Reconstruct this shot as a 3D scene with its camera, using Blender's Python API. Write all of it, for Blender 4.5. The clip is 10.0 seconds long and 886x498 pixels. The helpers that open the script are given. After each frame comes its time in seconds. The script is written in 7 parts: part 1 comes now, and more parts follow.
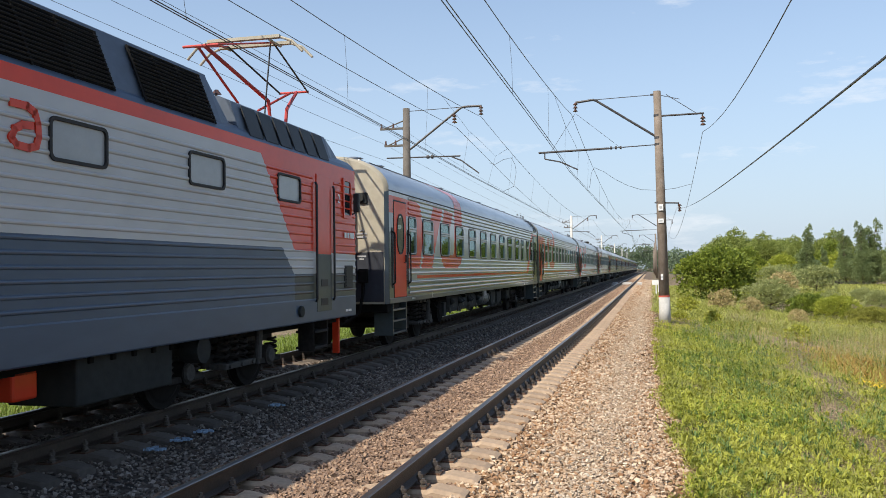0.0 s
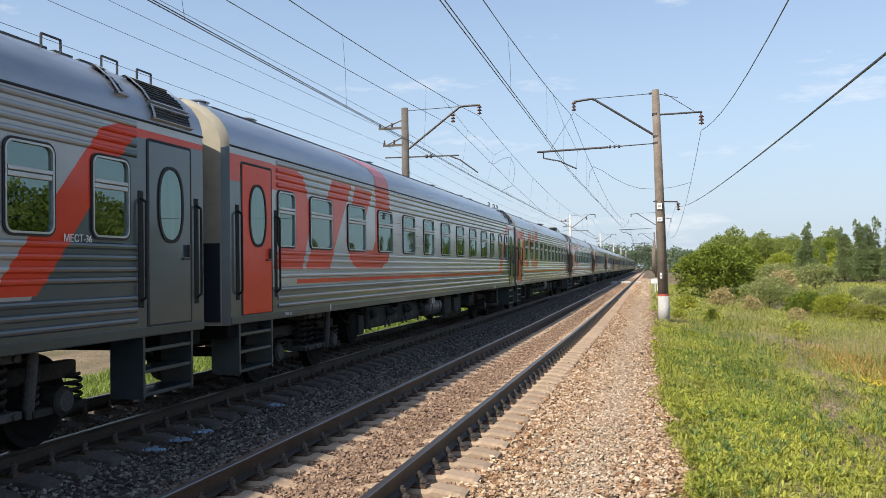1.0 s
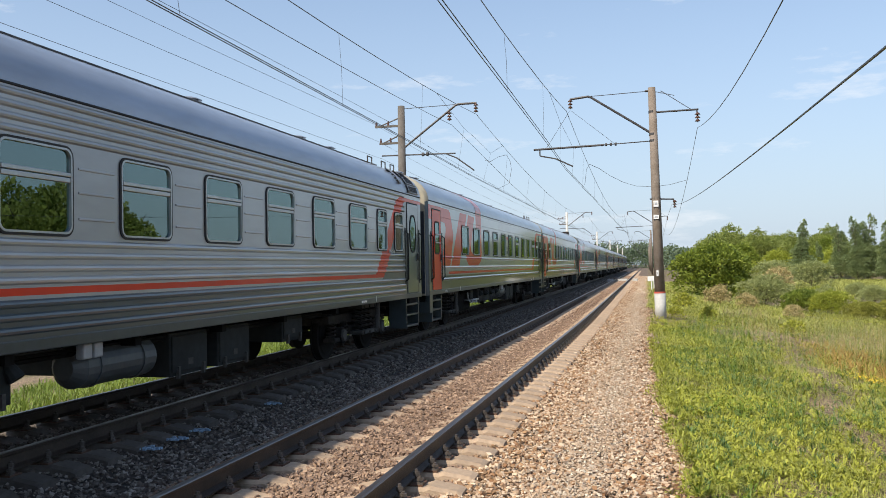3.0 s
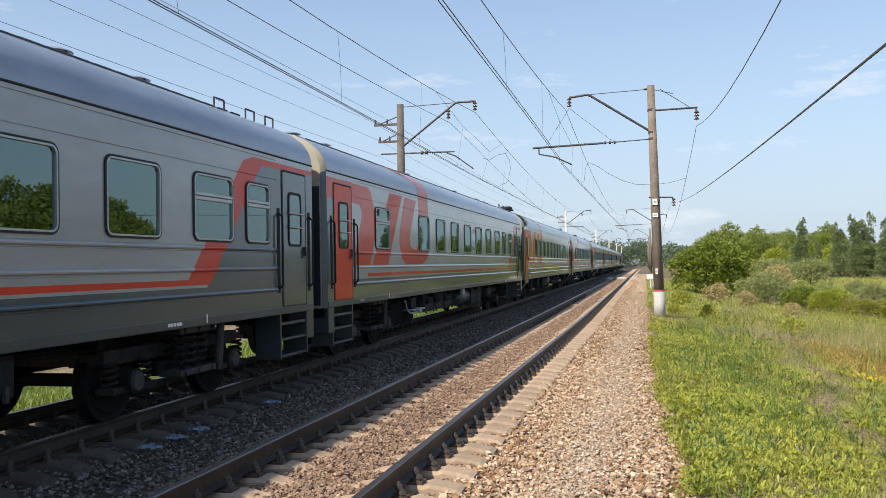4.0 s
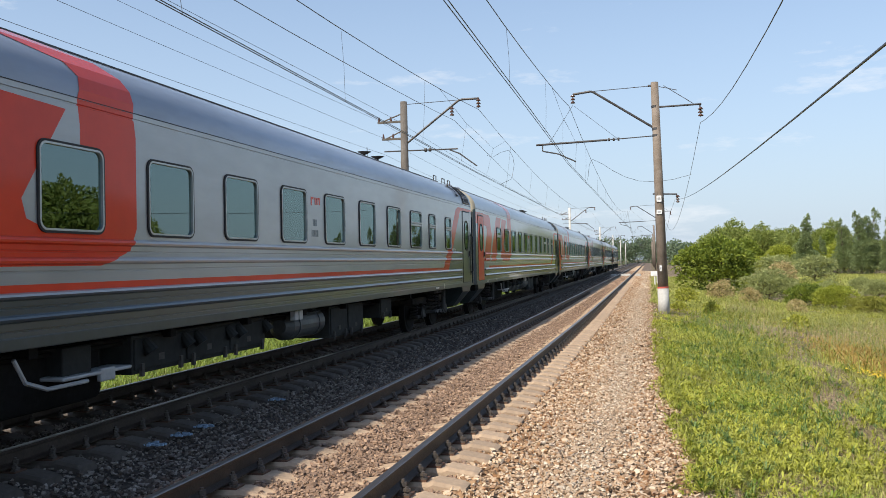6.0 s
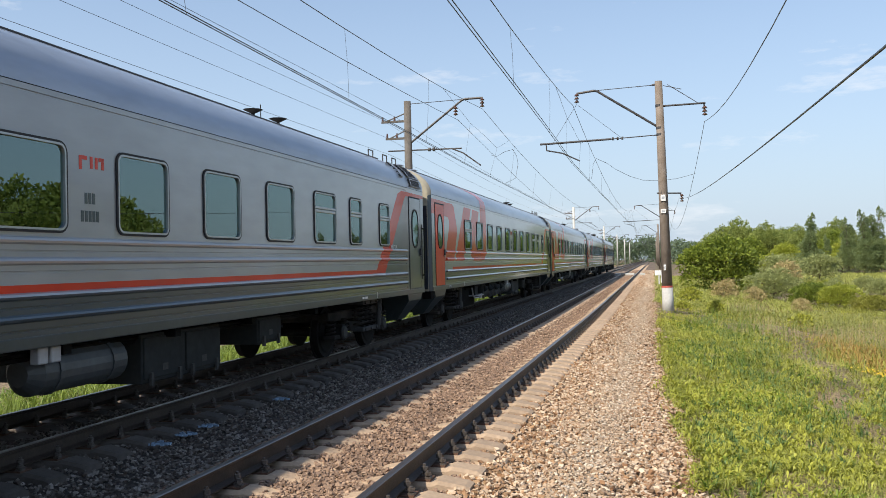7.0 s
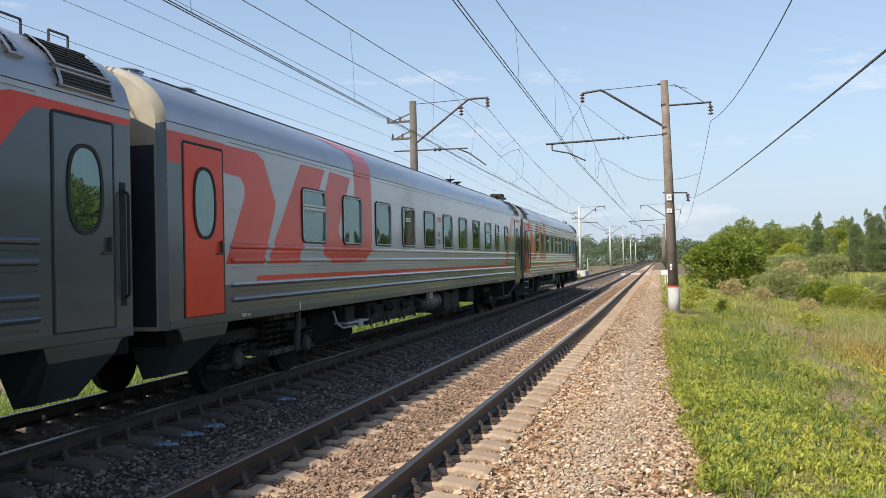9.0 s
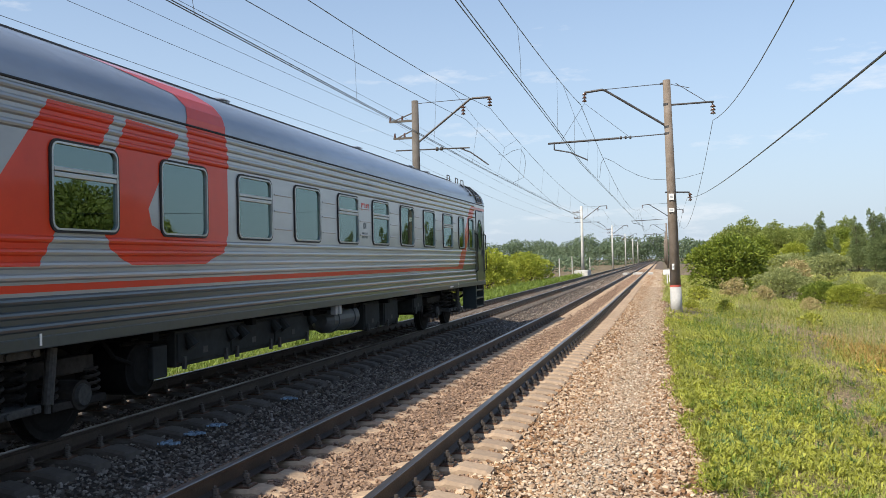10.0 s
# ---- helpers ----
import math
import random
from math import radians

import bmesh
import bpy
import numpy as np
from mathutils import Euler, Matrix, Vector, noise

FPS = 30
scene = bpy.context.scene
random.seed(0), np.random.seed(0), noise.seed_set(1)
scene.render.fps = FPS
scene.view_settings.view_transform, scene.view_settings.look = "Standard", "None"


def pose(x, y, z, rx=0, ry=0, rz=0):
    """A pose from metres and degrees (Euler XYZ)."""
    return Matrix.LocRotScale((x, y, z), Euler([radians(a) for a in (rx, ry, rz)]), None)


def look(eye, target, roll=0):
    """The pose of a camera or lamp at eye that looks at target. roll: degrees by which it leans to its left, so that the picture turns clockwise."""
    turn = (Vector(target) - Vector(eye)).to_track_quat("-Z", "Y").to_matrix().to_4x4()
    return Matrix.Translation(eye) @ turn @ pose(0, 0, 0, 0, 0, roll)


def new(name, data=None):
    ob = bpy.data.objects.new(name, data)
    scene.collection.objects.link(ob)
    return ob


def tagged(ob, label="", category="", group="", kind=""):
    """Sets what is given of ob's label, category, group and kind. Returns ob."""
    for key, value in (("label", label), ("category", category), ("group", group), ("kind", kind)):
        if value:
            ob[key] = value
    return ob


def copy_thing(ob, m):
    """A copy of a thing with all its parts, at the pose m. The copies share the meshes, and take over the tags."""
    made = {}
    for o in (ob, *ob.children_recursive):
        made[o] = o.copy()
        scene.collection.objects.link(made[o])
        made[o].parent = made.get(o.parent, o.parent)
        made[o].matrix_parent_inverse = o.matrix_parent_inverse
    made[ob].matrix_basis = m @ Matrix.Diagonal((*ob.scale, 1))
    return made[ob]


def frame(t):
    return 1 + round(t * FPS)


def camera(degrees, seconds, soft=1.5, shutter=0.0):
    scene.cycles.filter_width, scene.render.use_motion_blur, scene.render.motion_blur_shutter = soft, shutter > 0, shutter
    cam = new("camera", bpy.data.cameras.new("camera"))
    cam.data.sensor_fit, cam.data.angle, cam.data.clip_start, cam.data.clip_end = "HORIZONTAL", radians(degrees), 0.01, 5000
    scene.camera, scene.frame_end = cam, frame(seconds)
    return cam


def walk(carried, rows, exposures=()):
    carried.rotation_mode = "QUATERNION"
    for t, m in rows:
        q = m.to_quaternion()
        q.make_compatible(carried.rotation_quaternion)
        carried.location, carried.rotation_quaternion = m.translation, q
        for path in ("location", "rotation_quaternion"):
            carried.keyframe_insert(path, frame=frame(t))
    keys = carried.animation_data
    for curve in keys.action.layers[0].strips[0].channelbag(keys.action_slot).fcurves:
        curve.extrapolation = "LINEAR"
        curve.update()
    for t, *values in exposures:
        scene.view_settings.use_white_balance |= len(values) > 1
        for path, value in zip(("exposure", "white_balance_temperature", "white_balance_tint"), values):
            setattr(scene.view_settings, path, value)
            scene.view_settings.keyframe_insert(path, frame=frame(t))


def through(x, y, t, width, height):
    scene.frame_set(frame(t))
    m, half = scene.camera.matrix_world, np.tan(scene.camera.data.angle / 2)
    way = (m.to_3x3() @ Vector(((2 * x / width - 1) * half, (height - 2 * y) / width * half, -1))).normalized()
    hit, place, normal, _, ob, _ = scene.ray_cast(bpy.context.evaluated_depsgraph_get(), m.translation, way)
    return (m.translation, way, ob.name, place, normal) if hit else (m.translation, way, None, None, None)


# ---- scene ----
cam = camera(54.27, 10.0, soft=0.5)
walk(cam, [
    (0.0, pose(0, 0, 1.755, 91.392, 0.691, 13.997)),
    (0.5, pose(0, 0, 1.755, 91.369, 0.795, 13.963)),
    (1.0, pose(0, 0, 1.755, 91.353, 0.873, 13.931)),
    (1.5, pose(0, 0, 1.755, 91.334, 0.929, 13.888)),
    (2.0, pose(0, 0, 1.755, 91.305, 0.967, 13.834)),
    (2.5, pose(0, 0, 1.755, 91.266, 0.993, 13.773)),
    (3.0, pose(0, 0, 1.755, 91.217, 1.012, 13.716)),
    (3.5, pose(0, 0, 1.755, 91.162, 1.029, 13.674)),
    (4.0, pose(0, 0, 1.755, 91.105, 1.047, 13.657)),
    (4.5, pose(0, 0, 1.755, 91.050, 1.069, 13.672)),
    (5.0, pose(0, 0, 1.755, 91.000, 1.097, 13.721)),
    (5.5, pose(0, 0, 1.755, 90.960, 1.130, 13.803)),
    (6.0, pose(0, 0, 1.755, 90.930, 1.168, 13.912)),
    (6.5, pose(0, 0, 1.755, 90.911, 1.208, 14.040)),
    (7.0, pose(0, 0, 1.755, 90.903, 1.247, 14.173)),
    (7.5, pose(0, 0, 1.755, 90.903, 1.282, 14.298)),
    (8.0, pose(0, 0, 1.755, 90.907, 1.309, 14.406)),
    (8.5, pose(0, 0, 1.755, 90.911, 1.325, 14.489)),
    (9.0, pose(0, 0, 1.755, 90.911, 1.329, 14.551)),
    (9.5, pose(0, 0, 1.755, 90.901, 1.322, 14.606)),
    (10.0, pose(0, 0, 1.755, 90.879, 1.306, 14.688)),
], exposures=[(0.0, 0.45), (10.0, 0.45)])

# ---- daylight: a high summer sun behind the train, to the left of the line ----
SUN = Vector((-0.53, -0.80, 1.0)).normalized()
sun = new("sun", bpy.data.lights.new("sun", "SUN"))
sun.data.energy, sun.data.angle, sun.data.color = 4.6, radians(0.53), (1.0, 0.91, 0.77)
sun.matrix_world = look((-40, -60, 80), Vector((-40, -60, 80)) - SUN)
world = bpy.data.worlds.new("sky")
scene.world = world
world.use_nodes = True


def sky_nodes():
    nt = world.node_tree
    n, l = nt.nodes, nt.links
    n.clear()
    sky = n.new("ShaderNodeTexSky")
    sky.sky_type, sky.sun_disc = "NISHITA", False
    sky.sun_elevation = math.asin(SUN.z)
    sky.sun_rotation = math.atan2(SUN.x, SUN.y)
    sky.air_density, sky.dust_density, sky.ozone_density = 1.0, 0.6, 1.6
    # thin high cloud wisps and a few low cumulus over the skyline
    co = n.new("ShaderNodeTexCoord")
    mp = n.new("ShaderNodeMapping")
    mp.inputs["Scale"].default_value = (1.6, 1.6, 6.5)
    mp.inputs["Location"].default_value = (2.7, 0.4, 1.3)
    l.new(co.outputs["Generated"], mp.inputs["Vector"])
    nz = n.new("ShaderNodeTexNoise")
    nz.inputs["Scale"].default_value, nz.inputs["Detail"].default_value = 3.2, 9.0
    nz.inputs["Roughness"].default_value = 0.62
    l.new(mp.outputs[0], nz.inputs["Vector"])
    ramp = n.new("ShaderNodeValToRGB")
    ramp.color_ramp.elements[0].position, ramp.color_ramp.elements[1].position = 0.60, 0.76
    l.new(nz.outputs[0], ramp.inputs[0])
    mix = n.new("ShaderNodeMixRGB")
    mix.inputs[2].default_value = (5.6, 5.7, 5.9, 1)
    # summer haze: pale blue-white low down
    sx = n.new("ShaderNodeSeparateXYZ")
    l.new(co.outputs["Generated"], sx.inputs[0])
    hz = n.new("ShaderNodeValToRGB")
    e = hz.color_ramp.elements
    e[0].position, e[0].color = 0.0, (0.92, 0.92, 0.92, 1)
    e[1].position, e[1].color = 0.42, (0.10, 0.10, 0.10, 1)
    e.new(0.14).color = (0.62, 0.62, 0.62, 1)
    l.new(sx.outputs[2], hz.inputs[0])
    hm = n.new("ShaderNodeMixRGB")
    hm.inputs[2].default_value = (2.95, 3.6, 4.5, 1)
    l.new(hz.outputs[0], hm.inputs[0])
    l.new(sky.outputs[0], hm.inputs[1])
    mul = n.new("ShaderNodeMath")
    mul.operation = "MULTIPLY"
    mul.inputs[1].default_value = 0.7
    l.new(ramp.outputs[0], mul.inputs[0])
    l.new(mul.outputs[0], mix.inputs[0])
    l.new(hm.outputs[0], mix.inputs[1])
    bg = n.new("ShaderNodeBackground")
    bg.inputs[1].default_value = 0.13
    l.new(mix.outputs[0], bg.inputs[0])
    out = n.new("ShaderNodeOutputWorld")
    l.new(bg.outputs[0], out.inputs[0])


sky_nodes()

# ---- plan (metres; z = 0 at the top of the rails) ----
NEAR, FAR = -3.046, -7.1035          # axes of the empty track and of the train's track
GAUGE = 0.797                        # half distance between rail centres
RNG = np.random.default_rng(7)


def bend(y):
    """Sideways shift of the line, which turns slightly to the left past y = 22."""
    a = np.clip(np.asarray(y, float) - 22.2, 0, 10.5)
    return -0.0081 / 10.5 * a * a / 2 - 0.0081 * np.maximum(np.asarray(y, float) - 32.7, 0)


# ---- materials ----
def mat(name, col, rough=0.6, metal=0.0, var=0.15, scale=6.0, bump=0.0, bscale=60.0, rand=0.0, island=0.0, hue=None, spec=0.5, stretch=(1, 1, 1), coat=0.0):
    """Painted or natural surface: base colour varied at two scales, with fine relief. hue: a second colour for the large stains."""
    m = bpy.data.materials.new(name)
    m.use_nodes = True
    n, l = m.node_tree.nodes, m.node_tree.links
    b = n["Principled BSDF"]
    b.inputs["Roughness"].default_value, b.inputs["Metallic"].default_value = rough, metal
    b.inputs["Specular IOR Level"].default_value = spec
    b.inputs["Coat Weight"].default_value, b.inputs["Coat Roughness"].default_value = coat, 0.07
    b.inputs["Coat IOR"].default_value = 1.28
    co = n.new("ShaderNodeTexCoord")
    mp = n.new("ShaderNodeMapping")
    mp.inputs["Scale"].default_value = stretch
    l.new(co.outputs["Object"], mp.inputs["Vector"])
    n1, n2 = n.new("ShaderNodeTexNoise"), n.new("ShaderNodeTexNoise")
    n1.inputs["Scale"].default_value, n1.inputs["Detail"].default_value = scale * 0.25, 4
    n2.inputs["Scale"].default_value, n2.inputs["Detail"].default_value = scale * 3, 5
    for t in (n1, n2):
        l.new(mp.outputs[0], t.inputs["Vector"])
    mx = n.new("ShaderNodeMixRGB")
    mx.inputs[1].default_value = (*[c * (1 - var) for c in col], 1)
    mx.inputs[2].default_value = (*[min(c * (1 + var), 1) for c in (hue or col)], 1)
    rp = n.new("ShaderNodeValToRGB")
    rp.color_ramp.elements[0].position, rp.color_ramp.elements[1].position = 0.35, 0.65
    l.new(n1.outputs[0], rp.inputs[0])
    l.new(rp.outputs[0], mx.inputs[0])
    m2 = n.new("ShaderNodeMixRGB")
    m2.blend_type = "OVERLAY"
    m2.inputs[0].default_value = min(1, var * 1.6)
    l.new(mx.outputs[0], m2.inputs[1])
    l.new(n2.outputs[0], m2.inputs[2])
    last = m2.outputs[0]
    for amount, node, sock in ((rand, "ShaderNodeObjectInfo", "Random"), (island, "ShaderNodeNewGeometry", "Random Per Island")):
        if amount:
            src = n.new(node)
            mr = n.new("ShaderNodeMapRange")
            mr.inputs[3].default_value, mr.inputs[4].default_value = 1 - amount, 1 + amount
            l.new(src.outputs[sock], mr.inputs[0])
            hs = n.new("ShaderNodeHueSaturation")
            l.new(mr.outputs[0], hs.inputs["Value"])
            l.new(last, hs.inputs["Color"])
            last = hs.outputs[0]
    l.new(last, b.inputs["Base Color"])
    if bump:
        nb = n.new("ShaderNodeTexNoise")
        nb.inputs["Scale"].default_value, nb.inputs["Detail"].default_value = bscale, 6
        l.new(mp.outputs[0], nb.inputs["Vector"])
        bp = n.new("ShaderNodeBump")
        bp.inputs["Strength"].default_value, bp.inputs["Distance"].default_value = bump, 0.01
        l.new(nb.outputs[0], bp.inputs["Height"])
        l.new(bp.outputs[0], b.inputs["Normal"])
    return m


def leaf_mat(name, dark, light, through=0.35, rough=0.5):
    """Foliage: leaf by leaf from dark to light, with some light coming through."""
    m = bpy.data.materials.new(name)
    m.use_nodes = True
    n, l = m.node_tree.nodes, m.node_tree.links
    b = n["Principled BSDF"]
    b.inputs["Roughness"].default_value = rough
    b.inputs["Specular IOR Level"].default_value = 0.3
    g = n.new("ShaderNodeNewGeometry")
    co = n.new("ShaderNodeTexCoord")
    nz = n.new("ShaderNodeTexNoise")
    nz.inputs["Scale"].default_value = 0.7
    l.new(co.outputs["Object"], nz.inputs["Vector"])
    ad = n.new("ShaderNodeMath")
    ad.operation = "MULTIPLY_ADD"
    ad.inputs[1].default_value = 0.6
    l.new(g.outputs["Random Per Island"], ad.inputs[0])
    sb = n.new("ShaderNodeMath")
    sb.operation = "SUBTRACT"
    sb.inputs[1].default_value = 0.3
    l.new(nz.outputs[0], sb.inputs[0])
    l.new(sb.outputs[0], ad.inputs[2])
    mx = n.new("ShaderNodeMixRGB")
    mx.inputs[1].default_value, mx.inputs[2].default_value = (*dark, 1), (*light, 1)
    l.new(ad.outputs[0], mx.inputs[0])
    l.new(mx.outputs[0], b.inputs["Base Color"])
    tr = n.new("ShaderNodeBsdfTranslucent")
    l.new(mx.outputs[0], tr.inputs[0])
    sh = n.new("ShaderNodeMixShader")
    sh.inputs[0].default_value = through
    l.new(b.outputs[0], sh.inputs[1])
    l.new(tr.outputs[0], sh.inputs[2])
    l.new(sh.outputs[0], n["Material Output"].inputs[0])
    return m


def glass_mat(name, tint, gloss):
    """A coated window pane: partly see-through, partly mirror."""
    m = bpy.data.materials.new(name)
    m.use_nodes = True
    n, l = m.node_tree.nodes, m.node_tree.links
    tr, gl, sh, fr = n.new("ShaderNodeBsdfTransparent"), n.new("ShaderNodeBsdfGlossy"), n.new("ShaderNodeMixShader"), n.new("ShaderNodeFresnel")
    tr.inputs[0].default_value = (*tint, 1)
    gl.inputs["Roughness"].default_value = 0.01
    gl.inputs[0].default_value = (0.70, 0.91, 0.89, 1)
    fr.inputs[0].default_value = gloss
    l.new(fr.outputs[0], sh.inputs[0])
    l.new(tr.outputs[0], sh.inputs[1])
    l.new(gl.outputs[0], sh.inputs[2])
    l.new(sh.outputs[0], n["Material Output"].inputs[0])
    return m


M = dict(
    light=mat("silver_grey_paint", (0.335, 0.345, 0.35), 0.30, 0.25, 0.10, 2.0, 0.03, 12, stretch=(1, 0.3, 1), coat=0.9),
    dark=mat("dark_green_grey_paint", (0.044, 0.064, 0.078), 0.28, 0.1, 0.14, 2.0, 0.03, 12, stretch=(1, 0.3, 1), coat=1.0),
    red=mat("signal_red_paint", (0.62, 0.040, 0.010), 0.5, 0.0, 0.10, 2.0, 0.03, 12, spec=0.25, coat=0.8),
    door_red=mat("orange_red_paint", (0.72, 0.05, 0.009), 0.5, 0.0, 0.09, 2.0, 0.03, 12, spec=0.25, coat=0.5),
    roof=mat("roof_blue_grey_paint", (0.30, 0.33, 0.38), 0.34, 0.3, 0.16, 1.5, 0.05, 12, stretch=(1, 0.25, 1), coat=0.5),
    beige=mat("beige_end_paint", (0.34, 0.31, 0.24), 0.6, 0.0, 0.14, 2.0, 0.08, 30),
    slate=mat("slate_blue_paint", (0.054, 0.083, 0.130), 0.38, 0.1, 0.12, 2.0, 0.06, 30, stretch=(1, 0.3, 1)),
    sill=mat("green_grey_sill_paint", (0.033, 0.046, 0.050), 0.42, 0.0, 0.18, 3.0, 0.06, 30, coat=0.3),
    under=mat("grimy_underframe", (0.009, 0.0085, 0.008), 0.9, 0.0, 0.35, 5.0, 0.3, 60, spec=0.12),
    bogie=mat("dusty_bogie_steel", (0.017, 0.015, 0.014), 0.85, 0.0, 0.4, 6.0, 0.3, 60, spec=0.2, hue=(0.035, 0.030, 0.026)),
    box=mat("grey_equipment_box", (0.024, 0.026, 0.025), 0.75, 0.0, 0.3, 3.0, 0.15, 40, spec=0.2),
    wheel=mat("brown_wheel_steel", (0.014, 0.012, 0.011), 0.75, 0.2, 0.3, 8.0, spec=0.2),
    rubber=mat("black_rubber", (0.015, 0.015, 0.016), 0.7, 0.0, 0.2, 8.0),
    alu=mat("brushed_aluminium", (0.42, 0.43, 0.43), 0.35, 0.7, 0.08, 10.0),
    white=mat("white_marking_paint", (0.72, 0.72, 0.70), 0.6, 0.0, 0.08, 10.0),
    curtain=mat("pale_curtain_cloth", (0.30, 0.38, 0.365), 0.9, 0.0, 0.10, 12.0, stretch=(1, 4, 0.3)),
    inside=mat("dim_interior_laminate", (0.10, 0.11, 0.11), 0.7, 0.0, 0.2, 3.0),
    black=mat("black_louvre_paint", (0.02, 0.021, 0.023), 0.55, 0.2, 0.2, 6.0),
    panto_red=mat("red_pantograph_paint", (0.42, 0.05, 0.04), 0.5, 0.2, 0.15, 6.0),
    glass=glass_mat("coated_window_glass", (0.50, 0.66, 0.64), 2.5),
    rail_top=mat("polished_rail_head", (0.26, 0.235, 0.21), 0.38, 0.85, 0.12, 10.0, stretch=(1, 0.05, 1)),
    rail_side=mat("rusty_brown_rail_steel", (0.055, 0.038, 0.028), 0.55, 0.4, 0.25, 8.0, 0.3, 60),
    sleeper=mat("weathered_sleeper_concrete", (0.40, 0.295, 0.205), 0.85, 0.0, 0.2, 7.0, 0.5, 70, rand=0.12, hue=(0.35, 0.25, 0.165)),
    rust=mat("rusted_fastening_steel", (0.13, 0.07, 0.045), 0.75, 0.3, 0.3, 20.0, 0.2, 80),
    bolt=mat("dark_bolt_steel", (0.12, 0.10, 0.085), 0.6, 0.5, 0.3, 20.0),
    concrete=mat("speckled_pole_concrete", (0.205, 0.160, 0.120), 0.85, 0.0, 0.28, 9.0, 0.4, 90, hue=(0.165, 0.135, 0.11)),
    pale_concrete=mat("pale_pole_concrete", (0.50, 0.49, 0.46), 0.85, 0.0, 0.15, 6.0, 0.3, 90),
    limewash=mat("limewashed_pole_foot", (0.42, 0.415, 0.395), 0.8, 0.0, 0.14, 5.0, 0.2, 60),
    ring=mat("red_ring_paint", (0.50, 0.10, 0.07), 0.7, 0.0, 0.2, 12.0),
    steel=mat("dark_painted_bracket_steel", (0.075, 0.07, 0.068), 0.55, 0.5, 0.25, 12.0),
    insul=mat("brown_glazed_porcelain", (0.10, 0.05, 0.035), 0.2, 0.0, 0.15, 12.0),
    wire=mat("weathered_copper_wire", (0.10, 0.10, 0.10), 0.5, 0.6, 0.15, 12.0),
    bark=mat("grey_brown_bark", (0.12, 0.09, 0.065), 0.9, 0.0, 0.3, 8.0, 0.5, 40),
)
M["dusty_steel"] = mat("dusty_pale_steel", (0.085, 0.083, 0.078), 0.75, 0.0, 0.4, 9.0, 0.2, 60, spec=0.3, hue=(0.05, 0.045, 0.04))
M["grey_concrete"] = mat("dark_grey_pole_concrete", (0.135, 0.115, 0.095), 0.88, 0.0, 0.3, 9.0, 0.4, 90, hue=(0.10, 0.09, 0.08))
M["navy"] = mat("dark_navy_end_paint", (0.022, 0.026, 0.036), 0.5, 0.0, 0.2, 3.0, 0.1, 40)


def stone_mat(name, shades):
    """Crushed stone, each stone in one of several shades, dusty and chipped."""
    m = mat(name, (0.4, 0.3, 0.2), 0.88, 0.0, 0.22, 22.0, 0.35, 90)
    n, l = m.node_tree.nodes, m.node_tree.links
    b = n["Principled BSDF"]
    g, rp, mx = n.new("ShaderNodeNewGeometry"), n.new("ShaderNodeValToRGB"), n.new("ShaderNodeMixRGB")
    e = rp.color_ramp.elements
    for i, c in enumerate(shades):
        k = e[i] if i < 2 else e.new(0.5)
        k.position, k.color = i / (len(shades) - 1), (*c, 1)
    l.new(g.outputs["Random Per Island"], rp.inputs[0])
    mx.blend_type, mx.inputs[0].default_value = "OVERLAY", 0.2
    old = b.inputs["Base Color"].links[0].from_socket
    l.new(rp.outputs[0], mx.inputs[1])
    l.new(old, mx.inputs[2])
    l.new(mx.outputs[0], b.inputs["Base Color"])
    return m


M["stone"] = stone_mat("crushed_tan_granite", [(0.055, 0.030, 0.016), (0.42, 0.27, 0.15), (0.21, 0.107, 0.05), (0.64, 0.53, 0.40), (0.32, 0.17, 0.08), (0.10, 0.06, 0.036), (0.50, 0.345, 0.21), (0.24, 0.13, 0.062)])
M["brown"] = stone_mat("rust_dusted_ballast", [(0.14, 0.095, 0.07), (0.44, 0.315, 0.225), (0.26, 0.175, 0.122), (0.60, 0.47, 0.36), (0.36, 0.235, 0.16), (0.21, 0.15, 0.115)])
# darker rail head: the lack of glint at this angle is in its colour
M["rail_dull"] = mat("no_glint_brown_rail_head", (0.13, 0.10, 0.08), 0.32, 0.8, 0.2, 10.0, stretch=(1, 0.05, 1))
M["bar_dark"] = mat("dark_louvre_steel", (0.06, 0.055, 0.05), 0.5, 0.3, 0.2, 8.0)
M["frame_grey"] = mat("pale_grey_frame_paint", (0.36, 0.37, 0.38), 0.5, 0.1, 0.12, 6.0)
M["dusty"] = stone_mat("pale_dusty_granite", [(0.22, 0.165, 0.12), (0.66, 0.59, 0.49), (0.45, 0.355, 0.26), (0.76, 0.71, 0.62), (0.58, 0.49, 0.385), (0.35, 0.25, 0.165)])
# darker copy of the sleeper concrete: the train's shade is in its colour
M["sleeper_shaded"] = mat("shaded_sleeper_concrete", (0.10, 0.08, 0.064), 0.8, 0.0, 0.25, 6.0, 0.35, 70, rand=0.2)
# browner stones of the train's track, with the train's shade in their colour
M["shaded_brown"] = stone_mat("shade_darkened_brown_ballast", [(0.045, 0.034, 0.027), (0.15, 0.113, 0.088), (0.088, 0.066, 0.052), (0.36, 0.32, 0.28), (0.11, 0.082, 0.064), (0.13, 0.096, 0.075), (0.075, 0.057, 0.046)])
M["air_tank"] = mat("dusty_grey_tank_paint", (0.07, 0.077, 0.08), 0.5, 0.1, 0.2, 4.0, 0.1, 40)


# ---- mesh helpers ----
def part(name, bm, material, parent=None, label=""):
    me = bpy.data.meshes.new(name)
    bm.to_mesh(me)
    bm.free()
    return part_mesh(name, me, material, parent, label)


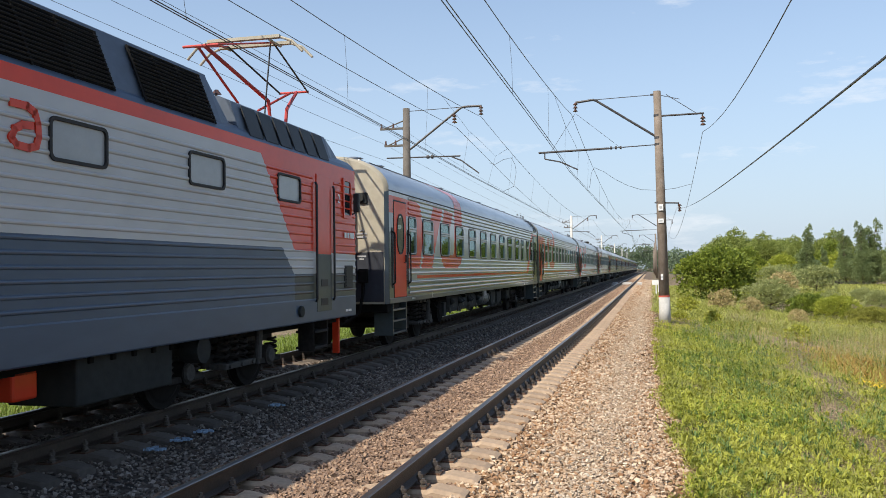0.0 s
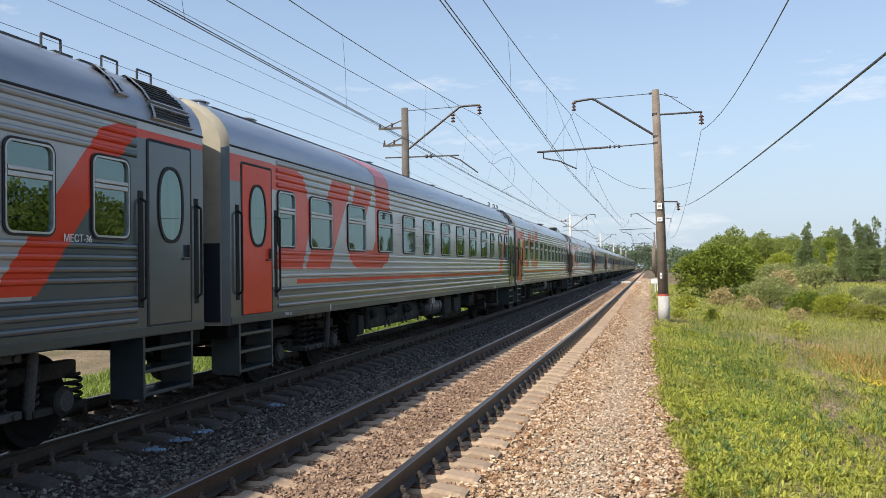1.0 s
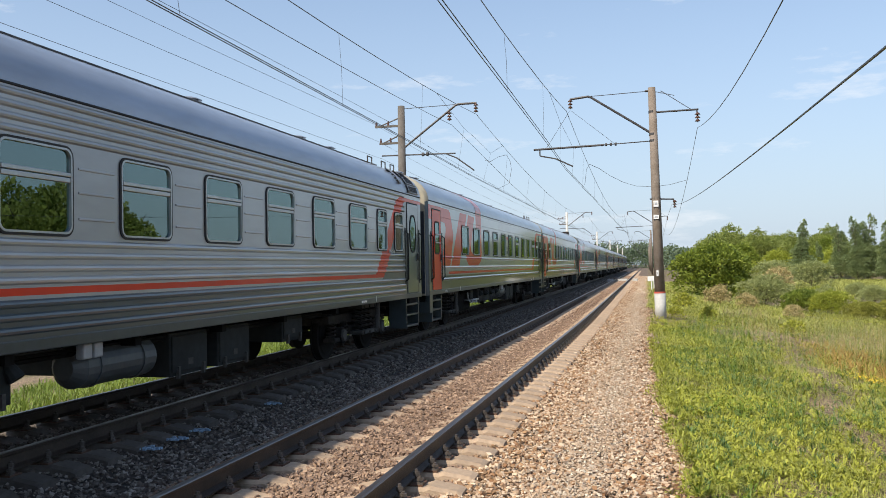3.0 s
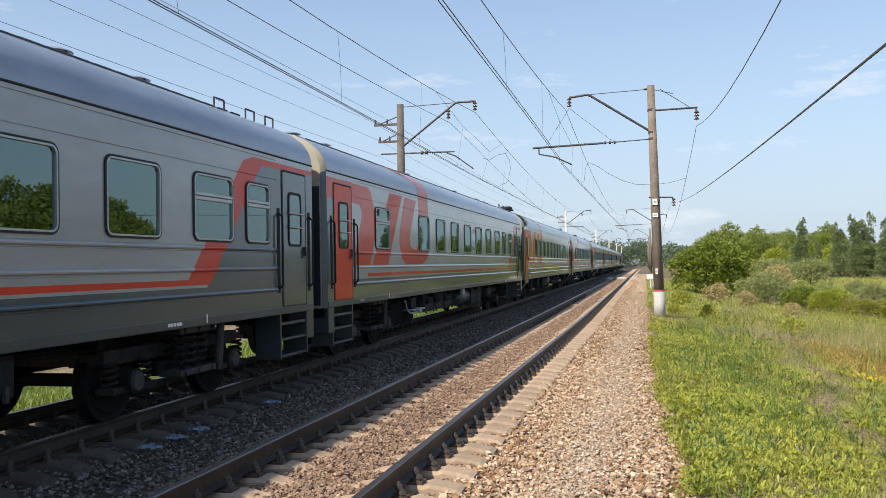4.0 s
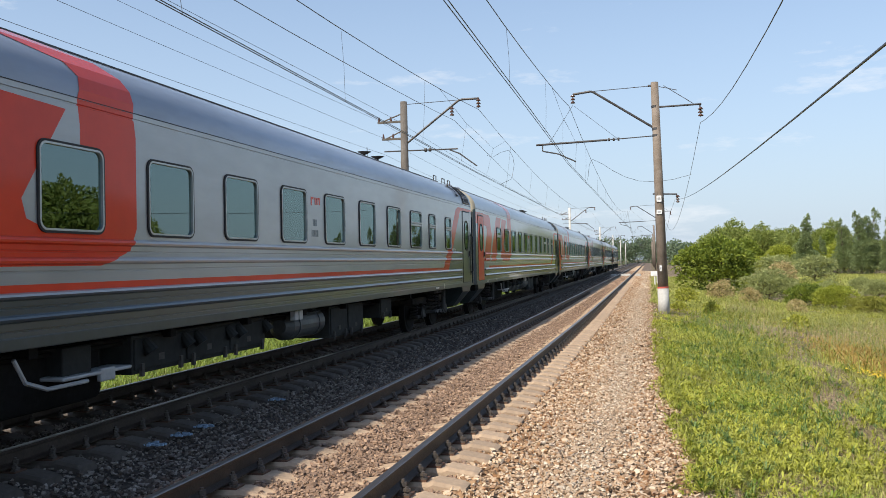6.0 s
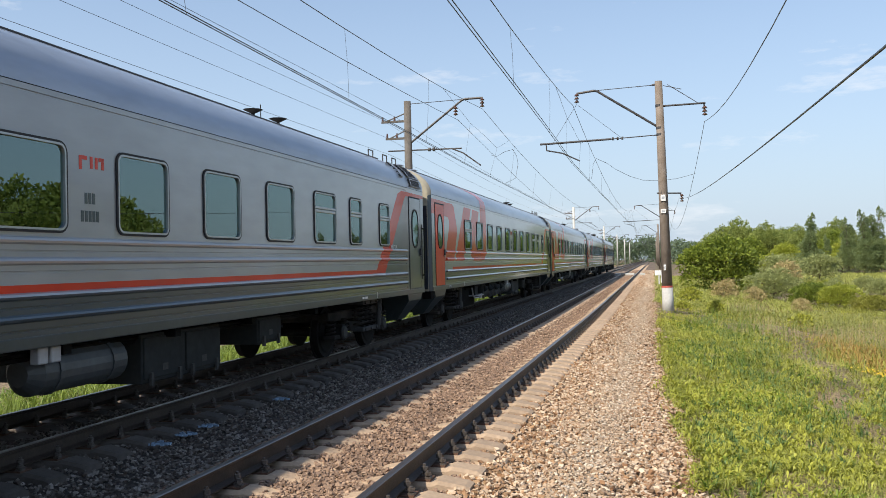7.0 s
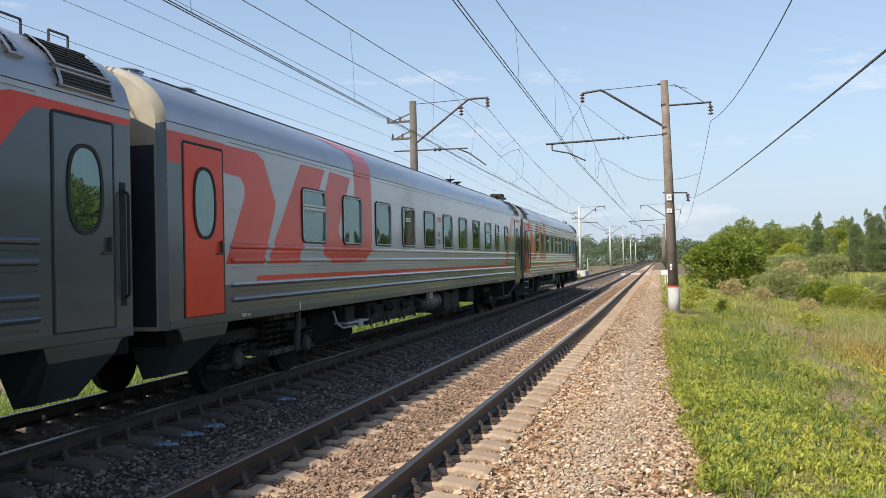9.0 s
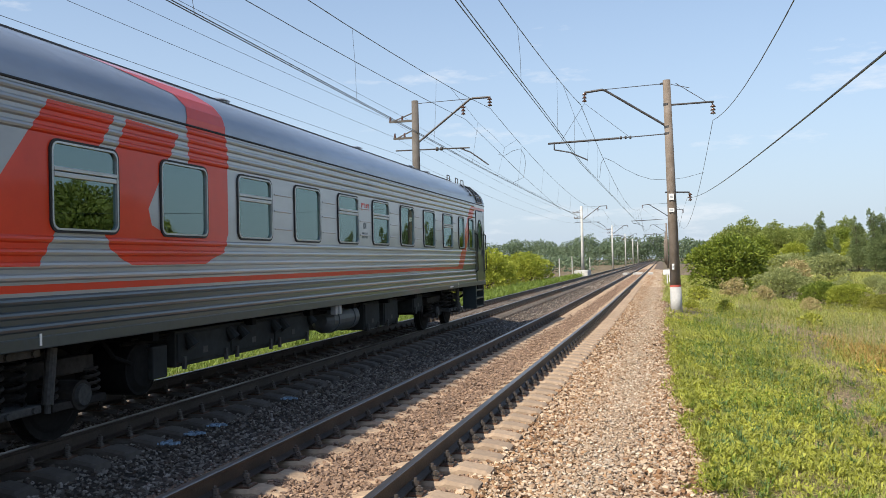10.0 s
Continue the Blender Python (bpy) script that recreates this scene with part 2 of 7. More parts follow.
def part_mesh(name, me, material, parent=None, label=""):
    for m in material if isinstance(material, (list, tuple)) else [material]:
        me.materials.append(m)
    ob = new(name, me)
    ob.parent = parent
    return tagged(ob, label) if label else ob


def box(bm, x0, x1, y0, y1, z0, z1, bev=0.0):
    r = bmesh.ops.create_cube(bm, size=1)
    vs = r["verts"]
    for v in vs:
        v.co = Vector(((x0 + x1) / 2 + v.co.x * (x1 - x0), (y0 + y1) / 2 + v.co.y * (y1 - y0), (z0 + z1) / 2 + v.co.z * (z1 - z0)))
    if bev:
        es = list({e for v in vs for e in v.link_edges})
        bmesh.ops.bevel(bm, geom=es, offset=bev, segments=2, affect="EDGES", profile=0.5)
    return bm


def rod(bm, a, b, r, r2=None, seg=10, caps=True):
    a, b = Vector(a), Vector(b)
    d = b - a
    m = Matrix.Translation((a + b) / 2) @ d.to_track_quat("Z", "Y").to_matrix().to_4x4()
    bmesh.ops.create_cone(bm, cap_ends=caps, segments=seg, radius1=r, radius2=r if r2 is None else r2, depth=d.length, matrix=m)
    return bm


def pipe(bm, pts, r, seg=8):
    for a, b in zip(pts, pts[1:]):
        rod(bm, a, b, r, seg=seg)
    return bm


def mesh_np(name, v, f):
    me = bpy.data.meshes.new(name)
    v, f = np.asarray(v, np.float32), np.asarray(f, np.int32)
    me.vertices.add(len(v))
    me.vertices.foreach_set("co", v.ravel())
    k = f.shape[1]
    me.loops.add(f.size)
    me.loops.foreach_set("vertex_index", f.ravel())
    me.polygons.add(len(f))
    me.polygons.foreach_set("loop_start", np.arange(0, f.size, k, dtype=np.int32))
    me.polygons.foreach_set("loop_total", np.full(len(f), k, np.int32))
    me.update(calc_edges=True)
    me.shade_flat()
    return me


def empty(name, label, category, group="", kind=""):
    return tagged(new(name), label, category, group, kind)


def smooth(ob):
    for p in ob.data.polygons:
        p.use_smooth = True
    return ob


# ---- ground: one sheet, ballast bed in the middle, meadow on both sides ----
def lerp(x, xs, zs):
    return np.interp(x, xs, zs)


def grass_edge(y):
    return np.interp(y, [8, 12, 16, 21, 28, 60], [0.32, 0.15, 0.0, -0.14, -0.20, -0.15]) + 0.05 * np.sin(y * 0.8) + 0.05 * np.sin(y * 1.9 + 1) + bend(y) * 0.9


def ground_z(x, y):
    x = np.asarray(x, float) - bend(y)
    z = lerp(x, [-300, -60, -22, -13, -10.6, -9.4, -8.6, -6.0, -5.1, -4.4, -1.65, -0.9, 0.3, 0.9, 3.0, 6.0, 11, 20, 60, 300],
             [-2.6, -2.2, -1.9, -1.0, -0.62, -0.42, -0.29, -0.29, -0.42, -0.29, -0.29, -0.34, -0.52, -0.66, -0.85, -1.25, -2.0, -2.35, -2.6, -2.6])
    w = np.clip((np.abs(x + 4.5) - 5.0) / 6.0, 0, 1)
    return z + w * (0.10 * np.sin(x * 0.9 + y * 0.23) * np.cos(y * 0.31 - x * 0.2) + 0.05 * np.sin(x * 2.3 + 1.3) * np.sin(y * 1.9))


def ground_material():
    m = mat("ballast_and_meadow_soil", (0.125, 0.09, 0.062), 0.95, 0, 0.3, 5.0, 0.6, 22)
    n, l = m.node_tree.nodes, m.node_tree.links
    b = n["Principled BSDF"]
    gravel = b.inputs["Base Color"].links[0].from_socket
    # pebble cells, one shade a stone
    co = n.new("ShaderNodeTexCoord")
    vo = n.new("ShaderNodeTexVoronoi")
    vo.inputs["Scale"].default_value = 19
    l.new(co.outputs["Object"], vo.inputs["Vector"])
    sp = n.new("ShaderNodeSeparateColor")
    l.new(vo.outputs["Color"], sp.inputs[0])
    hs = n.new("ShaderNodeHueSaturation")
    mr = n.new("ShaderNodeMapRange")
    mr.inputs[3].default_value, mr.inputs[4].default_value = 0.45, 1.75
    l.new(sp.outputs[0], mr.inputs[0])
    l.new(mr.outputs[0], hs.inputs["Value"])
    l.new(gravel, hs.inputs["Color"])
    # meadow: dry soil, straw and green in drifts
    n1, n2 = n.new("ShaderNodeTexNoise"), n.new("ShaderNodeTexNoise")
    n1.inputs["Scale"].default_value, n1.inputs["Detail"].default_value = 0.33, 8
    n2.inputs["Scale"].default_value, n2.inputs["Detail"].default_value = 16.0, 10
    for t in (n1, n2):
        l.new(co.outputs["Object"], t.inputs["Vector"])
    r1, r2 = n.new("ShaderNodeValToRGB"), n.new("ShaderNodeValToRGB")
    e = r1.color_ramp.elements
    e[0].position, e[0].color = 0.38, (0.15, 0.125, 0.055, 1)
    e[1].position, e[1].color = 0.66, (0.30, 0.22, 0.145, 1)
    e = r2.color_ramp.elements
    e[0].position, e[0].color = 0.38, (0.22, 0.21, 0.19, 1)
    e[1].position, e[1].color = 0.66, (1.3, 1.25, 1.15, 1)
    l.new(n1.outputs[0], r1.inputs[0])
    l.new(n2.outputs[0], r2.inputs[0])
    mg = n.new("ShaderNodeMixRGB")
    mg.blend_type = "MULTIPLY"
    mg.inputs[0].default_value = 1
    l.new(r1.outputs[0], mg.inputs[1])
    l.new(r2.outputs[0], mg.inputs[2])
    at = n.new("ShaderNodeAttribute")
    at.attribute_name = "meadow"
    sm_ = n.new("ShaderNodeMath")
    sm_.operation = "MULTIPLY_ADD"
    sm_.inputs[1].default_value = 0.9
    sm_.inputs[2].default_value = -0.45
    l.new(n2.outputs[0], sm_.inputs[0])
    ad = n.new("ShaderNodeMath")
    ad.use_clamp = True
    l.new(at.outputs["Fac"], ad.inputs[0])
    l.new(sm_.outputs[0], ad.inputs[1])
    st = n.new("ShaderNodeMapRange")
    st.inputs[1].default_value, st.inputs[2].default_value = 0.42, 0.58
    l.new(ad.outputs[0], st.inputs[0])
    # the train's shade, multiplied into the gravel colour
    train_shade = n.new("ShaderNodeAttribute")
    train_shade.attribute_name = "train_shade"
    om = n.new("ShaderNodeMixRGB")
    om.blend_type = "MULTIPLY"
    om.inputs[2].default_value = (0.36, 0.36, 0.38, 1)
    l.new(train_shade.outputs["Fac"], om.inputs[0])
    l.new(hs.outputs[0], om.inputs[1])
    mx = n.new("ShaderNodeMixRGB")
    l.new(st.outputs[0], mx.inputs[0])
    l.new(om.outputs[0], mx.inputs[1])
    l.new(mg.outputs[0], mx.inputs[2])
    l.new(mx.outputs[0], b.inputs["Base Color"])
    return m


def build_ground():
    xs = np.unique(np.concatenate([np.linspace(-12, 8, 90), np.linspace(8, 40, 50), np.linspace(-45, -12, 40), np.geomspace(40, 2500, 24), -np.geomspace(45, 2500, 24)]))
    ys = np.unique(np.concatenate([np.linspace(-20, 60, 170), np.linspace(60, 160, 60), np.geomspace(160, 3000, 28), -np.geomspace(20, 600, 10)]))
    X, Y = np.meshgrid(xs, ys)
    Z = ground_z(X, Y)
    v = np.stack([X.ravel(), Y.ravel(), Z.ravel()], 1)
    w = len(xs)
    i = (np.arange(len(ys) - 1)[:, None] * w + np.arange(w - 1)[None]).ravel()
    me = mesh_np("ground", v, np.stack([i, i + 1, i + w + 1, i + w], 1))
    at = me.attributes.new("meadow", "FLOAT", "POINT")
    d = np.maximum(X - grass_edge(Y), (-10.0 + bend(Y)) - X)
    at.data.foreach_set("value", np.clip(d / 0.6 + 0.5, 0, 1).ravel().astype(np.float32))
    # mask of the painted shade: all ground left of x = -4.3
    at = me.attributes.new("train_shade", "FLOAT", "POINT")
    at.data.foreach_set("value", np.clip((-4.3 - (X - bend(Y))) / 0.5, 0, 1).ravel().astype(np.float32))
    ob = part_mesh("ground", me, ground_material())
    smooth(ob)
    tagged(ob, "stony ballast bed between dry summer meadows of green weeds", "ground", kind="structure")


build_ground()

# ---- the two tracks ----
RAIL_PROFILE = [(-0.075, -0.18), (0.075, -0.18), (0.075, -0.168), (0.012, -0.145), (0.009, -0.05), (0.036, -0.034), (0.0375, -0.008), (0.028, 0.0), (-0.028, 0.0), (-0.0375, -0.008), (-0.036, -0.034), (-0.009, -0.05), (-0.012, -0.145), (-0.075, -0.168)]


def rail_mesh(cx):
    ys = np.concatenate([np.arange(-30, 22, 4.0), np.arange(22, 34, 1.0), np.arange(34, 80, 6.0), np.arange(80, 1500, 40.0)])
    k = len(RAIL_PROFILE)
    v = [(cx + px + float(bend(y)), y, pz) for y in ys for px, pz in RAIL_PROFILE]
    f = [(a * k + i, a * k + (i + 1) % k, (a + 1) * k + (i + 1) % k, (a + 1) * k + i) for a in range(len(ys) - 1) for i in range(k)]
    me = bpy.data.meshes.new("rail")
    me.from_pydata(v, [], [q[::-1] for q in f])
    me.update()
    for n, p in enumerate(me.polygons):
        p.material_index = 0 if n % k in (6, 7, 8) else 1
    return me


def sleeper_mesh():
    """Concrete sleeper: raised ends, dished seats under the rails, a sunken waist, chamfered shoulders."""
    xs = [-1.35, -1.30, -1.06, -1.0, -0.62, -0.56, -0.2, 0.2, 0.56, 0.62, 1.0, 1.06, 1.30, 1.35]
    zt = [-0.252, -0.232, -0.195, -0.215, -0.215, -0.205, -0.268, -0.268, -0.205, -0.215, -0.215, -0.195, -0.232, -0.252]
    ht = [0.095, 0.108, 0.110, 0.110, 0.110, 0.100, 0.085, 0.085, 0.100, 0.110, 0.110, 0.110, 0.108, 0.095]
    v, f = [], []
    for x, z, h in zip(xs, zt, ht):
        v += [(x, -0.155, -0.42), (x, -0.14, z - 0.03), (x, -h, z), (x, h, z), (x, 0.14, z - 0.03), (x, 0.155, -0.42)]
    for a in range(len(xs) - 1):
        for i in range(5):
            f.append((a * 6 + i, a * 6 + i + 1, (a + 1) * 6 + i + 1, (a + 1) * 6 + i))
    f += [(0, 1, 2, 3, 4, 5)[::-1], tuple((len(xs) - 1) * 6 + i for i in range(6))]
    me = bpy.data.meshes.new("sleeper")
    me.from_pydata(v, [], [q[::-1] for q in f])
    me.update()
    me.materials.append(M["sleeper"])
    return me


def fastening_mesh():
    """Ribbed base plate with two clip bolts and two screw bolts each side of the rail."""
    bm = bmesh.new()
    box(bm, -0.185, 0.185, -0.085, 0.085, -0.214, -0.196)
    nplate = len(bm.faces)
    for s in (-1, 1):
        for x, y, h in ((0.10 * s, 0.03, 0.115), (0.155 * s, -0.045, 0.07)):
            rod(bm, (x, y, -0.196), (x, y, -0.196 + h), 0.016, seg=6)
            rod(bm, (x, y, -0.196 + h * 0.45), (x, y, -0.196 + h * 0.80), 0.032, seg=6)
            box(bm, x - 0.03, x + 0.03, y - 0.03, y + 0.03, -0.196, -0.18)
    me = bpy.data.meshes.new("rail_fastening")
    bm.to_mesh(me)
    bm.free()
    me.materials.append(M["rust"])
    me.materials.append(M["bolt"])
    for n, p in enumerate(me.polygons):
        p.material_index = 0 if n < nplate else 1
    return me


def build_tracks():
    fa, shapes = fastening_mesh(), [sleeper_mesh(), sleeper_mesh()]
    # sleepers under the train take the copy with shade in its colour
    shapes[1].materials[0] = M["sleeper_shaded"]
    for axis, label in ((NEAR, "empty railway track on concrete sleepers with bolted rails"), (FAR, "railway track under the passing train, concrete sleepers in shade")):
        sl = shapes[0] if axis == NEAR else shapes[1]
        track = empty("railway_track", label, "railway track", "tracks", "structure")
        for s in (-1, 1):
            # right near rail takes the head colour without the glint
            part_mesh("rail", rail_mesh(axis + s * GAUGE), [M["rail_dull" if axis == NEAR and s > 0 else "rail_top"], M["rail_side"]], track, "worn steel rail with a polished head")
        k, far_v, far_f = 0, [], []
        base_v = np.array([v.co[:] for v in sl.vertices])
        base_f = [tuple(p.vertices) for p in sl.polygons if len(p.vertices) == 4]
        while True:
            y = 8.161 - 0.543 * 26 + 0.543 * k + (0.2 if axis == FAR else 0)
            k += 1
            if y > 260:
                break
            x = axis + float(bend(y))
            if y < 74 and y > 2:
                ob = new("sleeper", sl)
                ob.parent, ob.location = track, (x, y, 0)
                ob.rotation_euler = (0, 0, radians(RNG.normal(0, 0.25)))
                if y < 52:
                    for s in (-1, 1):
                        fo = new("rail_fastening", fa)
                        fo.parent, fo.location = track, (x + s * GAUGE, y, 0)
            else:
                o = len(far_v)
                far_v += [tuple(p) for p in base_v + (x, y, 0)]
                far_f += [tuple(i + o for i in q) for q in base_f]
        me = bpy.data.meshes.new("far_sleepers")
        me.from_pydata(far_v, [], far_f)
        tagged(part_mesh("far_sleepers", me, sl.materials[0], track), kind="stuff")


build_tracks()


# ---- overhead line: poles, brackets, wires ----
POLES = (-20.0, 37.7, 121.5, 197.3, 268.0, 338.0, 408.0, 478.0)      # where the poles stand along the line


def insulator(bm, x, y, z, h, r=0.11, n=3):
    """A short string of porcelain sheds hanging from (x, y, z)."""
    rod(bm, (x, y, z), (x, y, z - h), 0.018, seg=8)
    for i in range(n):
        zz = z - h * (i + 0.7) / n
        rod(bm, (x, y, zz), (x, y, zz + h * 0.22), r, r * 0.35, seg=12)


def pole_shaft(pole, h, foot, top=0.155, base=0.225, body="concrete", lean=0.0):
    p = bmesh.new()
    a, b = Vector((0, 0, foot)), Vector((lean, 0, h))
    u = (b - a).normalized()
    rod(p, a, b, base, top, seg=20)
    smooth_ob = part("shaft", p, M[body], pole)
    smooth(smooth_ob)
    return a, u


def right_pole(y, first):
    pole = empty("catenary_pole", "brown concrete overhead-line pole with a whitewashed foot and red ring" if first else "brown concrete overhead-line pole beside the track", "pole", "overhead line poles")
    zf = -0.75
    pole_shaft(pole, 9.24, zf, lean=-0.17)
    if first:
        p = bmesh.new()
        rod(p, (0, 0, zf), (-0.02, 0, 0.50), 0.243, 0.232, seg=20)
        smooth(part("painted_foot", p, M["limewash"], pole, "whitewashed pole foot"))
        p = bmesh.new()
        rod(p, (-0.02, 0, 0.50), (-0.022, 0, 0.57), 0.236, 0.235, seg=20)
        part("painted_ring", p, M["ring"], pole, "faded red painted ring")
        p = bmesh.new()
        box(p, -0.02, 0.40, -0.30, 0.25, zf - 0.06, zf + 0.05, 0.02)
        part("footing", p, M["limewash"], pole)
        for zc, hh, ww in ((4.28, 0.26, 0.2), (3.72, 0.17, 0.22), (1.35, 0.24, 0.09)):
            p = bmesh.new()
            box(p, -0.10 - ww / 2, -0.10 + ww / 2, -0.235, -0.18, zc - hh / 2, zc + hh / 2)
            sign = part("number_plate_sign", p, M["white"], pole, "white painted sign with a dark bar")
            p = bmesh.new()
            box(p, -0.10 - ww * 0.3, -0.10 + ww * 0.3, -0.239, -0.2345, zc - hh * 0.2, zc + hh * 0.2)
            part("marking_bar", p, M["frame_grey"], sign)
    # messenger bracket, tie and insulator
    p = bmesh.new()
    pipe(p, [(-0.15, 0, 7.25), (-2.72, 0, 8.98), (-2.86, 0, 9.03), (-3.62, 0, 8.95)], 0.05)
    br = part("bracket", p, M["steel"], pole, "dark bent steel cantilever bracket")
    p = bmesh.new()
    rod(p, (-0.2, 0, 9.10), (-2.75, 0, 9.03), 0.015, seg=6)
    rod(p, (-0.45, 0, 9.10), (-0.18, 0, 9.12), 0.045, seg=8)
    part("tie_rod", p, M["steel"], pole)
    p = bmesh.new()
    insulator(p, -3.62, 0, 8.95, 0.42)
    smooth(part("insulator", p, M["insul"], br))
    p = bmesh.new()
    rod(p, (-3.62, 0, 8.5), (-4.70, 0, 6.86), 0.008, seg=5)
    rod(p, (-3.58, 0, 8.45), (-1.75, 0, 6.92), 0.008, seg=5)
    part("arm_stay", p, M["steel"], pole)
    # contact wire arm
    p = bmesh.new()
    rod(p, (-2.2, 0, 6.90), (-5.25, 0, 6.83), 0.045)
    rod(p, (-0.18, 0, 6.97), (-2.2, 0, 6.90), 0.022)
    for x in (-1.72, -1.92, -2.12):
        rod(p, (x - 0.04, 0, 6.91), (x + 0.04, 0, 6.91), 0.07, seg=10)
    arm = part("registration_arm", p, M["steel"], pole, "horizontal dark steel registration arm")
    p = bmesh.new()
    pipe(p, [(-4.98, 0, 6.83), (-4.98, 0, 6.55), (-4.3, 0, 6.4), (-3.55, 0, 6.03)], 0.03, 6)
    part("steady_arm", p, M["steel"], arm)
    # feeder arm on the field side
    p = bmesh.new()
    rod(p, (0, 0, 8.18), (1.72, 0, 8.20), 0.04)
    rod(p, (0.0, 0, 9.05), (0.75, 0, 8.85), 0.014, seg=6)
    rod(p, (0.2, 0, 9.08), (1.42, 0, 8.22), 0.014, seg=6)
    rod(p, (1.66, 0, 8.2), (1.66, 0, 7.95), 0.03, seg=8)
    fa = part("feeder_arm", p, M["steel"], pole)
    p = bmesh.new()
    insulator(p, 1.68, 0, 8.08, 0.42, 0.12)
    smooth(part("insulator", p, M["insul"], fa))
    p = bmesh.new()
    rod(p, (-0.35, 0, 4.50), (0.65, 0, 4.46), 0.03)
    rod(p, (0.62, 0, 4.46), (0.66, 0, 4.2), 0.025)
    la = part("lower_arm", p, M["steel"], pole)
    p = bmesh.new()
    insulator(p, 0.67, 0, 4.42, 0.34, 0.09)
    smooth(part("insulator", p, M["insul"], la))
    for z in (8.20, 7.25, 6.97, 4.50):
        p = bmesh.new()
        rod(p, (-0.02 * z, 0, z - 0.05), (-0.02 * z, 0, z + 0.05), 0.215 - z * 0.006, seg=16)
        part("clamp_band", p, M["steel"], pole)
    return pole


def left_pole(first):
    pole = empty("catenary_pole", "concrete overhead-line pole with crossarms behind the train's track" if first else "pale concrete overhead-line pole with crossarms", "pole", "overhead line poles")
    pole_shaft(pole, 9.13, -0.7, body="grey_concrete" if first else "pale_concrete")
    p = bmesh.new()
    pipe(p, [(0.15, 0, 7.25), (2.55, 0, 9.02), (2.7, 0, 9.06), (3.50, 0, 9.06)], 0.05)
    br = part("bracket", p, M["steel"], pole, "dark bent steel cantilever bracket")
    for x, z in ((3.47, 9.05), (2.25, 8.75)):
        p = bmesh.new()
        insulator(p, x, 0, z, 0.42)
        smooth(part("insulator", p, M["insul"], br))
    p = bmesh.new()
    rod(p, (0.1, 0, 9.0), (2.6, 0, 9.05), 0.015, seg=6)
    part("tie_rod", p, M["steel"], pole)
    p = bmesh.new()
    rod(p, (-0.95, 0, 6.9), (2.5, 0, 6.86), 0.032)
    for x in (0.95, 1.15):
        rod(p, (x, 0, 6.88), (x + 0.1, 0, 6.88), 0.085, seg=10)
    arm = part("registration_arm", p, M["steel"], pole)
    p = bmesh.new()
    pipe(p, [(2.05, 0, 6.86), (2.55, 0, 6.65), (3.35, 0, 6.05)], 0.03, 6)
    part("steady_arm", p, M["steel"], arm)
    for z, ln in ((8.30, 1.25), (7.52, 1.05)):
        p = bmesh.new()
        box(p, -ln, 0.15, -0.05, 0.05, z - 0.11, z - 0.02)
        rod(p, (-ln + 0.1, 0, z - 0.08), (0, 0, z + 0.33), 0.03, seg=6)
        ca = part("crossarm", p, M["grey_concrete"], pole)
        for x in (-ln + 0.06, -ln * 0.5):
            p = bmesh.new()
            rod(p, (x, 0, z - 0.02), (x, 0, z + 0.18), 0.055, 0.03, seg=10)
            part("pin_insulator", p, M["insul"], ca)
    return pole


def build_poles():
    for k, y in enumerate(POLES[1:]):
        if k < 2:
            r, le = right_pole(y, k == 0), left_pole(k == 0)
            src = (r, le)
        else:
            r, le = copy_thing(src[0], Matrix()), copy_thing(src[1], Matrix())
        b = float(bend(y))
        r.matrix_basis = pose((1.0 if k else 0.32) + b, y, 0)
        le.matrix_basis = pose(-10.95 + b, y, 0)


build_poles()


def wire(name, pts, r, label, group="overhead wires"):
    bm = bmesh.new()
    v = [Vector(p) for p in pts]
    rings = []
    for i, p in enumerate(v):
        d = (v[min(i + 1, len(v) - 1)] - v[max(i - 1, 0)]).normalized()
        a = d.cross(Vector((0, 0, 1)))
        a = a.normalized() if a.length > 1e-4 else Vector((1, 0, 0))
        b = a.cross(d)
        rings.append([bm.verts.new(p + (a * math.cos(t) + b * math.sin(t)) * r) for t in (0, 1.2566, 2.5133, 3.7699, 5.0265)])
    for p, q in zip(rings, rings[1:]):
        for i in range(5):
            bm.faces.new((p[i], p[(i + 1) % 5], q[(i + 1) % 5], q[i]))
    return tagged(part(name, bm, M["wire"]), label, "wire", group)


def sag(xs, z0, drops, k0=0, k1=7):
    """Points of a wire that hangs from pole to pole; xs: its offset at each pole, drops: its sag in each span (the last ones repeat)."""
    pts = []
    for k in range(k0, k1):
        x0, x1, drop = (seq[min(i, len(seq) - 1)] for seq, i in ((xs, k), (xs, k + 1), (drops, k)))
        n = 16 if k < 3 else 8
        for i in range(n + (k == k1 - 1)):
            u = i / n
            y = POLES[k] + (POLES[k + 1] - POLES[k]) * u
            pts.append((x0 + (x1 - x0) * u + float(bend(y)), y, z0 - drop * 4 * u * (1 - u)))
    return pts


def on_wire(pts, y):
    ys = [p[1] for p in pts]
    return tuple(float(np.interp(y, ys, [p[i] for p in pts])) for i in range(3))


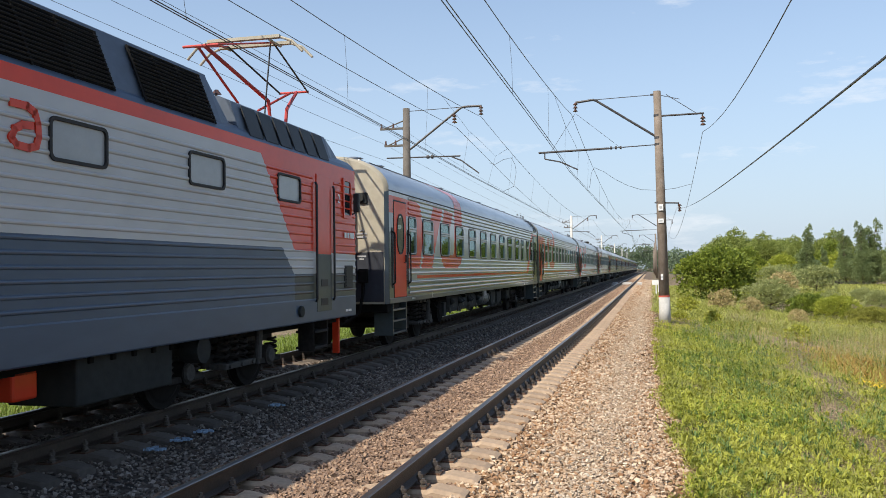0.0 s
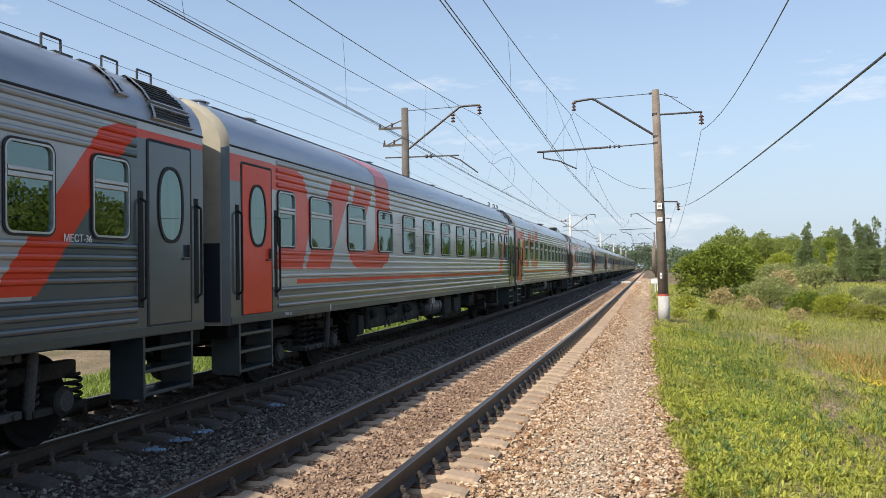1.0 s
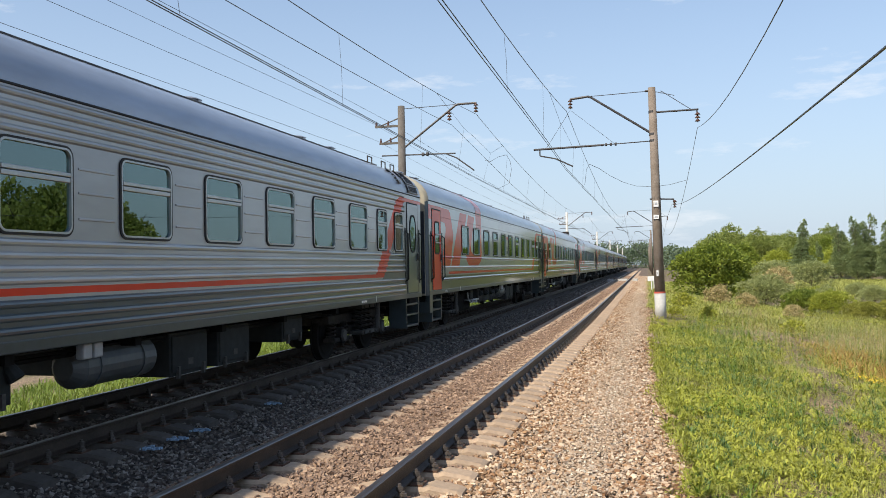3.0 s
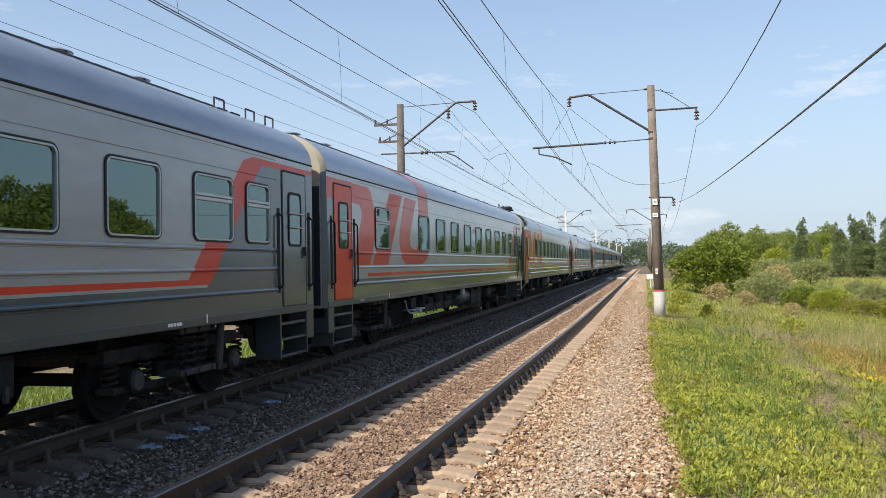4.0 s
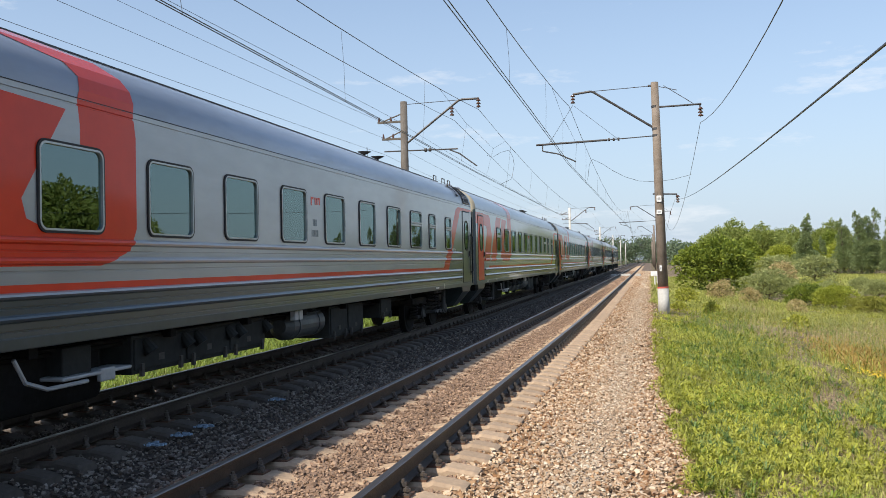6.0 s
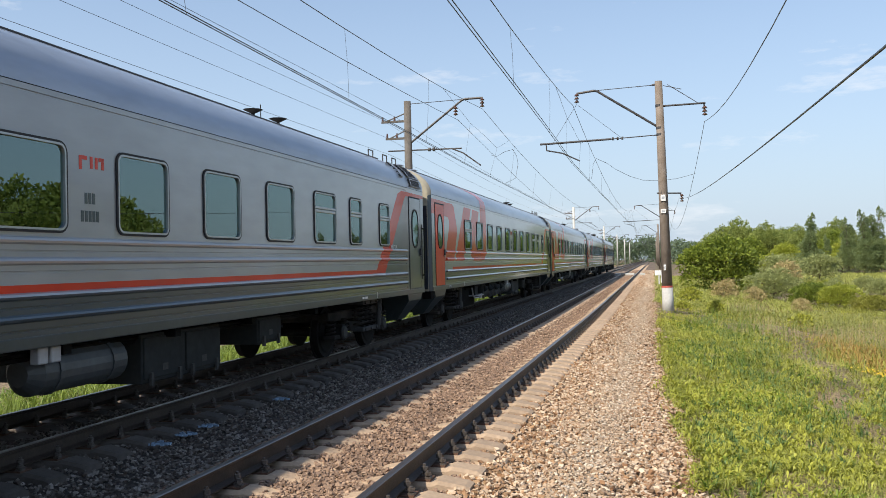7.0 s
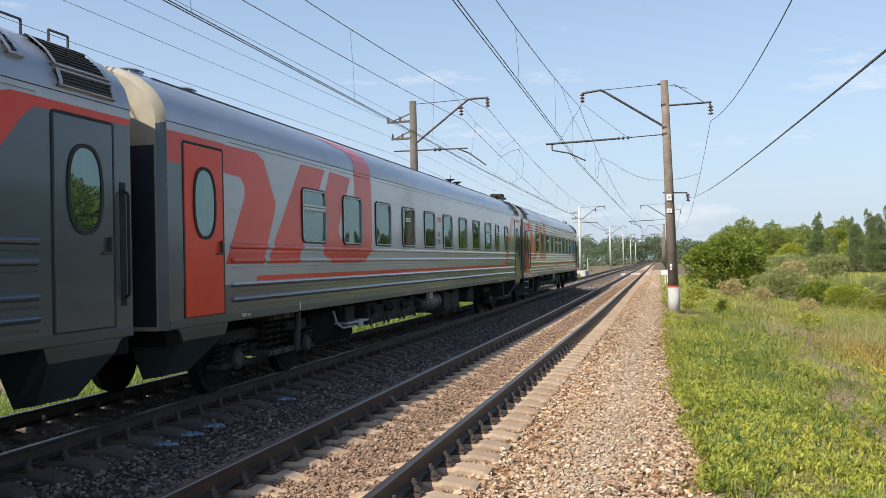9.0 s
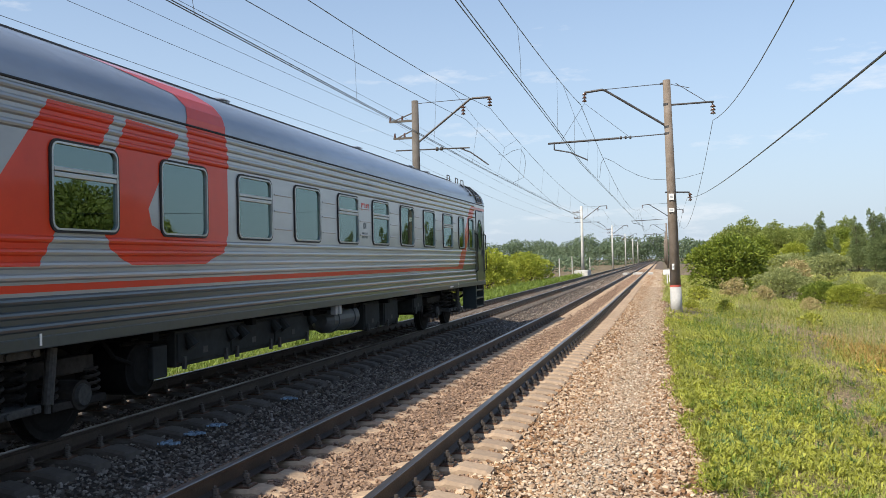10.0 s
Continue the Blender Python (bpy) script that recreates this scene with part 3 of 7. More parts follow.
def build_wires():
    for label, cx, cz, mx, mz, drops in (
            ("the empty track", (-2.65, -3.58, -2.75, -3.4, -2.8, -3.4, -2.8, -3.4), 5.95, (-3.10, -3.47, -3.05, -3.2), 8.45, (1.33, 1.62)),
            ("the train's track", (-6.60, -7.82, -7.95, -7.0, -7.5, -7.0, -7.5, -7.0), 5.85, (-7.70, -7.46, -8.0, -7.3), 8.55, (1.06, 1.25))):
        cw, ms = sag(cx, cz, (0.03,)), sag(mx, mz, drops)
        wire("contact_wire", cw, 0.010, "copper contact wire over " + label)
        wire("contact_wire", [(x + 0.07, y, z) for x, y, z in cw], 0.010, "second copper contact wire over " + label)
        wire("messenger_wire", ms, 0.011, "sagging messenger cable over " + label)
        for k in range(4):
            a, b = POLES[k], POLES[k + 1]
            for i in range(1, 9):
                y = (20.3, 28.3, 12.4, 4.4)[i - 1] if k == 0 and i < 5 else a + (b - a) * (i / 9) if k else None
                if y is None:
                    continue
                top, low = on_wire(ms, y), on_wire(cw, y)
                wire("dropper_wire", [top, ((top[0] + low[0]) / 2 + 0.02, y, (top[2] + low[2]) / 2), low], 0.0045, "thin dropper wire between messenger and contact wire", "droppers")
        # sprung yoke wire that carries the contact wire at the first pole
        pa, pb = on_wire(ms, 30.3), on_wire(ms, 45.2)
        px = on_wire(ms, 37.7)[0]
        yoke = [pa, (px, 35.0, 7.52), (px, 37.7, 7.42), (px, 41.0, 7.22), pb]
        wire("yoke_wire", yoke, 0.006, "thin sprung yoke wire below the messenger cable")
        for y in (35.0, 41.0):
            wire("dropper_wire", [on_wire(yoke, y), on_wire(cw, y)], 0.0045, "thin dropper wire between messenger and contact wire", "droppers")
    for xs, z, drops, r in (((1.98, 1.98, 1.9), 7.42, (1.78, 3.0), 0.011), ((-11.56,), 8.46, (0.1, 0.5), 0.007), ((-12.21,), 8.36, (0.28, 0.6), 0.006), ((-12.04,), 7.56, (0.16, 0.6), 0.006), ((-11.9,), 6.77, (0.25, 0.6), 0.006)):
        wire("feeder_wire", sag(xs, z, drops), r, "dark feeder cable strung from pole to pole", "feeder cables")
    low = [(0.80, y, 2.5 + 0.030 * (y - 3.5) + 0.00063 * (y - 3.5) ** 2) for y in np.linspace(-6, 37.7, 24)]
    wire("feeder_wire", low + sag((0.80, 0.80, 0.72), 4.27, (0, 1.4), 1)[1:], 0.0055, "dark feeder cable strung from pole to pole", "feeder cables")
    # the wire that is anchored past the first pole runs down to the contact wire
    wire("contact_wire", sag((-8.75, -8.60), 8.14, (0.72,), 0, 1) + [(-8.86, 55.0, 7.08), (-8.75, 72.8, 5.95)], 0.010, "contact wire of the next section, running down from the bracket")
    # slack jumper cables
    for pts in ([(-3.18, 46.0, 7.05), (-2.7, 46.1, 6.82), (-2.16, 46.2, 6.43), (-1.5, 46.4, 6.08), (-0.83, 46.6, 5.86), (0.03, 46.8, 5.81), (0.9, 47.0, 5.90), (1.84, 47.2, 6.14)],
                [(-3.18, 46.0, 7.05), (-3.36, 46.2, 6.8), (-3.42, 46.3, 6.4), (-3.42, 45.9, 6.1), (-3.43, 45.5, 5.95)],
                [(-8.62, 45.0, 7.41), (-8.32, 45.0, 7.30), (-7.95, 45.5, 7.61), (-7.6, 46.0, 7.76)],
                [(-7.6, 46.0, 7.76), (-7.40, 46.0, 7.4), (-7.34, 46.0, 6.97), (-7.40, 45.5, 6.16), (-7.9, 45.0, 5.86)]):
        wire("jumper_cable", pts, 0.010, "slack electrical jumper cable", "jumper cables")


build_wires()


# ---- the train ----
BODY = 23.84          # length of the carriage body being built: 23.84 for the ribbed ones, 24.80 for the long smooth ones
GAP = 0.70            # between the bodies of two coupled carriages
HALF = 1.55           # half width
SIDE_TOP = 3.46
ROOF = [(1.55, 3.46), (1.545, 3.56), (1.50, 3.70), (1.40, 3.84), (1.22, 3.99), (0.95, 4.12), (0.6, 4.21), (0.2, 4.255)]
WIN_LO, WIN_HI = 2.15, 2.97


def rounded(y0, y1, z0, z1, r, n=5):
    pts = []
    for cy, cz, a in ((y1 - r, z1 - r, 0), (y0 + r, z1 - r, 90), (y0 + r, z0 + r, 180), (y1 - r, z0 + r, 270)):
        for i in range(n + 1):
            t = radians(a + 90 * i / n)
            pts.append((cy + r * math.cos(t), cz + r * math.sin(t)))
    return pts


def oval(cy, cz, ry, rz, n=28):
    """A rounded window outline, between an ellipse and a stadium."""
    def bow(c):
        return math.copysign(abs(c) ** 0.8, c)
    return [(cy + ry * bow(math.cos(2 * math.pi * i / n)), cz + rz * bow(math.sin(2 * math.pi * i / n))) for i in range(n)]


def ring(bm, outer, inner, x0, x1):
    """A flat frame between two outlines of equal count, x0 to x1 thick."""
    n = len(outer)
    vs = [[bm.verts.new((x, y, z)) for y, z in pl] for x in (x0, x1) for pl in (outer, inner)]
    ob, ib, of, inf = vs
    for i in range(n):
        j = (i + 1) % n
        bm.faces.new((of[i], of[j], inf[j], inf[i]))
        bm.faces.new((ob[i], ob[j], of[j], of[i]))
        bm.faces.new((inf[i], inf[j], ib[j], ib[i]))
    return bm


def plate(bm, outline, x0, x1):
    """A closed flat piece with that outline in the side's plane."""
    a = [bm.verts.new((x0, y, z)) for y, z in outline]
    b = [bm.verts.new((x1, y, z)) for y, z in outline]
    bm.faces.new(b)
    bm.faces.new(a[::-1])
    n = len(a)
    for i in range(n):
        bm.faces.new((a[i], a[(i + 1) % n], b[(i + 1) % n], b[i]))
    return bm


def inside(poly, y, z):
    hit = False
    for (y0, z0), (y1, z1) in zip(poly, poly[1:] + poly[:1]):
        if (z0 > z) != (z1 > z) and y < (y1 - y0) * (z - z0) / (z1 - z0) + y0:
            hit = not hit
    return hit


def rib_rows(z0, z1, ribs, depth=0.020, w=0.042, grooves=()):
    rows = [(z0, 0.0)]
    for z in grooves:
        rows += [(z - 0.012, 0.0), (z - 0.007, -0.012), (z + 0.007, -0.012), (z + 0.012, 0.0)]
    for z in sorted(ribs):
        rows += [(z - w / 2, 0.0), (z - w * 0.28, depth * 0.8), (z, depth), (z + w * 0.28, depth * 0.8), (z + w / 2, 0.0)]
    return sorted(rows + [(z1, 0.0)])


def side_panel(length, rows, paint, holes, flat=(), x=HALF):
    """A ribbed side wall, cut along the paint's outlines and open at the windows. paint: (material index, outline), later ones on top."""
    bm = bmesh.new()
    a = [bm.verts.new((x + o, 0, z)) for z, o in rows]
    b = [bm.verts.new((x + o, length, z)) for z, o in rows]
    for i in range(len(rows) - 1):
        bm.faces.new((a[i], b[i], b[i + 1], a[i + 1]))

    def cut(p, q):
        d = Vector((0, q[0] - p[0], q[1] - p[1]))
        if d.length < 1e-5:
            return
        bmesh.ops.bisect_plane(bm, geom=bm.verts[:] + bm.edges[:] + bm.faces[:], dist=1e-5, plane_co=(0, p[0], p[1]), plane_no=(0, -d.z, d.y))

    seen = set()
    for y0, y1, z0, z1 in holes:
        for p, q in (((y0, 0), (y0, 1)), ((y1, 0), (y1, 1)), ((0, z0), (1, z0)), ((0, z1), (1, z1))):
            if (p, q) not in seen:
                seen.add((p, q))
                cut(p, q)
    for _, poly in paint:
        for p, q in zip(poly, poly[1:] + poly[:1]):
            k = ("y", round(p[0], 3)) if abs(p[0] - q[0]) < 1e-4 else ("z", round(p[1], 3)) if abs(p[1] - q[1]) < 1e-4 else (p, q)
            if k not in seen and -1e-4 <= min(p[0], q[0]) and max(p[0], q[0]) <= length + 1e-4:
                seen.add(k)
                cut(p, q)
    for y0, y1 in flat:
        for y in (y0, y1):
            cut((y, 0), (y, 1))
            e = y + (0.02 if y == y1 else -0.02)
            if 0 < e < length:
                cut((e, 0), (e, 1))
        for v in bm.verts:
            if y0 - 1e-4 <= v.co.y <= y1 + 1e-4:
                v.co.x = x
    dead = []
    for f in bm.faces:
        c = f.calc_center_median()
        if any(y0 < c.y < y1 and z0 < c.z < z1 for y0, y1, z0, z1 in holes):
            dead.append(f)
            continue
        for idx, poly in paint:
            if inside(poly, c.y, c.z):
                f.material_index = idx
    bmesh.ops.delete(bm, geom=dead, context="FACES")
    return bm


def shell(bm, prof, y0, y1):
    """An arched shell from a half profile, mirrored."""
    full = prof + [(-x, z) for x, z in reversed(prof)]
    a = [bm.verts.new((x, y0, z)) for x, z in full]
    b = [bm.verts.new((x, y1, z)) for x, z in full]
    for i in range(len(full) - 1):
        bm.faces.new((a[i], b[i], b[i + 1], a[i + 1]))
    return bm


def end_wall(bm, y, prof, z0, flip):
    """The end bulkhead with rounded shoulders."""
    full = [(HALF, z0)] + prof + [(-x, z) for x, z in reversed(prof)] + [(-HALF, z0)]
    d = 0.12 if flip else -0.12
    a = [bm.verts.new((x, y, z)) for x, z in full]
    b = [bm.verts.new((x * 0.955, y + d, z0 + (z - z0) * 0.985)) for x, z in full]
    for i in range(len(full) - 1):
        bm.faces.new((a[i], a[i + 1], b[i + 1], b[i]))
    bm.faces.new(b)
    bmesh.ops.recalc_face_normals(bm, faces=bm.faces[:])
    return bm


def logo(y):
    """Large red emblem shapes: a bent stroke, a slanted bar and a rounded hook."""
    s = [(y + 1.05, 3.36), (y + 2.20, 3.36), (y + 2.42, 3.28), (y + 2.80, 2.68), (y + 2.76, 2.55), (y + 2.35, 1.80), (y + 1.27, 1.80), (y + 1.83, 2.72), (y + 1.83, 2.86), (y + 1.72, 2.97), (y + 1.05, 3.0)]
    bar = [(y + 3.72, 3.36), (y + 4.72, 3.36), (y + 3.55, 1.80), (y + 2.48, 1.80)]
    hook = [(y + 4.92, 3.36), (y + 5.92, 3.33), (y + 5.30, 2.42), (y + 5.36, 2.24), (y + 5.60, 2.16), (y + 5.95, 2.16), (y + 6.13, 2.35), (y + 6.13, 3.2), (y + 6.09, 3.46), (y + 7.03, 3.46), (y + 7.08, 3.2), (y + 7.08, 2.2), (y + 6.95, 1.95), (y + 6.45, 1.80), (y + 4.95, 1.80), (y + 4.62, 1.95), (y + 4.42, 2.3), (y + 4.50, 2.6)]
    return [s, bar, hook]


def wheelset(bogie, y):
    for s in (-1, 1):
        bm = bmesh.new()
        rod(bm, (s * 0.735, y, 0.475), (s * 0.86, y, 0.475), 0.475, seg=32)
        rod(bm, (s * 0.72, y, 0.475), (s * 0.745, y, 0.475), 0.50, seg=32)
        rod(bm, (s * 0.86, y, 0.475), (s * 0.875, y, 0.475), 0.40, 0.36, seg=32)
        rod(bm, (s * 0.8, y, 0.475), (s * 1.0, y, 0.475), 0.12, seg=16)
        part("wheel", bm, M["wheel"], bogie)
    bm = bmesh.new()
    rod(bm, (-0.8, y, 0.475), (0.8, y, 0.475), 0.08, seg=12)
    part("axle", bm, M["wheel"], bogie)
    for s in (-1, 1):
        bm = bmesh.new()
        rod(bm, (s * 0.95, y, 0.475), (s * 1.22, y, 0.475), 0.155, seg=18)
        box(bm, s * 1.08 - 0.12, s * 1.08 + 0.12, y - 0.42, y + 0.42, 0.36, 0.44, 0.01)
        part("axle_box", bm, M["bogie"], bogie)
        bm = bmesh.new()
        rod(bm, (s * 1.22, y, 0.475), (s * 1.255, y, 0.475), 0.12, 0.105, seg=18)
        part("axle_cap", bm, M["dusty_steel"], bogie, "dusty grey axle-box cap")


def spring(bm, x, y, z0, z1, r, turns=5):
    """One coil of round bar."""
    n = turns * 12
    rings = []
    for i in range(n + 1):
        t = 2 * math.pi * i / 12
        c, out = Vector((x + r * math.cos(t), y + r * math.sin(t), z0 + (z1 - z0) * i / n)), Vector((math.cos(t), math.sin(t), 0))
        rings.append([bm.verts.new(c + (out * math.cos(q) + Vector((0, 0, 1)) * math.sin(q)) * 0.02) for q in (0, 1.2566, 2.5133, 3.7699, 5.0265)])
    for p, q in zip(rings, rings[1:]):
        for i in range(5):
            bm.faces.new((p[i], p[(i + 1) % 5], q[(i + 1) % 5], q[i]))


def make_bogie(car, yc):
    bm = bmesh.new()
    for s in (-1, 1):
        box(bm, s * 1.0 - 0.07, s * 1.0 + 0.07, yc - 1.6, yc + 1.6, 0.68, 0.86, 0.02)
        box(bm, s * 1.0 - 0.09, s * 1.0 + 0.09, yc - 0.55, yc + 0.55, 0.44, 0.62, 0.03)
    box(bm, -1.1, 1.1, yc - 0.2, yc + 0.2, 0.62, 0.98, 0.03)
    box(bm, -0.95, 0.95, yc - 1.6, yc - 1.5, 0.68, 0.82)
    box(bm, -0.95, 0.95, yc + 1.5, yc + 1.6, 0.68, 0.82)
    bogie = part("bogie", bm, M["bogie"], car, "dusty dark cast-steel bogie")
    for y in (yc - 1.2, yc + 1.2):
        wheelset(bogie, y)
    for s in (-1, 1):
        for y in (yc - 1.52, yc - 0.86, yc + 0.86, yc + 1.52):
            bm = bmesh.new()
            spring(bm, s * 1.08, y, 0.42, 0.72, 0.085, 4)
            part("coil_spring", bm, M["bogie"], bogie)
        for dy in (-0.28, 0.0, 0.28):
            bm = bmesh.new()
            spring(bm, s * 1.18, yc + dy, 0.50, 0.98, 0.10, 5)
            part("bolster_spring", bm, M["bogie"], bogie)
        for z in (0.42, 0.95):
            bm = bmesh.new()
            box(bm, s * 1.18 - 0.14, s * 1.18 + 0.17, yc - 0.45, yc + 0.45, z, z + 0.08, 0.012)
            for dy in (-0.34, 0.0, 0.34):
                rod(bm, (s * 1.35, yc + dy, z + 0.04), (s * 1.38, yc + dy, z + 0.04), 0.03, seg=8)
            part("spring_seat", bm, M["dusty_steel"], bogie, "dusty grey spring seat")
        bm = bmesh.new()
        rod(bm, (s * 1.33, yc + 0.55, 0.48), (s * 1.33, yc + 0.62, 1.02), 0.055, seg=12)
        rod(bm, (s * 1.33, yc + 0.55, 0.40), (s * 1.33, yc + 0.555, 0.55), 0.03, seg=8)
        part("damper", bm, M["dusty_steel"], bogie, "grey hydraulic damper")
        for y in (yc - 0.62, yc + 0.62):
            bm = bmesh.new()
            box(bm, s * 0.8 - 0.05, s * 0.8 + 0.05, y - 0.06, y + 0.06, 0.3, 0.75, 0.02)
            rod(bm, (s * 0.8, y, 0.72), (s * 0.8, y + (0.3 if y < yc else -0.3), 0.66), 0.03)
            part("brake_hanger", bm, M["under"], bogie)
    return bogie


def bars(name, parent, y, z, words, h, x, label="white stencilled lettering"):
    """Lettering too small to read, as bars. words: lengths in metres."""
    bm = bmesh.new()
    for w in words:
        box(bm, x, x + 0.004, y, y + w, z, z + h)
        y += w + h * 0.5
    return part(name, bm, M["white"], parent, label)


def letters(name, parent, body, y, z, h, material, x):
    cu = bpy.data.curves.new(name, "FONT")
    cu.body, cu.size, cu.extrude = body, h * 1.38, 0.002
    tmp = bpy.data.objects.new("tmp", cu)
    me = bpy.data.meshes.new_from_object(tmp)
    bpy.data.objects.remove(tmp)
    ob = part_mesh(name, me, material, parent, "stencilled letters")
    ob.matrix_basis = Matrix(((0, 0, 1, x), (1, 0, 0, y), (0, 1, 0, z), (0, 0, 0, 1)))
    return ob


def car_window(car, y0, y1, vent, curtain, z0=WIN_LO, z1=WIN_HI):
    bm = bmesh.new()
    ring(bm, rounded(y0 - 0.034, y1 + 0.034, z0 - 0.034, z1 + 0.034, 0.115), rounded(y0, y1, z0, z1, 0.085), HALF - 0.03, HALF + 0.016)
    w = part("window", bm, M["rubber"], car, "window with rounded corners in a dark rubber seal")
    bm = bmesh.new()
    ring(bm, rounded(y0 - 0.010, y1 + 0.010, z0 - 0.010, z1 + 0.010, 0.092), rounded(y0 + 0.010, y1 - 0.010, z0 + 0.010, z1 - 0.010, 0.078), HALF - 0.02, HALF + 0.021)
    part("window_frame", bm, M["alu"], w, "bare aluminium window frame")
    bm = bmesh.new()
    plate(bm, rounded(y0 - 0.005, y1 + 0.005, z0 - 0.005, z1 + 0.005, 0.085), HALF - 0.012, HALF - 0.006)
    pane = part("pane", bm, M["glass"], w)
    if vent:
        bm = bmesh.new()
        zb = z1 - 0.27
        box(bm, HALF - 0.02, HALF + 0.022, y0 + 0.02, y1 - 0.02, zb - 0.055, zb - 0.008, 0.006)
        box(bm, HALF - 0.02, HALF + 0.026, y0 + 0.02, y1 - 0.02, zb + 0.002, zb + 0.042, 0.006)
        part("vent_bar", bm, M["alu"], w, "double aluminium vent bar")
    if curtain:
        bm = bmesh.new()
        n = 14
        lo = z0 - 0.1 if curtain == 1 else z0 + 0.28
        a = [bm.verts.new((HALF - 0.10 + 0.012 * math.sin(i * 2.3), y0 - 0.05 + (y1 - y0 + 0.1) * i / n, lo)) for i in range(n + 1)]
        b = [bm.verts.new((HALF - 0.10 + 0.008 * math.sin(i * 2.3), y0 - 0.05 + (y1 - y0 + 0.1) * i / n, z1 + 0.05)) for i in range(n + 1)]
        for i in range(n):
            bm.faces.new((a[i], a[i + 1], b[i + 1], b[i]))
        part("curtain", bm, M["curtain"], w, "pale drawn blind")


def car_door(car, y0, y1, material, label, handles, barred=False):
    bm = bmesh.new()
    box(bm, HALF - 0.04, HALF + 0.012, y0, y1, 1.17, 3.26, 0.012)
    d = part("door", bm, material, car, label)
    bm = bmesh.new()
    o = rounded(y0 - 0.03, y1 + 0.03, 1.14, 3.29, 0.05)
    ring(bm, o, rounded(y0 - 0.002, y1 + 0.002, 1.168, 3.262, 0.03), HALF - 0.02, HALF + 0.008)
    part("door_seal", bm, M["rubber"], d)
    cy = (y0 + y1) / 2
    def light(gr):
        if barred:
            return rounded(cy - 0.255 + gr, cy + 0.255 - gr, 2.10 + gr, 2.96 - gr, 0.09 - gr * 0.6)
        return oval(cy, 2.56, 0.275 - gr, 0.45 - gr)

    bm = ring(bmesh.new(), light(0.0), light(0.04), HALF, HALF + 0.025)
    part("window_seal", bm, M["rubber"], d, "dark rubber seal of the door window")
    part("pane", plate(bmesh.new(), light(0.03), HALF + 0.012, HALF + 0.017), M["glass"], d)
    part("blind", plate(bmesh.new(), light(0.03), HALF + 0.0125, HALF + 0.0135), M["curtain"], d, "pale blind behind the door pane")
    if barred:
        for z in (2.40, 2.62):
            part("window_bar", rod(bmesh.new(), (HALF + 0.05, cy - 0.28, z), (HALF + 0.05, cy + 0.28, z), 0.014, seg=8), M["alu"], d, "bright metal bar across the pane")
    bm = bmesh.new()
    box(bm, HALF + 0.01, HALF + 0.06, y1 - 0.10, y1 - 0.07, 1.95, 2.10, 0.008)
    rod(bm, (HALF + 0.03, y1 - 0.2, 1.93), (HALF + 0.03, y1 - 0.06, 1.93), 0.012, seg=6)
    part("door_handle", bm, M["steel"], d)
    for y in handles:
        bm = bmesh.new()
        pipe(bm, [(HALF, y, 1.45), (HALF + 0.07, y, 1.5), (HALF + 0.07, y, 2.55), (HALF, y, 2.6)], 0.016, 8)
        box(bm, HALF - 0.01, HALF + 0.006, y - 0.05, y + 0.05, 1.38, 2.68, 0.003)
        part("handrail", bm, M["box"], car, "long vertical grab rail in a recess")


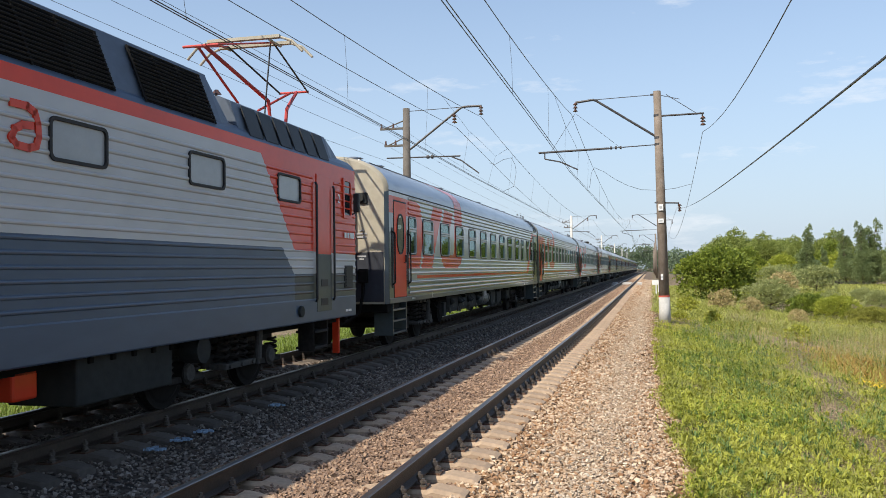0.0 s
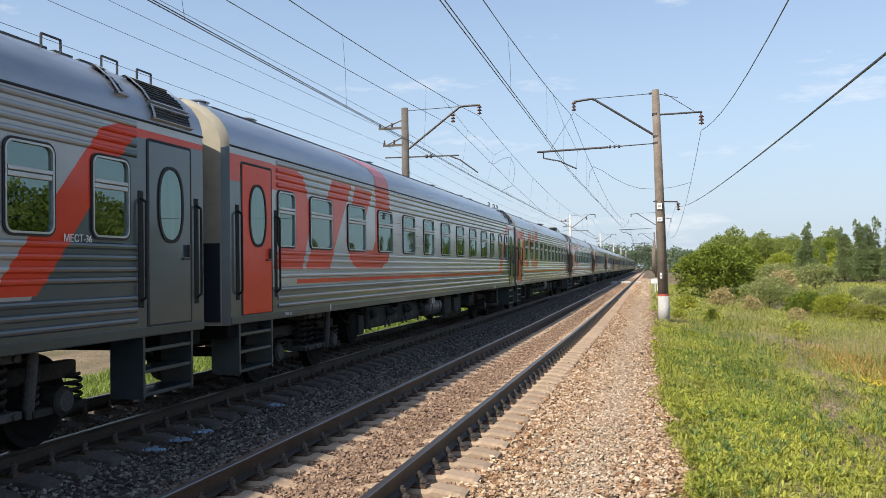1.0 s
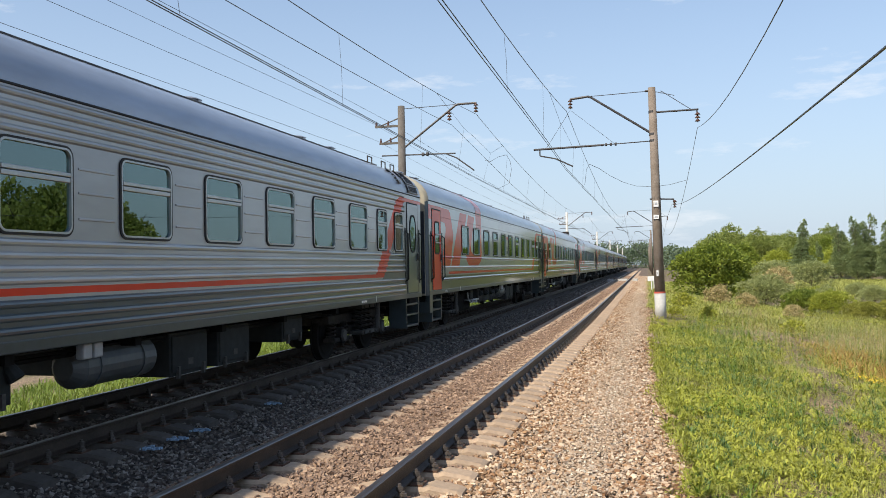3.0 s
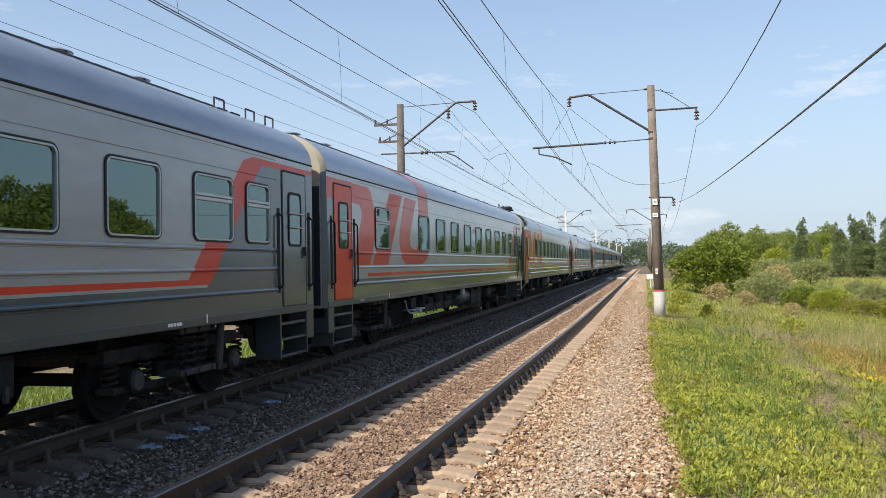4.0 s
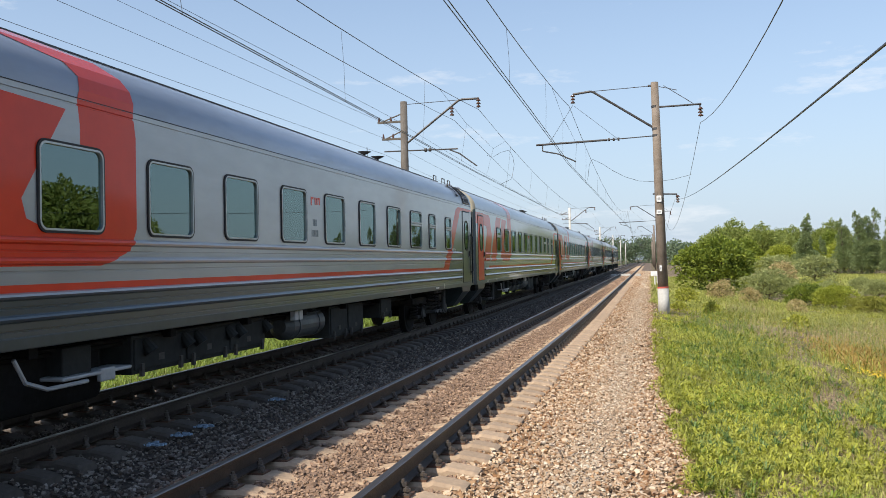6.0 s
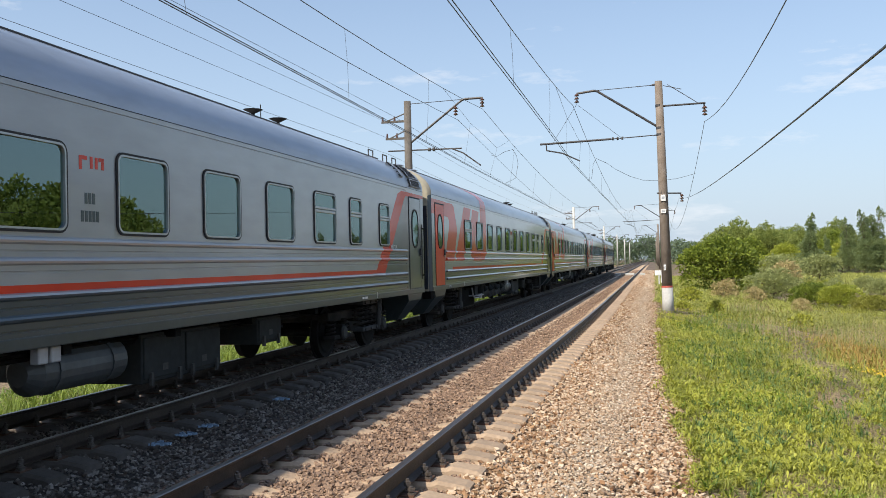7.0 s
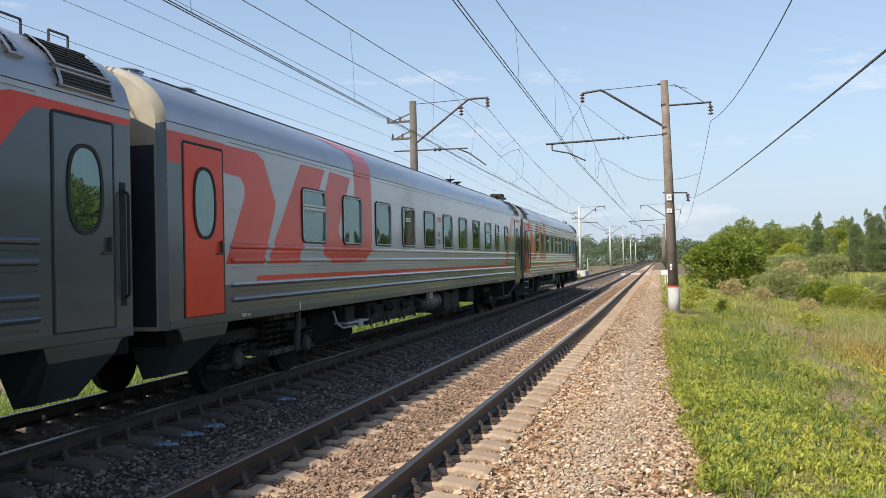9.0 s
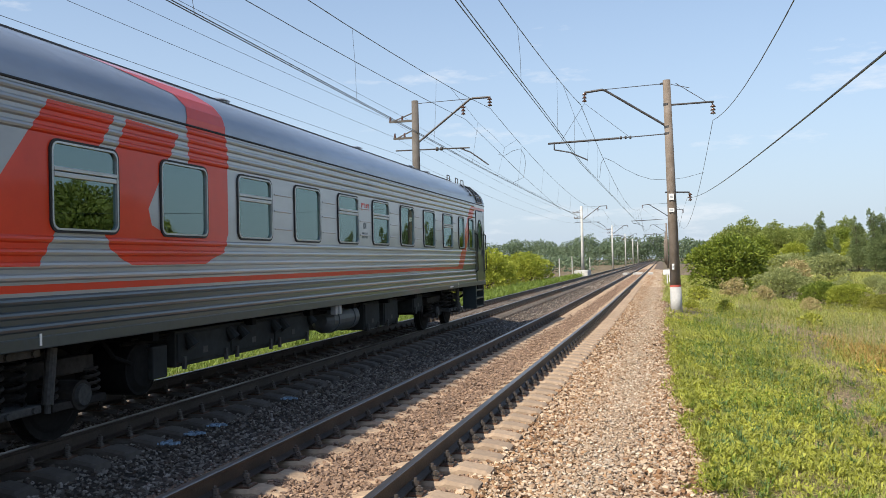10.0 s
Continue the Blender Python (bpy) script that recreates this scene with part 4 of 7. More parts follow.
def underfloor(car, kind):
    """Boxes, tanks and battery cases hung between the bogies."""
    def eq(name, label, material, *dims):
        bm = bmesh.new()
        for d in dims:
            box(bm, *d, 0.015)
        return part(name, bm, material, car, label)

    def case(a, b, z, lids, xf, horns):
        k = eq("battery_case" if horns else "equipment_box", "grimy grey underfloor battery case with vent horns" if horns else "grimy grey underfloor equipment case", M["box"], (-1.30, xf, a, b, z, 1.0))
        for i in range(lids):
            y0, y1 = a + (b - a) * i / lids + 0.03, a + (b - a) * (i + 1) / lids - 0.03
            bm = bmesh.new()
            box(bm, xf - 0.01, xf + 0.022, y0, y1, z + 0.05, 0.96, 0.012)
            part("case_lid", bm, M["box"], k)
            for y in (y0 + 0.12, y1 - 0.12):
                part("latch", box(bmesh.new(), xf + 0.01, xf + 0.05, y - 0.025, y + 0.025, z - 0.03, z + 0.12), M["dusty_steel"], k, "dusty steel latch")
                if horns:
                    part("vent_horn", rod(bmesh.new(), (xf + 0.01, y + 0.08, 0.94), (xf + 0.10, y + 0.11, 0.80), 0.055, 0.085, seg=10), M["box"], k)
            part("data_plate", box(bmesh.new(), xf + 0.01, xf + 0.026, (y0 + y1) / 2 - 0.06, (y0 + y1) / 2 + 0.06, z + 0.12, z + 0.2), M["dusty_steel"], k, "small pale plate")

    if kind == "a":
        drop, cab, bat, tank, cases = (4.9, 5.2, 0.38), (5.15, 6.0), (6.18, 10.16, 3), (11.15, 12.65), ((12.89, 13.8, 0.46, 1), (14.09, 15.03, 0.46, 1), (16.2, 17.0, 0.6, 1))
    elif kind == "d":
        drop, cab, bat, tank, cases = (16.7, 18.9, 0.5), (17.4, 17.9), (13.23, 16.52, 3), (10.9, 12.4), ((8.9, 10.6, 0.44, 2), (6.6, 7.2, 0.6, 1))
    else:
        drop, cab, bat, tank, cases = (4.95, 7.1, 0.34), (6.15, 6.6), (7.33, 10.72, 3), (11.7, 13.25), ((13.46, 15.28, 0.43, 2), (16.4, 17.2, 0.6, 1))
    # black generator housing with a grey control cabinet and its tray
    bm = box(bmesh.new(), -1.2, 0.9 if kind == "a" else 1.15, drop[0], drop[1], drop[2], 1.0, 0.12)
    if kind == "a":
        rod(bm, (0.7, 5.62, 0.62), (1.24, 5.62, 0.62), 0.30, seg=24)
        rod(bm, (1.24, 5.62, 0.62), (1.28, 5.62, 0.62), 0.27, 0.2, seg=24)
        pipe(bm, [(1.1, 5.1, 1.0), (1.22, 5.15, 0.8), (1.26, 5.4, 0.7)], 0.025, 6)
    part("generator_housing", bm, M["under"], car, "black sooty generator housing")
    eq("control_cabinet", "small grey control cabinet", M["box"], (1.0, 1.34, cab[0] + (0.55 if kind == "a" else 0), cab[1], 0.68 if kind != "a" else 0.48, 0.98 if kind != "a" else 0.86))
    if kind != "a":
        eq("cable_tray", "pale dusty tray below the cabinet", M["frame_grey"], (1.1, 1.42, cab[0] - 0.1, cab[1] + 0.6, 0.66, 0.70), (1.36, 1.42, cab[1] + 0.05, cab[1] + 0.3, 0.58, 0.72))
        bm = bmesh.new()
        pipe(bm, [(1.4, cab[0] - 0.75, 0.95), (1.4, cab[0] - 0.6, 0.72), (1.4, cab[0] - 0.3, 0.62), (1.4, cab[0] + 0.3, 0.62)], 0.022, 6)
        part("cable_pipe", bm, M["frame_grey"], car, "bent pale conduit")
    case(*bat[:2], 0.56, bat[2], 1.33, True)
    for y0, y1, z, m in cases:
        case(y0, y1, z, m, 1.3, False)
    bm = bmesh.new()
    rod(bm, (1.12, tank[0] + 0.12, 0.77), (1.12, tank[1] - 0.12, 0.77), 0.23, seg=20)
    rod(bm, (1.12, tank[0], 0.77), (1.12, tank[0] + 0.12, 0.77), 0.12, 0.23, seg=20)
    rod(bm, (1.12, tank[1] - 0.12, 0.77), (1.12, tank[1], 0.77), 0.23, 0.12, seg=20)
    for y in (tank[0] + 0.35, tank[1] - 0.35):
        rod(bm, (1.12, y - 0.03, 0.77), (1.12, y + 0.03, 0.77), 0.245, seg=20)
    part("air_tank", bm, M["air_tank"], car, "dusty grey cylindrical air reservoir")
    eq("socket_box", "pair of small pale socket boxes", M["frame_grey"], (1.36, 1.46, tank[0] - 0.12, tank[0] + 0.02, 0.88, 1.04), (1.36, 1.46, tank[0] + 0.06, tank[0] + 0.2, 0.88, 1.04))
    bm = bmesh.new()
    box(bm, -0.25, 0.25, 0.4, BODY - 0.4, 0.88, 1.06)
    for y in (5.6, 8, 10, 12, 14, 16, 18.3):
        box(bm, -1.45, 1.45, y - 0.06, y + 0.06, 0.94, 1.06)
    pipe(bm, [(1.2, 5.3, 0.92), (1.2, 18.6, 0.92)], 0.025, 6)
    pipe(bm, [(1.25, 5.4, 0.97), (1.25, 18, 0.97)], 0.018, 6)
    part("underframe", bm, M["under"], car)


def end_details(car, y, s, closed=False):
    """Gangway bellows, buffers' coupler and hoses at the end y; s = -1 at the front end."""
    bm = bmesh.new()
    for i in range(5):
        a, b = y + s * (0.10 + 0.045 * i), y + s * (0.14 + 0.045 * i)
        w = 0.0 if i % 2 else 0.035
        box(bm, -0.72 - w, 0.72 + w, min(a, b), max(a, b), 1.25, 3.30 + w)
    part("gangway_bellows", bm, M["rubber"], car, "black folded rubber gangway bellows")
    bm = bmesh.new()
    rod(bm, (0, y, 1.02), (0, y + s * 0.35, 1.02), 0.13, seg=10)
    box(bm, -0.2, 0.2, min(y + s * 0.2, y + s * 0.36), max(y + s * 0.2, y + s * 0.36), 0.88, 1.16, 0.03)
    part("coupler", bm, M["under"], car)
    bm = bmesh.new()
    box(bm, -1.5, 1.5, min(y, y - s * 0.9), max(y, y - s * 0.9), 0.86, 1.07, 0.02)
    pts = [(1.0, y + s * 0.1, 1.6), (1.02, y + s * 0.2, 1.25), (0.95, y + s * 0.26, 0.85), (0.6, y + s * 0.32, 0.62), (0.3, y + s * 0.33, 0.75)]
    pipe(bm, pts, 0.035, 8)
    box(bm, 0.92, 1.12, min(y + s * 0.1, y + s * 0.22), max(y + s * 0.1, y + s * 0.22), 1.5, 1.8, 0.02)
    part("end_beam", bm, M["under"], car)
    bm = bmesh.new()
    if closed:
        # a short upright skirt, then a belly tucked in under the door
        secs = ((1.545, 1.10, 0.06, 1.36), (1.545, 1.02, 0.22, 1.36), (1.535, 0.90, 0.30, 1.30), (1.16, 0.46, 0.42, 1.02), (0.9, 0.42, 0.42, 1.02), (0.9, 1.10, 0.06, 1.36))
        l_ = [(bm.verts.new((x, y - s * p, z)), bm.verts.new((x, y - s * q, z))) for x, z, p, q in secs]
        for p, q in zip(l_, l_[1:]):
            bm.faces.new((p[0], p[1], q[1], q[0]))
        bm.faces.new([p[0] for p in l_])
        bm.faces.new([p[1] for p in l_][::-1])
        bmesh.ops.recalc_face_normals(bm, faces=bm.faces[:])
        part("step_cover", bm, M["sill"], car, "closed grey cover of the folded steps")
        return
    for z in (0.40, 0.66, 0.90):
        box(bm, 1.16, 1.53, min(y - s * 0.28, y - s * 1.28), max(y - s * 0.28, y - s * 1.28), z - 0.02, z + 0.02, 0.004)
    for yy in (y - s * 0.27, y - s * 1.29):
        box(bm, 1.12, 1.54, yy - 0.02, yy + 0.02, 0.36, 1.12)
    part("entrance_step", bm, M["sill"], car, "folding steel entrance steps")


def roof_strip(bm, k0, k1, y0, y1, off, lift=0.0):
    """A band laid on the roof's curve between the profile places k0 and k1, raised by off."""
    pts = []
    for i in range(9):
        k = k0 + (k1 - k0) * i / 8
        n = min(int(k), len(ROOF) - 2)
        a, b = Vector(ROOF[n]), Vector(ROOF[n + 1])
        d = (b - a).normalized()
        pts.append(a.lerp(b, k - n) + Vector((d.y, -d.x)) * off)
    for p, q in zip(pts, pts[1:]):
        bm.faces.new([bm.verts.new(c) for c in ((p.x, y0, p.y), (p.x, y1, p.y), (q.x, y1, q.y), (q.x, y0, q.y))])
    for p in (pts[0], pts[-1]):
        bm.faces.new([bm.verts.new(c) for c in ((p.x, y0, p.y), (p.x, y1, p.y), (p.x - off, y1, p.y - off * 0.4), (p.x - off, y0, p.y - off * 0.4))])


def roof_grille(car, y0, y1, side):
    """Framed louvres of the air plant on the roof's edge; side: where the small extra louvre lies."""
    s = sorted((side, side + (0.2 if side > y0 else -0.2)))
    for name, k0, k1, a, b in (("upper", 2.15, 4.0, y0, y1), ("lower", 0.75, 1.75, y0, y1), ("small", 2.0, 3.9, s[0], s[1])):
        bm = bmesh.new()
        roof_strip(bm, k0, k1, a + 0.04, b - 0.04, 0.022)
        g = part("air_intake_grille", bm, M["black"], car, "black louvred air intake on the roof edge")
        bm = bmesh.new()
        for i in range(7 if name == "upper" else 4):
            k = k0 + (k1 - k0) * (i + 0.5) / (7 if name == "upper" else 4)
            roof_strip(bm, k, k + 0.06, a + 0.05, b - 0.05, 0.034)
        part("louvre_bar", bm, M["bar_dark"], g)
        bm = bmesh.new()
        roof_strip(bm, k0 - 0.12, k0, a, b, 0.045)
        roof_strip(bm, k1, k1 + 0.12, a, b, 0.045)
        roof_strip(bm, k0, k1, a - 0.01, a + 0.045, 0.048)
        roof_strip(bm, k0, k1, b - 0.04, b, 0.045)
        part("grille_frame", bm, M["frame_grey"], g, "pale grey grille frame")


def roof_gear(car, kind):
    if kind not in "wvd":
        roof_grille(car, BODY - 1.15, BODY - 0.28, BODY - 1.55)
    if kind in ("f", "e", "d"):
        roof_grille(car, 0.28, 1.12, 1.5)
        bm = bmesh.new()
        d = 1.75 if kind == "d" else 0.0
        box(bm, 0.05, 0.55, d + 1.0, d + 1.6, 4.46, 4.58, 0.03)
        rod(bm, (0.3, d + 1.3, 4.2), (0.3, d + 1.3, 4.48), 0.10, seg=12)
        box(bm, 0.12, 0.48, d + 1.1, d + 1.5, 4.36, 4.42, 0.01)
        part("roof_box", bm, M["bogie"], car, "dark boxy roof exhaust")
        bm = bmesh.new()
        rod(bm, (0.32, d + 2.15, 4.2), (0.32, d + 2.15, 4.46), 0.05, seg=8)
        box(bm, 0.15, 0.5, d + 1.95, d + 2.35, 4.42, 4.50, 0.02)
        part("roof_box", bm, M["bogie"], car, "dark boxy roof exhaust")
    if kind in ("b", "c"):
        bm = bmesh.new()
        for y in (BODY - 6.6, BODY - 5.6):
            rod(bm, (0.4, y, 4.2), (0.4, y, 4.42), 0.03, seg=8)
            rod(bm, (0.4, y, 4.38), (0.4, y, 4.44), 0.05, 0.17, seg=12)
        rod(bm, (0.3, BODY - 6.1, 4.2), (0.3, BODY - 6.1, 4.62), 0.008, seg=5)
        part("roof_aerial", bm, M["bogie"], car, "mushroom vents and a thin aerial")
    for y in ([1.0, 2.3] if kind in "bd" else [1.2, 2.8, 9.0, 15.0, 19.0, 20.6]):
        bm = bmesh.new()
        box(bm, 0.12, 0.62, y - 0.32, y + 0.32, 4.20, 4.27, 0.02)
        rod(bm, (0.36, y, 4.26), (0.36, y, 4.33), 0.16, seg=14)
        rod(bm, (0.36, y, 4.33), (0.36, y, 4.36), 0.22, 0.16, seg=14)
        part("roof_vent", bm, M["roof"], car)
    bm = bmesh.new()
    pipe(bm, [(0.85, 0.8, 4.165), (0.85, BODY - 2.0, 4.165)], 0.018, 6)
    for i in range(12):
        y = BODY - 6.0 + i * 0.42
        box(bm, 0.62, 0.80, y, y + 0.30, 4.175, 4.205)
    for y in (BODY - 2.2, BODY - 1.2, BODY - 0.5):
        pipe(bm, [(0.95, y, 4.12), (0.95, y, 4.27), (0.95, y + 0.3, 4.27), (0.95, y + 0.3, 4.12)], 0.014, 6)
    part("roof_walkway", bm, M["steel"], car, "narrow roof walkway with grab loops")


LENGTH = {"a": 23.84, "c": 23.84, "f": 23.84, "e": 23.30, "w": 23.45, "v": 23.90, "b": 24.80, "d": 24.80}


def make_car(kind, label):
    """A passenger carriage. a: ribbed sides with a service window by the red door; c: ribbed without it; b: smooth window band; w: smooth, wide square windows."""
    global BODY
    BODY = LENGTH[kind]
    car = empty("passenger_carriage", label, "train carriage", "carriages of the train")
    ribbed = kind in ("a", "c", "e", "f")
    pitch = 1.80 if kind in "acfewv" else 1.78
    if kind == "a":
        wins = [(1.51, 2.12)] + [(2.76 + pitch * i, 3.73 + pitch * i) for i in range(9)] + [(BODY - 5.03, BODY - 4.4), (BODY - 3.42, BODY - 2.8), (BODY - 2.2, BODY - 1.6)]
        wins = [w for w in wins if w[0] < 17.4 or w[0] > BODY - 5.2]
    elif kind == "e":
        wins = [(3.80 + pitch * i, 4.78 + pitch * i) for i in range(9)] + [(BODY - 3.42, BODY - 2.8), (BODY - 2.2, BODY - 1.6)]
    elif kind in ("c", "f"):
        wins = [(2.66, 3.64)] * (kind == "c") + [((4.48 if kind == "c" else 4.35) + pitch * i, 5.32 + (0.13 if kind == "c" else 0.0) + pitch * i) for i in range(9)] + [(BODY - 3.42, BODY - 2.8), (BODY - 2.2, BODY - 1.6)]
    elif kind == "v":
        wins = [(3.98 + 1.785 * i, 4.98 + 1.785 * i) for i in range(10)] + [(21.48, 22.2)]
    elif kind == "w":
        wins = [(2.75, 3.72)] + [(BODY - y, BODY - y + 0.98) for y in (17.24, 15.46, 13.70, 11.90, 10.11, 8.32, 6.54)] + [(BODY - 4.84, BODY - 4.06), (BODY - 3.38, BODY - 2.70), (BODY - 1.95, BODY - 1.47)]
    elif kind == "d":
        wins = [(BODY - 4.59 - pitch * i, BODY - 3.61 - pitch * i) for i in range(9, -1, -1)]
    else:
        wins = [(3.80 + pitch * i, 4.74 + pitch * i) for i in range(9)] + [(BODY - 5.07, BODY - 4.46), (BODY - 3.35, BODY - 2.72)]
    if ribbed:
        low, high = [1.25, 1.37, 1.49, 1.70, 1.81, 1.93, 2.05], [3.07, 3.18, 3.29, 3.40]
        rows = rib_rows(1.16, SIDE_TOP, low + high, 0.022, 0.075, [])
    elif kind in "wv":
        rows = rib_rows(1.16, SIDE_TOP, [1.44, 1.76, 2.04], 0.028, 0.06, [1.40, 1.72, 1.99, 3.10, 3.40])
    else:
        rows = rib_rows(1.16, SIDE_TOP, [1.33, 1.53, 1.85, 2.04], 0.038, 0.075, [1.22, 1.43, 1.75, 1.94, 3.40])
    rows = sorted(set(rows + [(WIN_LO, 0.0), (WIN_HI, 0.0)]))
    e = BODY
    L_ = 0.001
    g = e - (0.45 if kind == "v" else 0.0)      # where the slanted red stripe climbs
    paint = [(0, [(L_, 1.0), (e - L_, 1.0), (e - L_, 3.6), (L_, 3.6)]),
             (1, [(L_, 1.0), (e - L_, 1.0), (e - L_, 1.53), (L_, 1.53)]),
             (1, [(L_, 1.53), (0.30, 1.53), (0.30, 3.0), (L_, 3.0)]),
             (2, [(2.2, 1.565), (g - 3.1, 1.565), (g - 3.1, 1.635), (2.2, 1.635)]),
             (1, [(g - 3.1, 1.53), (e - L_, 1.53), (e - L_, 3.30), (g - 1.6, 3.30), (g - 2.05, 3.0)]),
             (2, [(g - 3.62, 1.565), (g - 3.02, 1.565), (g - 1.60, 3.16), (g - 1.45, 3.27), (e - L_, 3.30), (e - L_, 3.37), (g - 1.75, 3.37), (g - 2.06, 3.28)]),
             (2, [(L_, 3.0), (0.30, 3.0), (0.30, 3.28), (1.34, 3.28), (1.34, 3.37), (L_, 3.37)])]
    paint += [(2, p) for p in logo(0.05)]
    for s in (1, -1):
        holes = [(a, b, WIN_LO, WIN_HI) for a, b in wins] if s > 0 else []
        bm = side_panel(BODY, rows, paint if s > 0 else paint[:3], holes, ((0.0, 1.46), (BODY - 1.42, BODY)))
        if s < 0:
            bmesh.ops.scale(bm, vec=(-1, 1, 1), verts=bm.verts[:])
            bmesh.ops.reverse_faces(bm, faces=bm.faces[:])
        part("side_wall", bm, [M["light"], M["dark"], M["red"]], car, "ribbed silver-grey side with red emblem shapes and dark lower band")
    bm = bmesh.new()
    for s in (1, -1):
        a, b = sorted((s * 1.50, s * 1.56))
        box(bm, a, b, 0.0, BODY, 1.05, 1.165, 0.01)
    part("sill_beam", bm, M["sill"], car)
    bm = shell(bmesh.new(), ROOF, 0, BODY)
    roof = smooth(part("roof", bm, M["roof"], car, "smooth blue-grey arched roof"))
    # hook of the emblem running up over the eave
    bm = bmesh.new()
    strip = [(6.14, 7.08), (6.18, 7.10), (6.22, 7.10), (6.12, 7.06), (5.25, 6.85), (4.95, 6.1)]
    vs = []
    for (x, z), (a, b) in zip(ROOF, strip):
        vs.append((bm.verts.new((x + 0.004, a, z + 0.003)), bm.verts.new((x + 0.004, b, z + 0.003))))
    for p, q in zip(vs, vs[1:]):
        bm.faces.new((p[0], p[1], q[1], q[0]))
    part("roof_emblem", bm, M["red"], car, "red emblem sweep on the roof edge")
    bm = bmesh.new()
    for s in (1, -1):
        rod(bm, (s * 1.553, 0, 3.47), (s * 1.553, BODY, 3.47), 0.014 if ribbed or kind in "wv" else 0.004, seg=6)
    part("rain_gutter", bm, M["rubber"], car)
    for y, flip in ((0, False), (BODY, True)):
        bm = end_wall(bmesh.new(), y, ROOF, 1.05, flip)
        ob = smooth(part("end_wall", bm, [M["beige"], M["dark"]], car, "end wall, beige above and dark below"))
        ob.data.polygons[-1].use_smooth = False
        for p in ob.data.polygons:
            p.material_index = 0 if p.center.z > 3.3 or len(p.vertices) > 6 else 1
    for y, s in ((0, -1), (BODY, 1)):
        end_details(car, y, s, not ribbed and kind not in "wv")
        bm = bmesh.new()
        yy = sorted((y + s * 0.10, y + s * 0.135))
        box(bm, -1.46, 1.46, yy[0], yy[1], 1.1, 2.15 if kind == "a" and s < 0 else 3.18)
        part("end_panel", bm, M["navy"], car, "dark navy lower end panel")
        if s < 0:
            for w, zz in ((0.12, 2.60), (0.24, 2.53), (0.22, 2.46), (0.20, 2.05), (0.10, 1.99)):
                part("stencil_line", box(bmesh.new(), 0.98 - w / 2, 0.98 + w / 2, yy[0] - 0.004, yy[0] + 0.002, zz, zz + 0.032), M["frame_grey"], car, "faded white stencilled line")
            bm = bmesh.new()
            box(bm, 0.85, 1.12, y - 0.16, y - 0.09, 3.18, 3.42, 0.02)
            rod(bm, (0.98, y - 0.2, 3.30), (0.98, y - 0.1, 3.30), 0.07, seg=12)
            part("tail_lamp", bm, M["box"], car, "unlit grey tail lamp")
    # interior: far wall, floor and berths seen dimly through the panes
    bm = bmesh.new()
    box(bm, 0.55, 0.60, 0.2, BODY - 0.2, 1.25, 3.4)
    box(bm, 0.6, HALF - 0.03, 0.2, BODY - 0.2, 1.22, 1.26)
    box(bm, 0.6, HALF - 0.05, 0.2, BODY - 0.2, 3.30, 3.34)
    for i in range(11):
        y = 2.25 + 1.795 * i
        box(bm, 0.6, HALF - 0.12, y, y + 0.04, 1.3, 3.3)
    part("interior_partition", bm, M["inside"], car)
    rnd = random.Random(11 + ord(kind))
    for n, (a, b) in enumerate(wins):
        vent = kind in ("a", "c", "f") or (kind == "e" and n in (0, 2, 4, 5, 8)) or (kind == "b" and n in (0, 8, 9, 10)) or (kind == "w" and n in (0, 7, 9)) or (kind == "v" and n in (3, 6, 9, 10))
        car_window(car, a, b, vent, rnd.choice((0, 1, 2, 1)))
    if ribbed:
        # short ribs between the windows
        ws = sorted(wins)
        for (a0, b0), (a1, b1) in zip(ws, ws[1:]):
            if a1 - b0 > 0.4 and b0 > 6.6 and a1 < e - 3.0:
                for z in (2.30, 2.56, 2.80):
                    bm = bmesh.new()
                    box(bm, HALF - 0.004, HALF + 0.012, b0 + 0.12, a1 - 0.12, z - 0.014, z + 0.014, 0.008)
                    part("panel_rib", bm, M["light"], car)
    car_door(car, 0.34, 1.26, M["door_red"], "orange-red entrance door", (0.20, 1.42) if ribbed or kind in "wv" else (), kind in "wv")
    car_door(car, e - 1.21, e - 0.32, M["dark"], "dark grey entrance door", (e - 1.36, e - 0.17) if ribbed or kind in "wv" else (e - 0.15,), kind in "wv")
    if kind in "wv":
        for y0, y1 in ((0.0, 0.30), (e - 0.30, e)):
            part("corner_skirt", box(bmesh.new(), 1.20, 1.552, y0, y1, 0.60, 1.06, 0.015), M["sill"], car)
    letters("berth_lettering", car, "\u041c\u0415\u0421\u0422-36" if ribbed else "\u041c\u0415\u0421\u0422-54", e - 2.67, 2.08, 0.075, M["white"], HALF + 0.022) if kind not in "wv" else None
    letters("tare_lettering", car, "\u0422\u0410\u0420\u0410 57\u0442", 1.7, 1.09, 0.045, M["white"], HALF + 0.013)
    bars("sill_marking", car, e - 4.5, 1.09, (0.1, 0.05, 0.12), 0.04, HALF + 0.011)
    bars("jacking_mark", car, 3.6, 1.08, (0.03,), 0.11, HALF + 0.011)
    bars("jacking_mark", car, e - 3.6, 1.08, (0.03,), 0.11, HALF + 0.011)
    if kind in ("b", "d", "w", "v", "e"):
        mid = min(wins, key=lambda w: abs(w[1] + 0.4 - 12.6))
        yn = mid[1] + 0.22
        bm = bmesh.new()
        for i in range(3):
            box(bm, HALF, HALF + 0.004, yn + 0.08 + i * 0.06, yn + 0.12 + i * 0.06, 2.42, 2.53)
        for i in range(5):
            box(bm, HALF, HALF + 0.004, yn + 0.02 + i * 0.06, yn + 0.06 + i * 0.06, 2.24, 2.35)
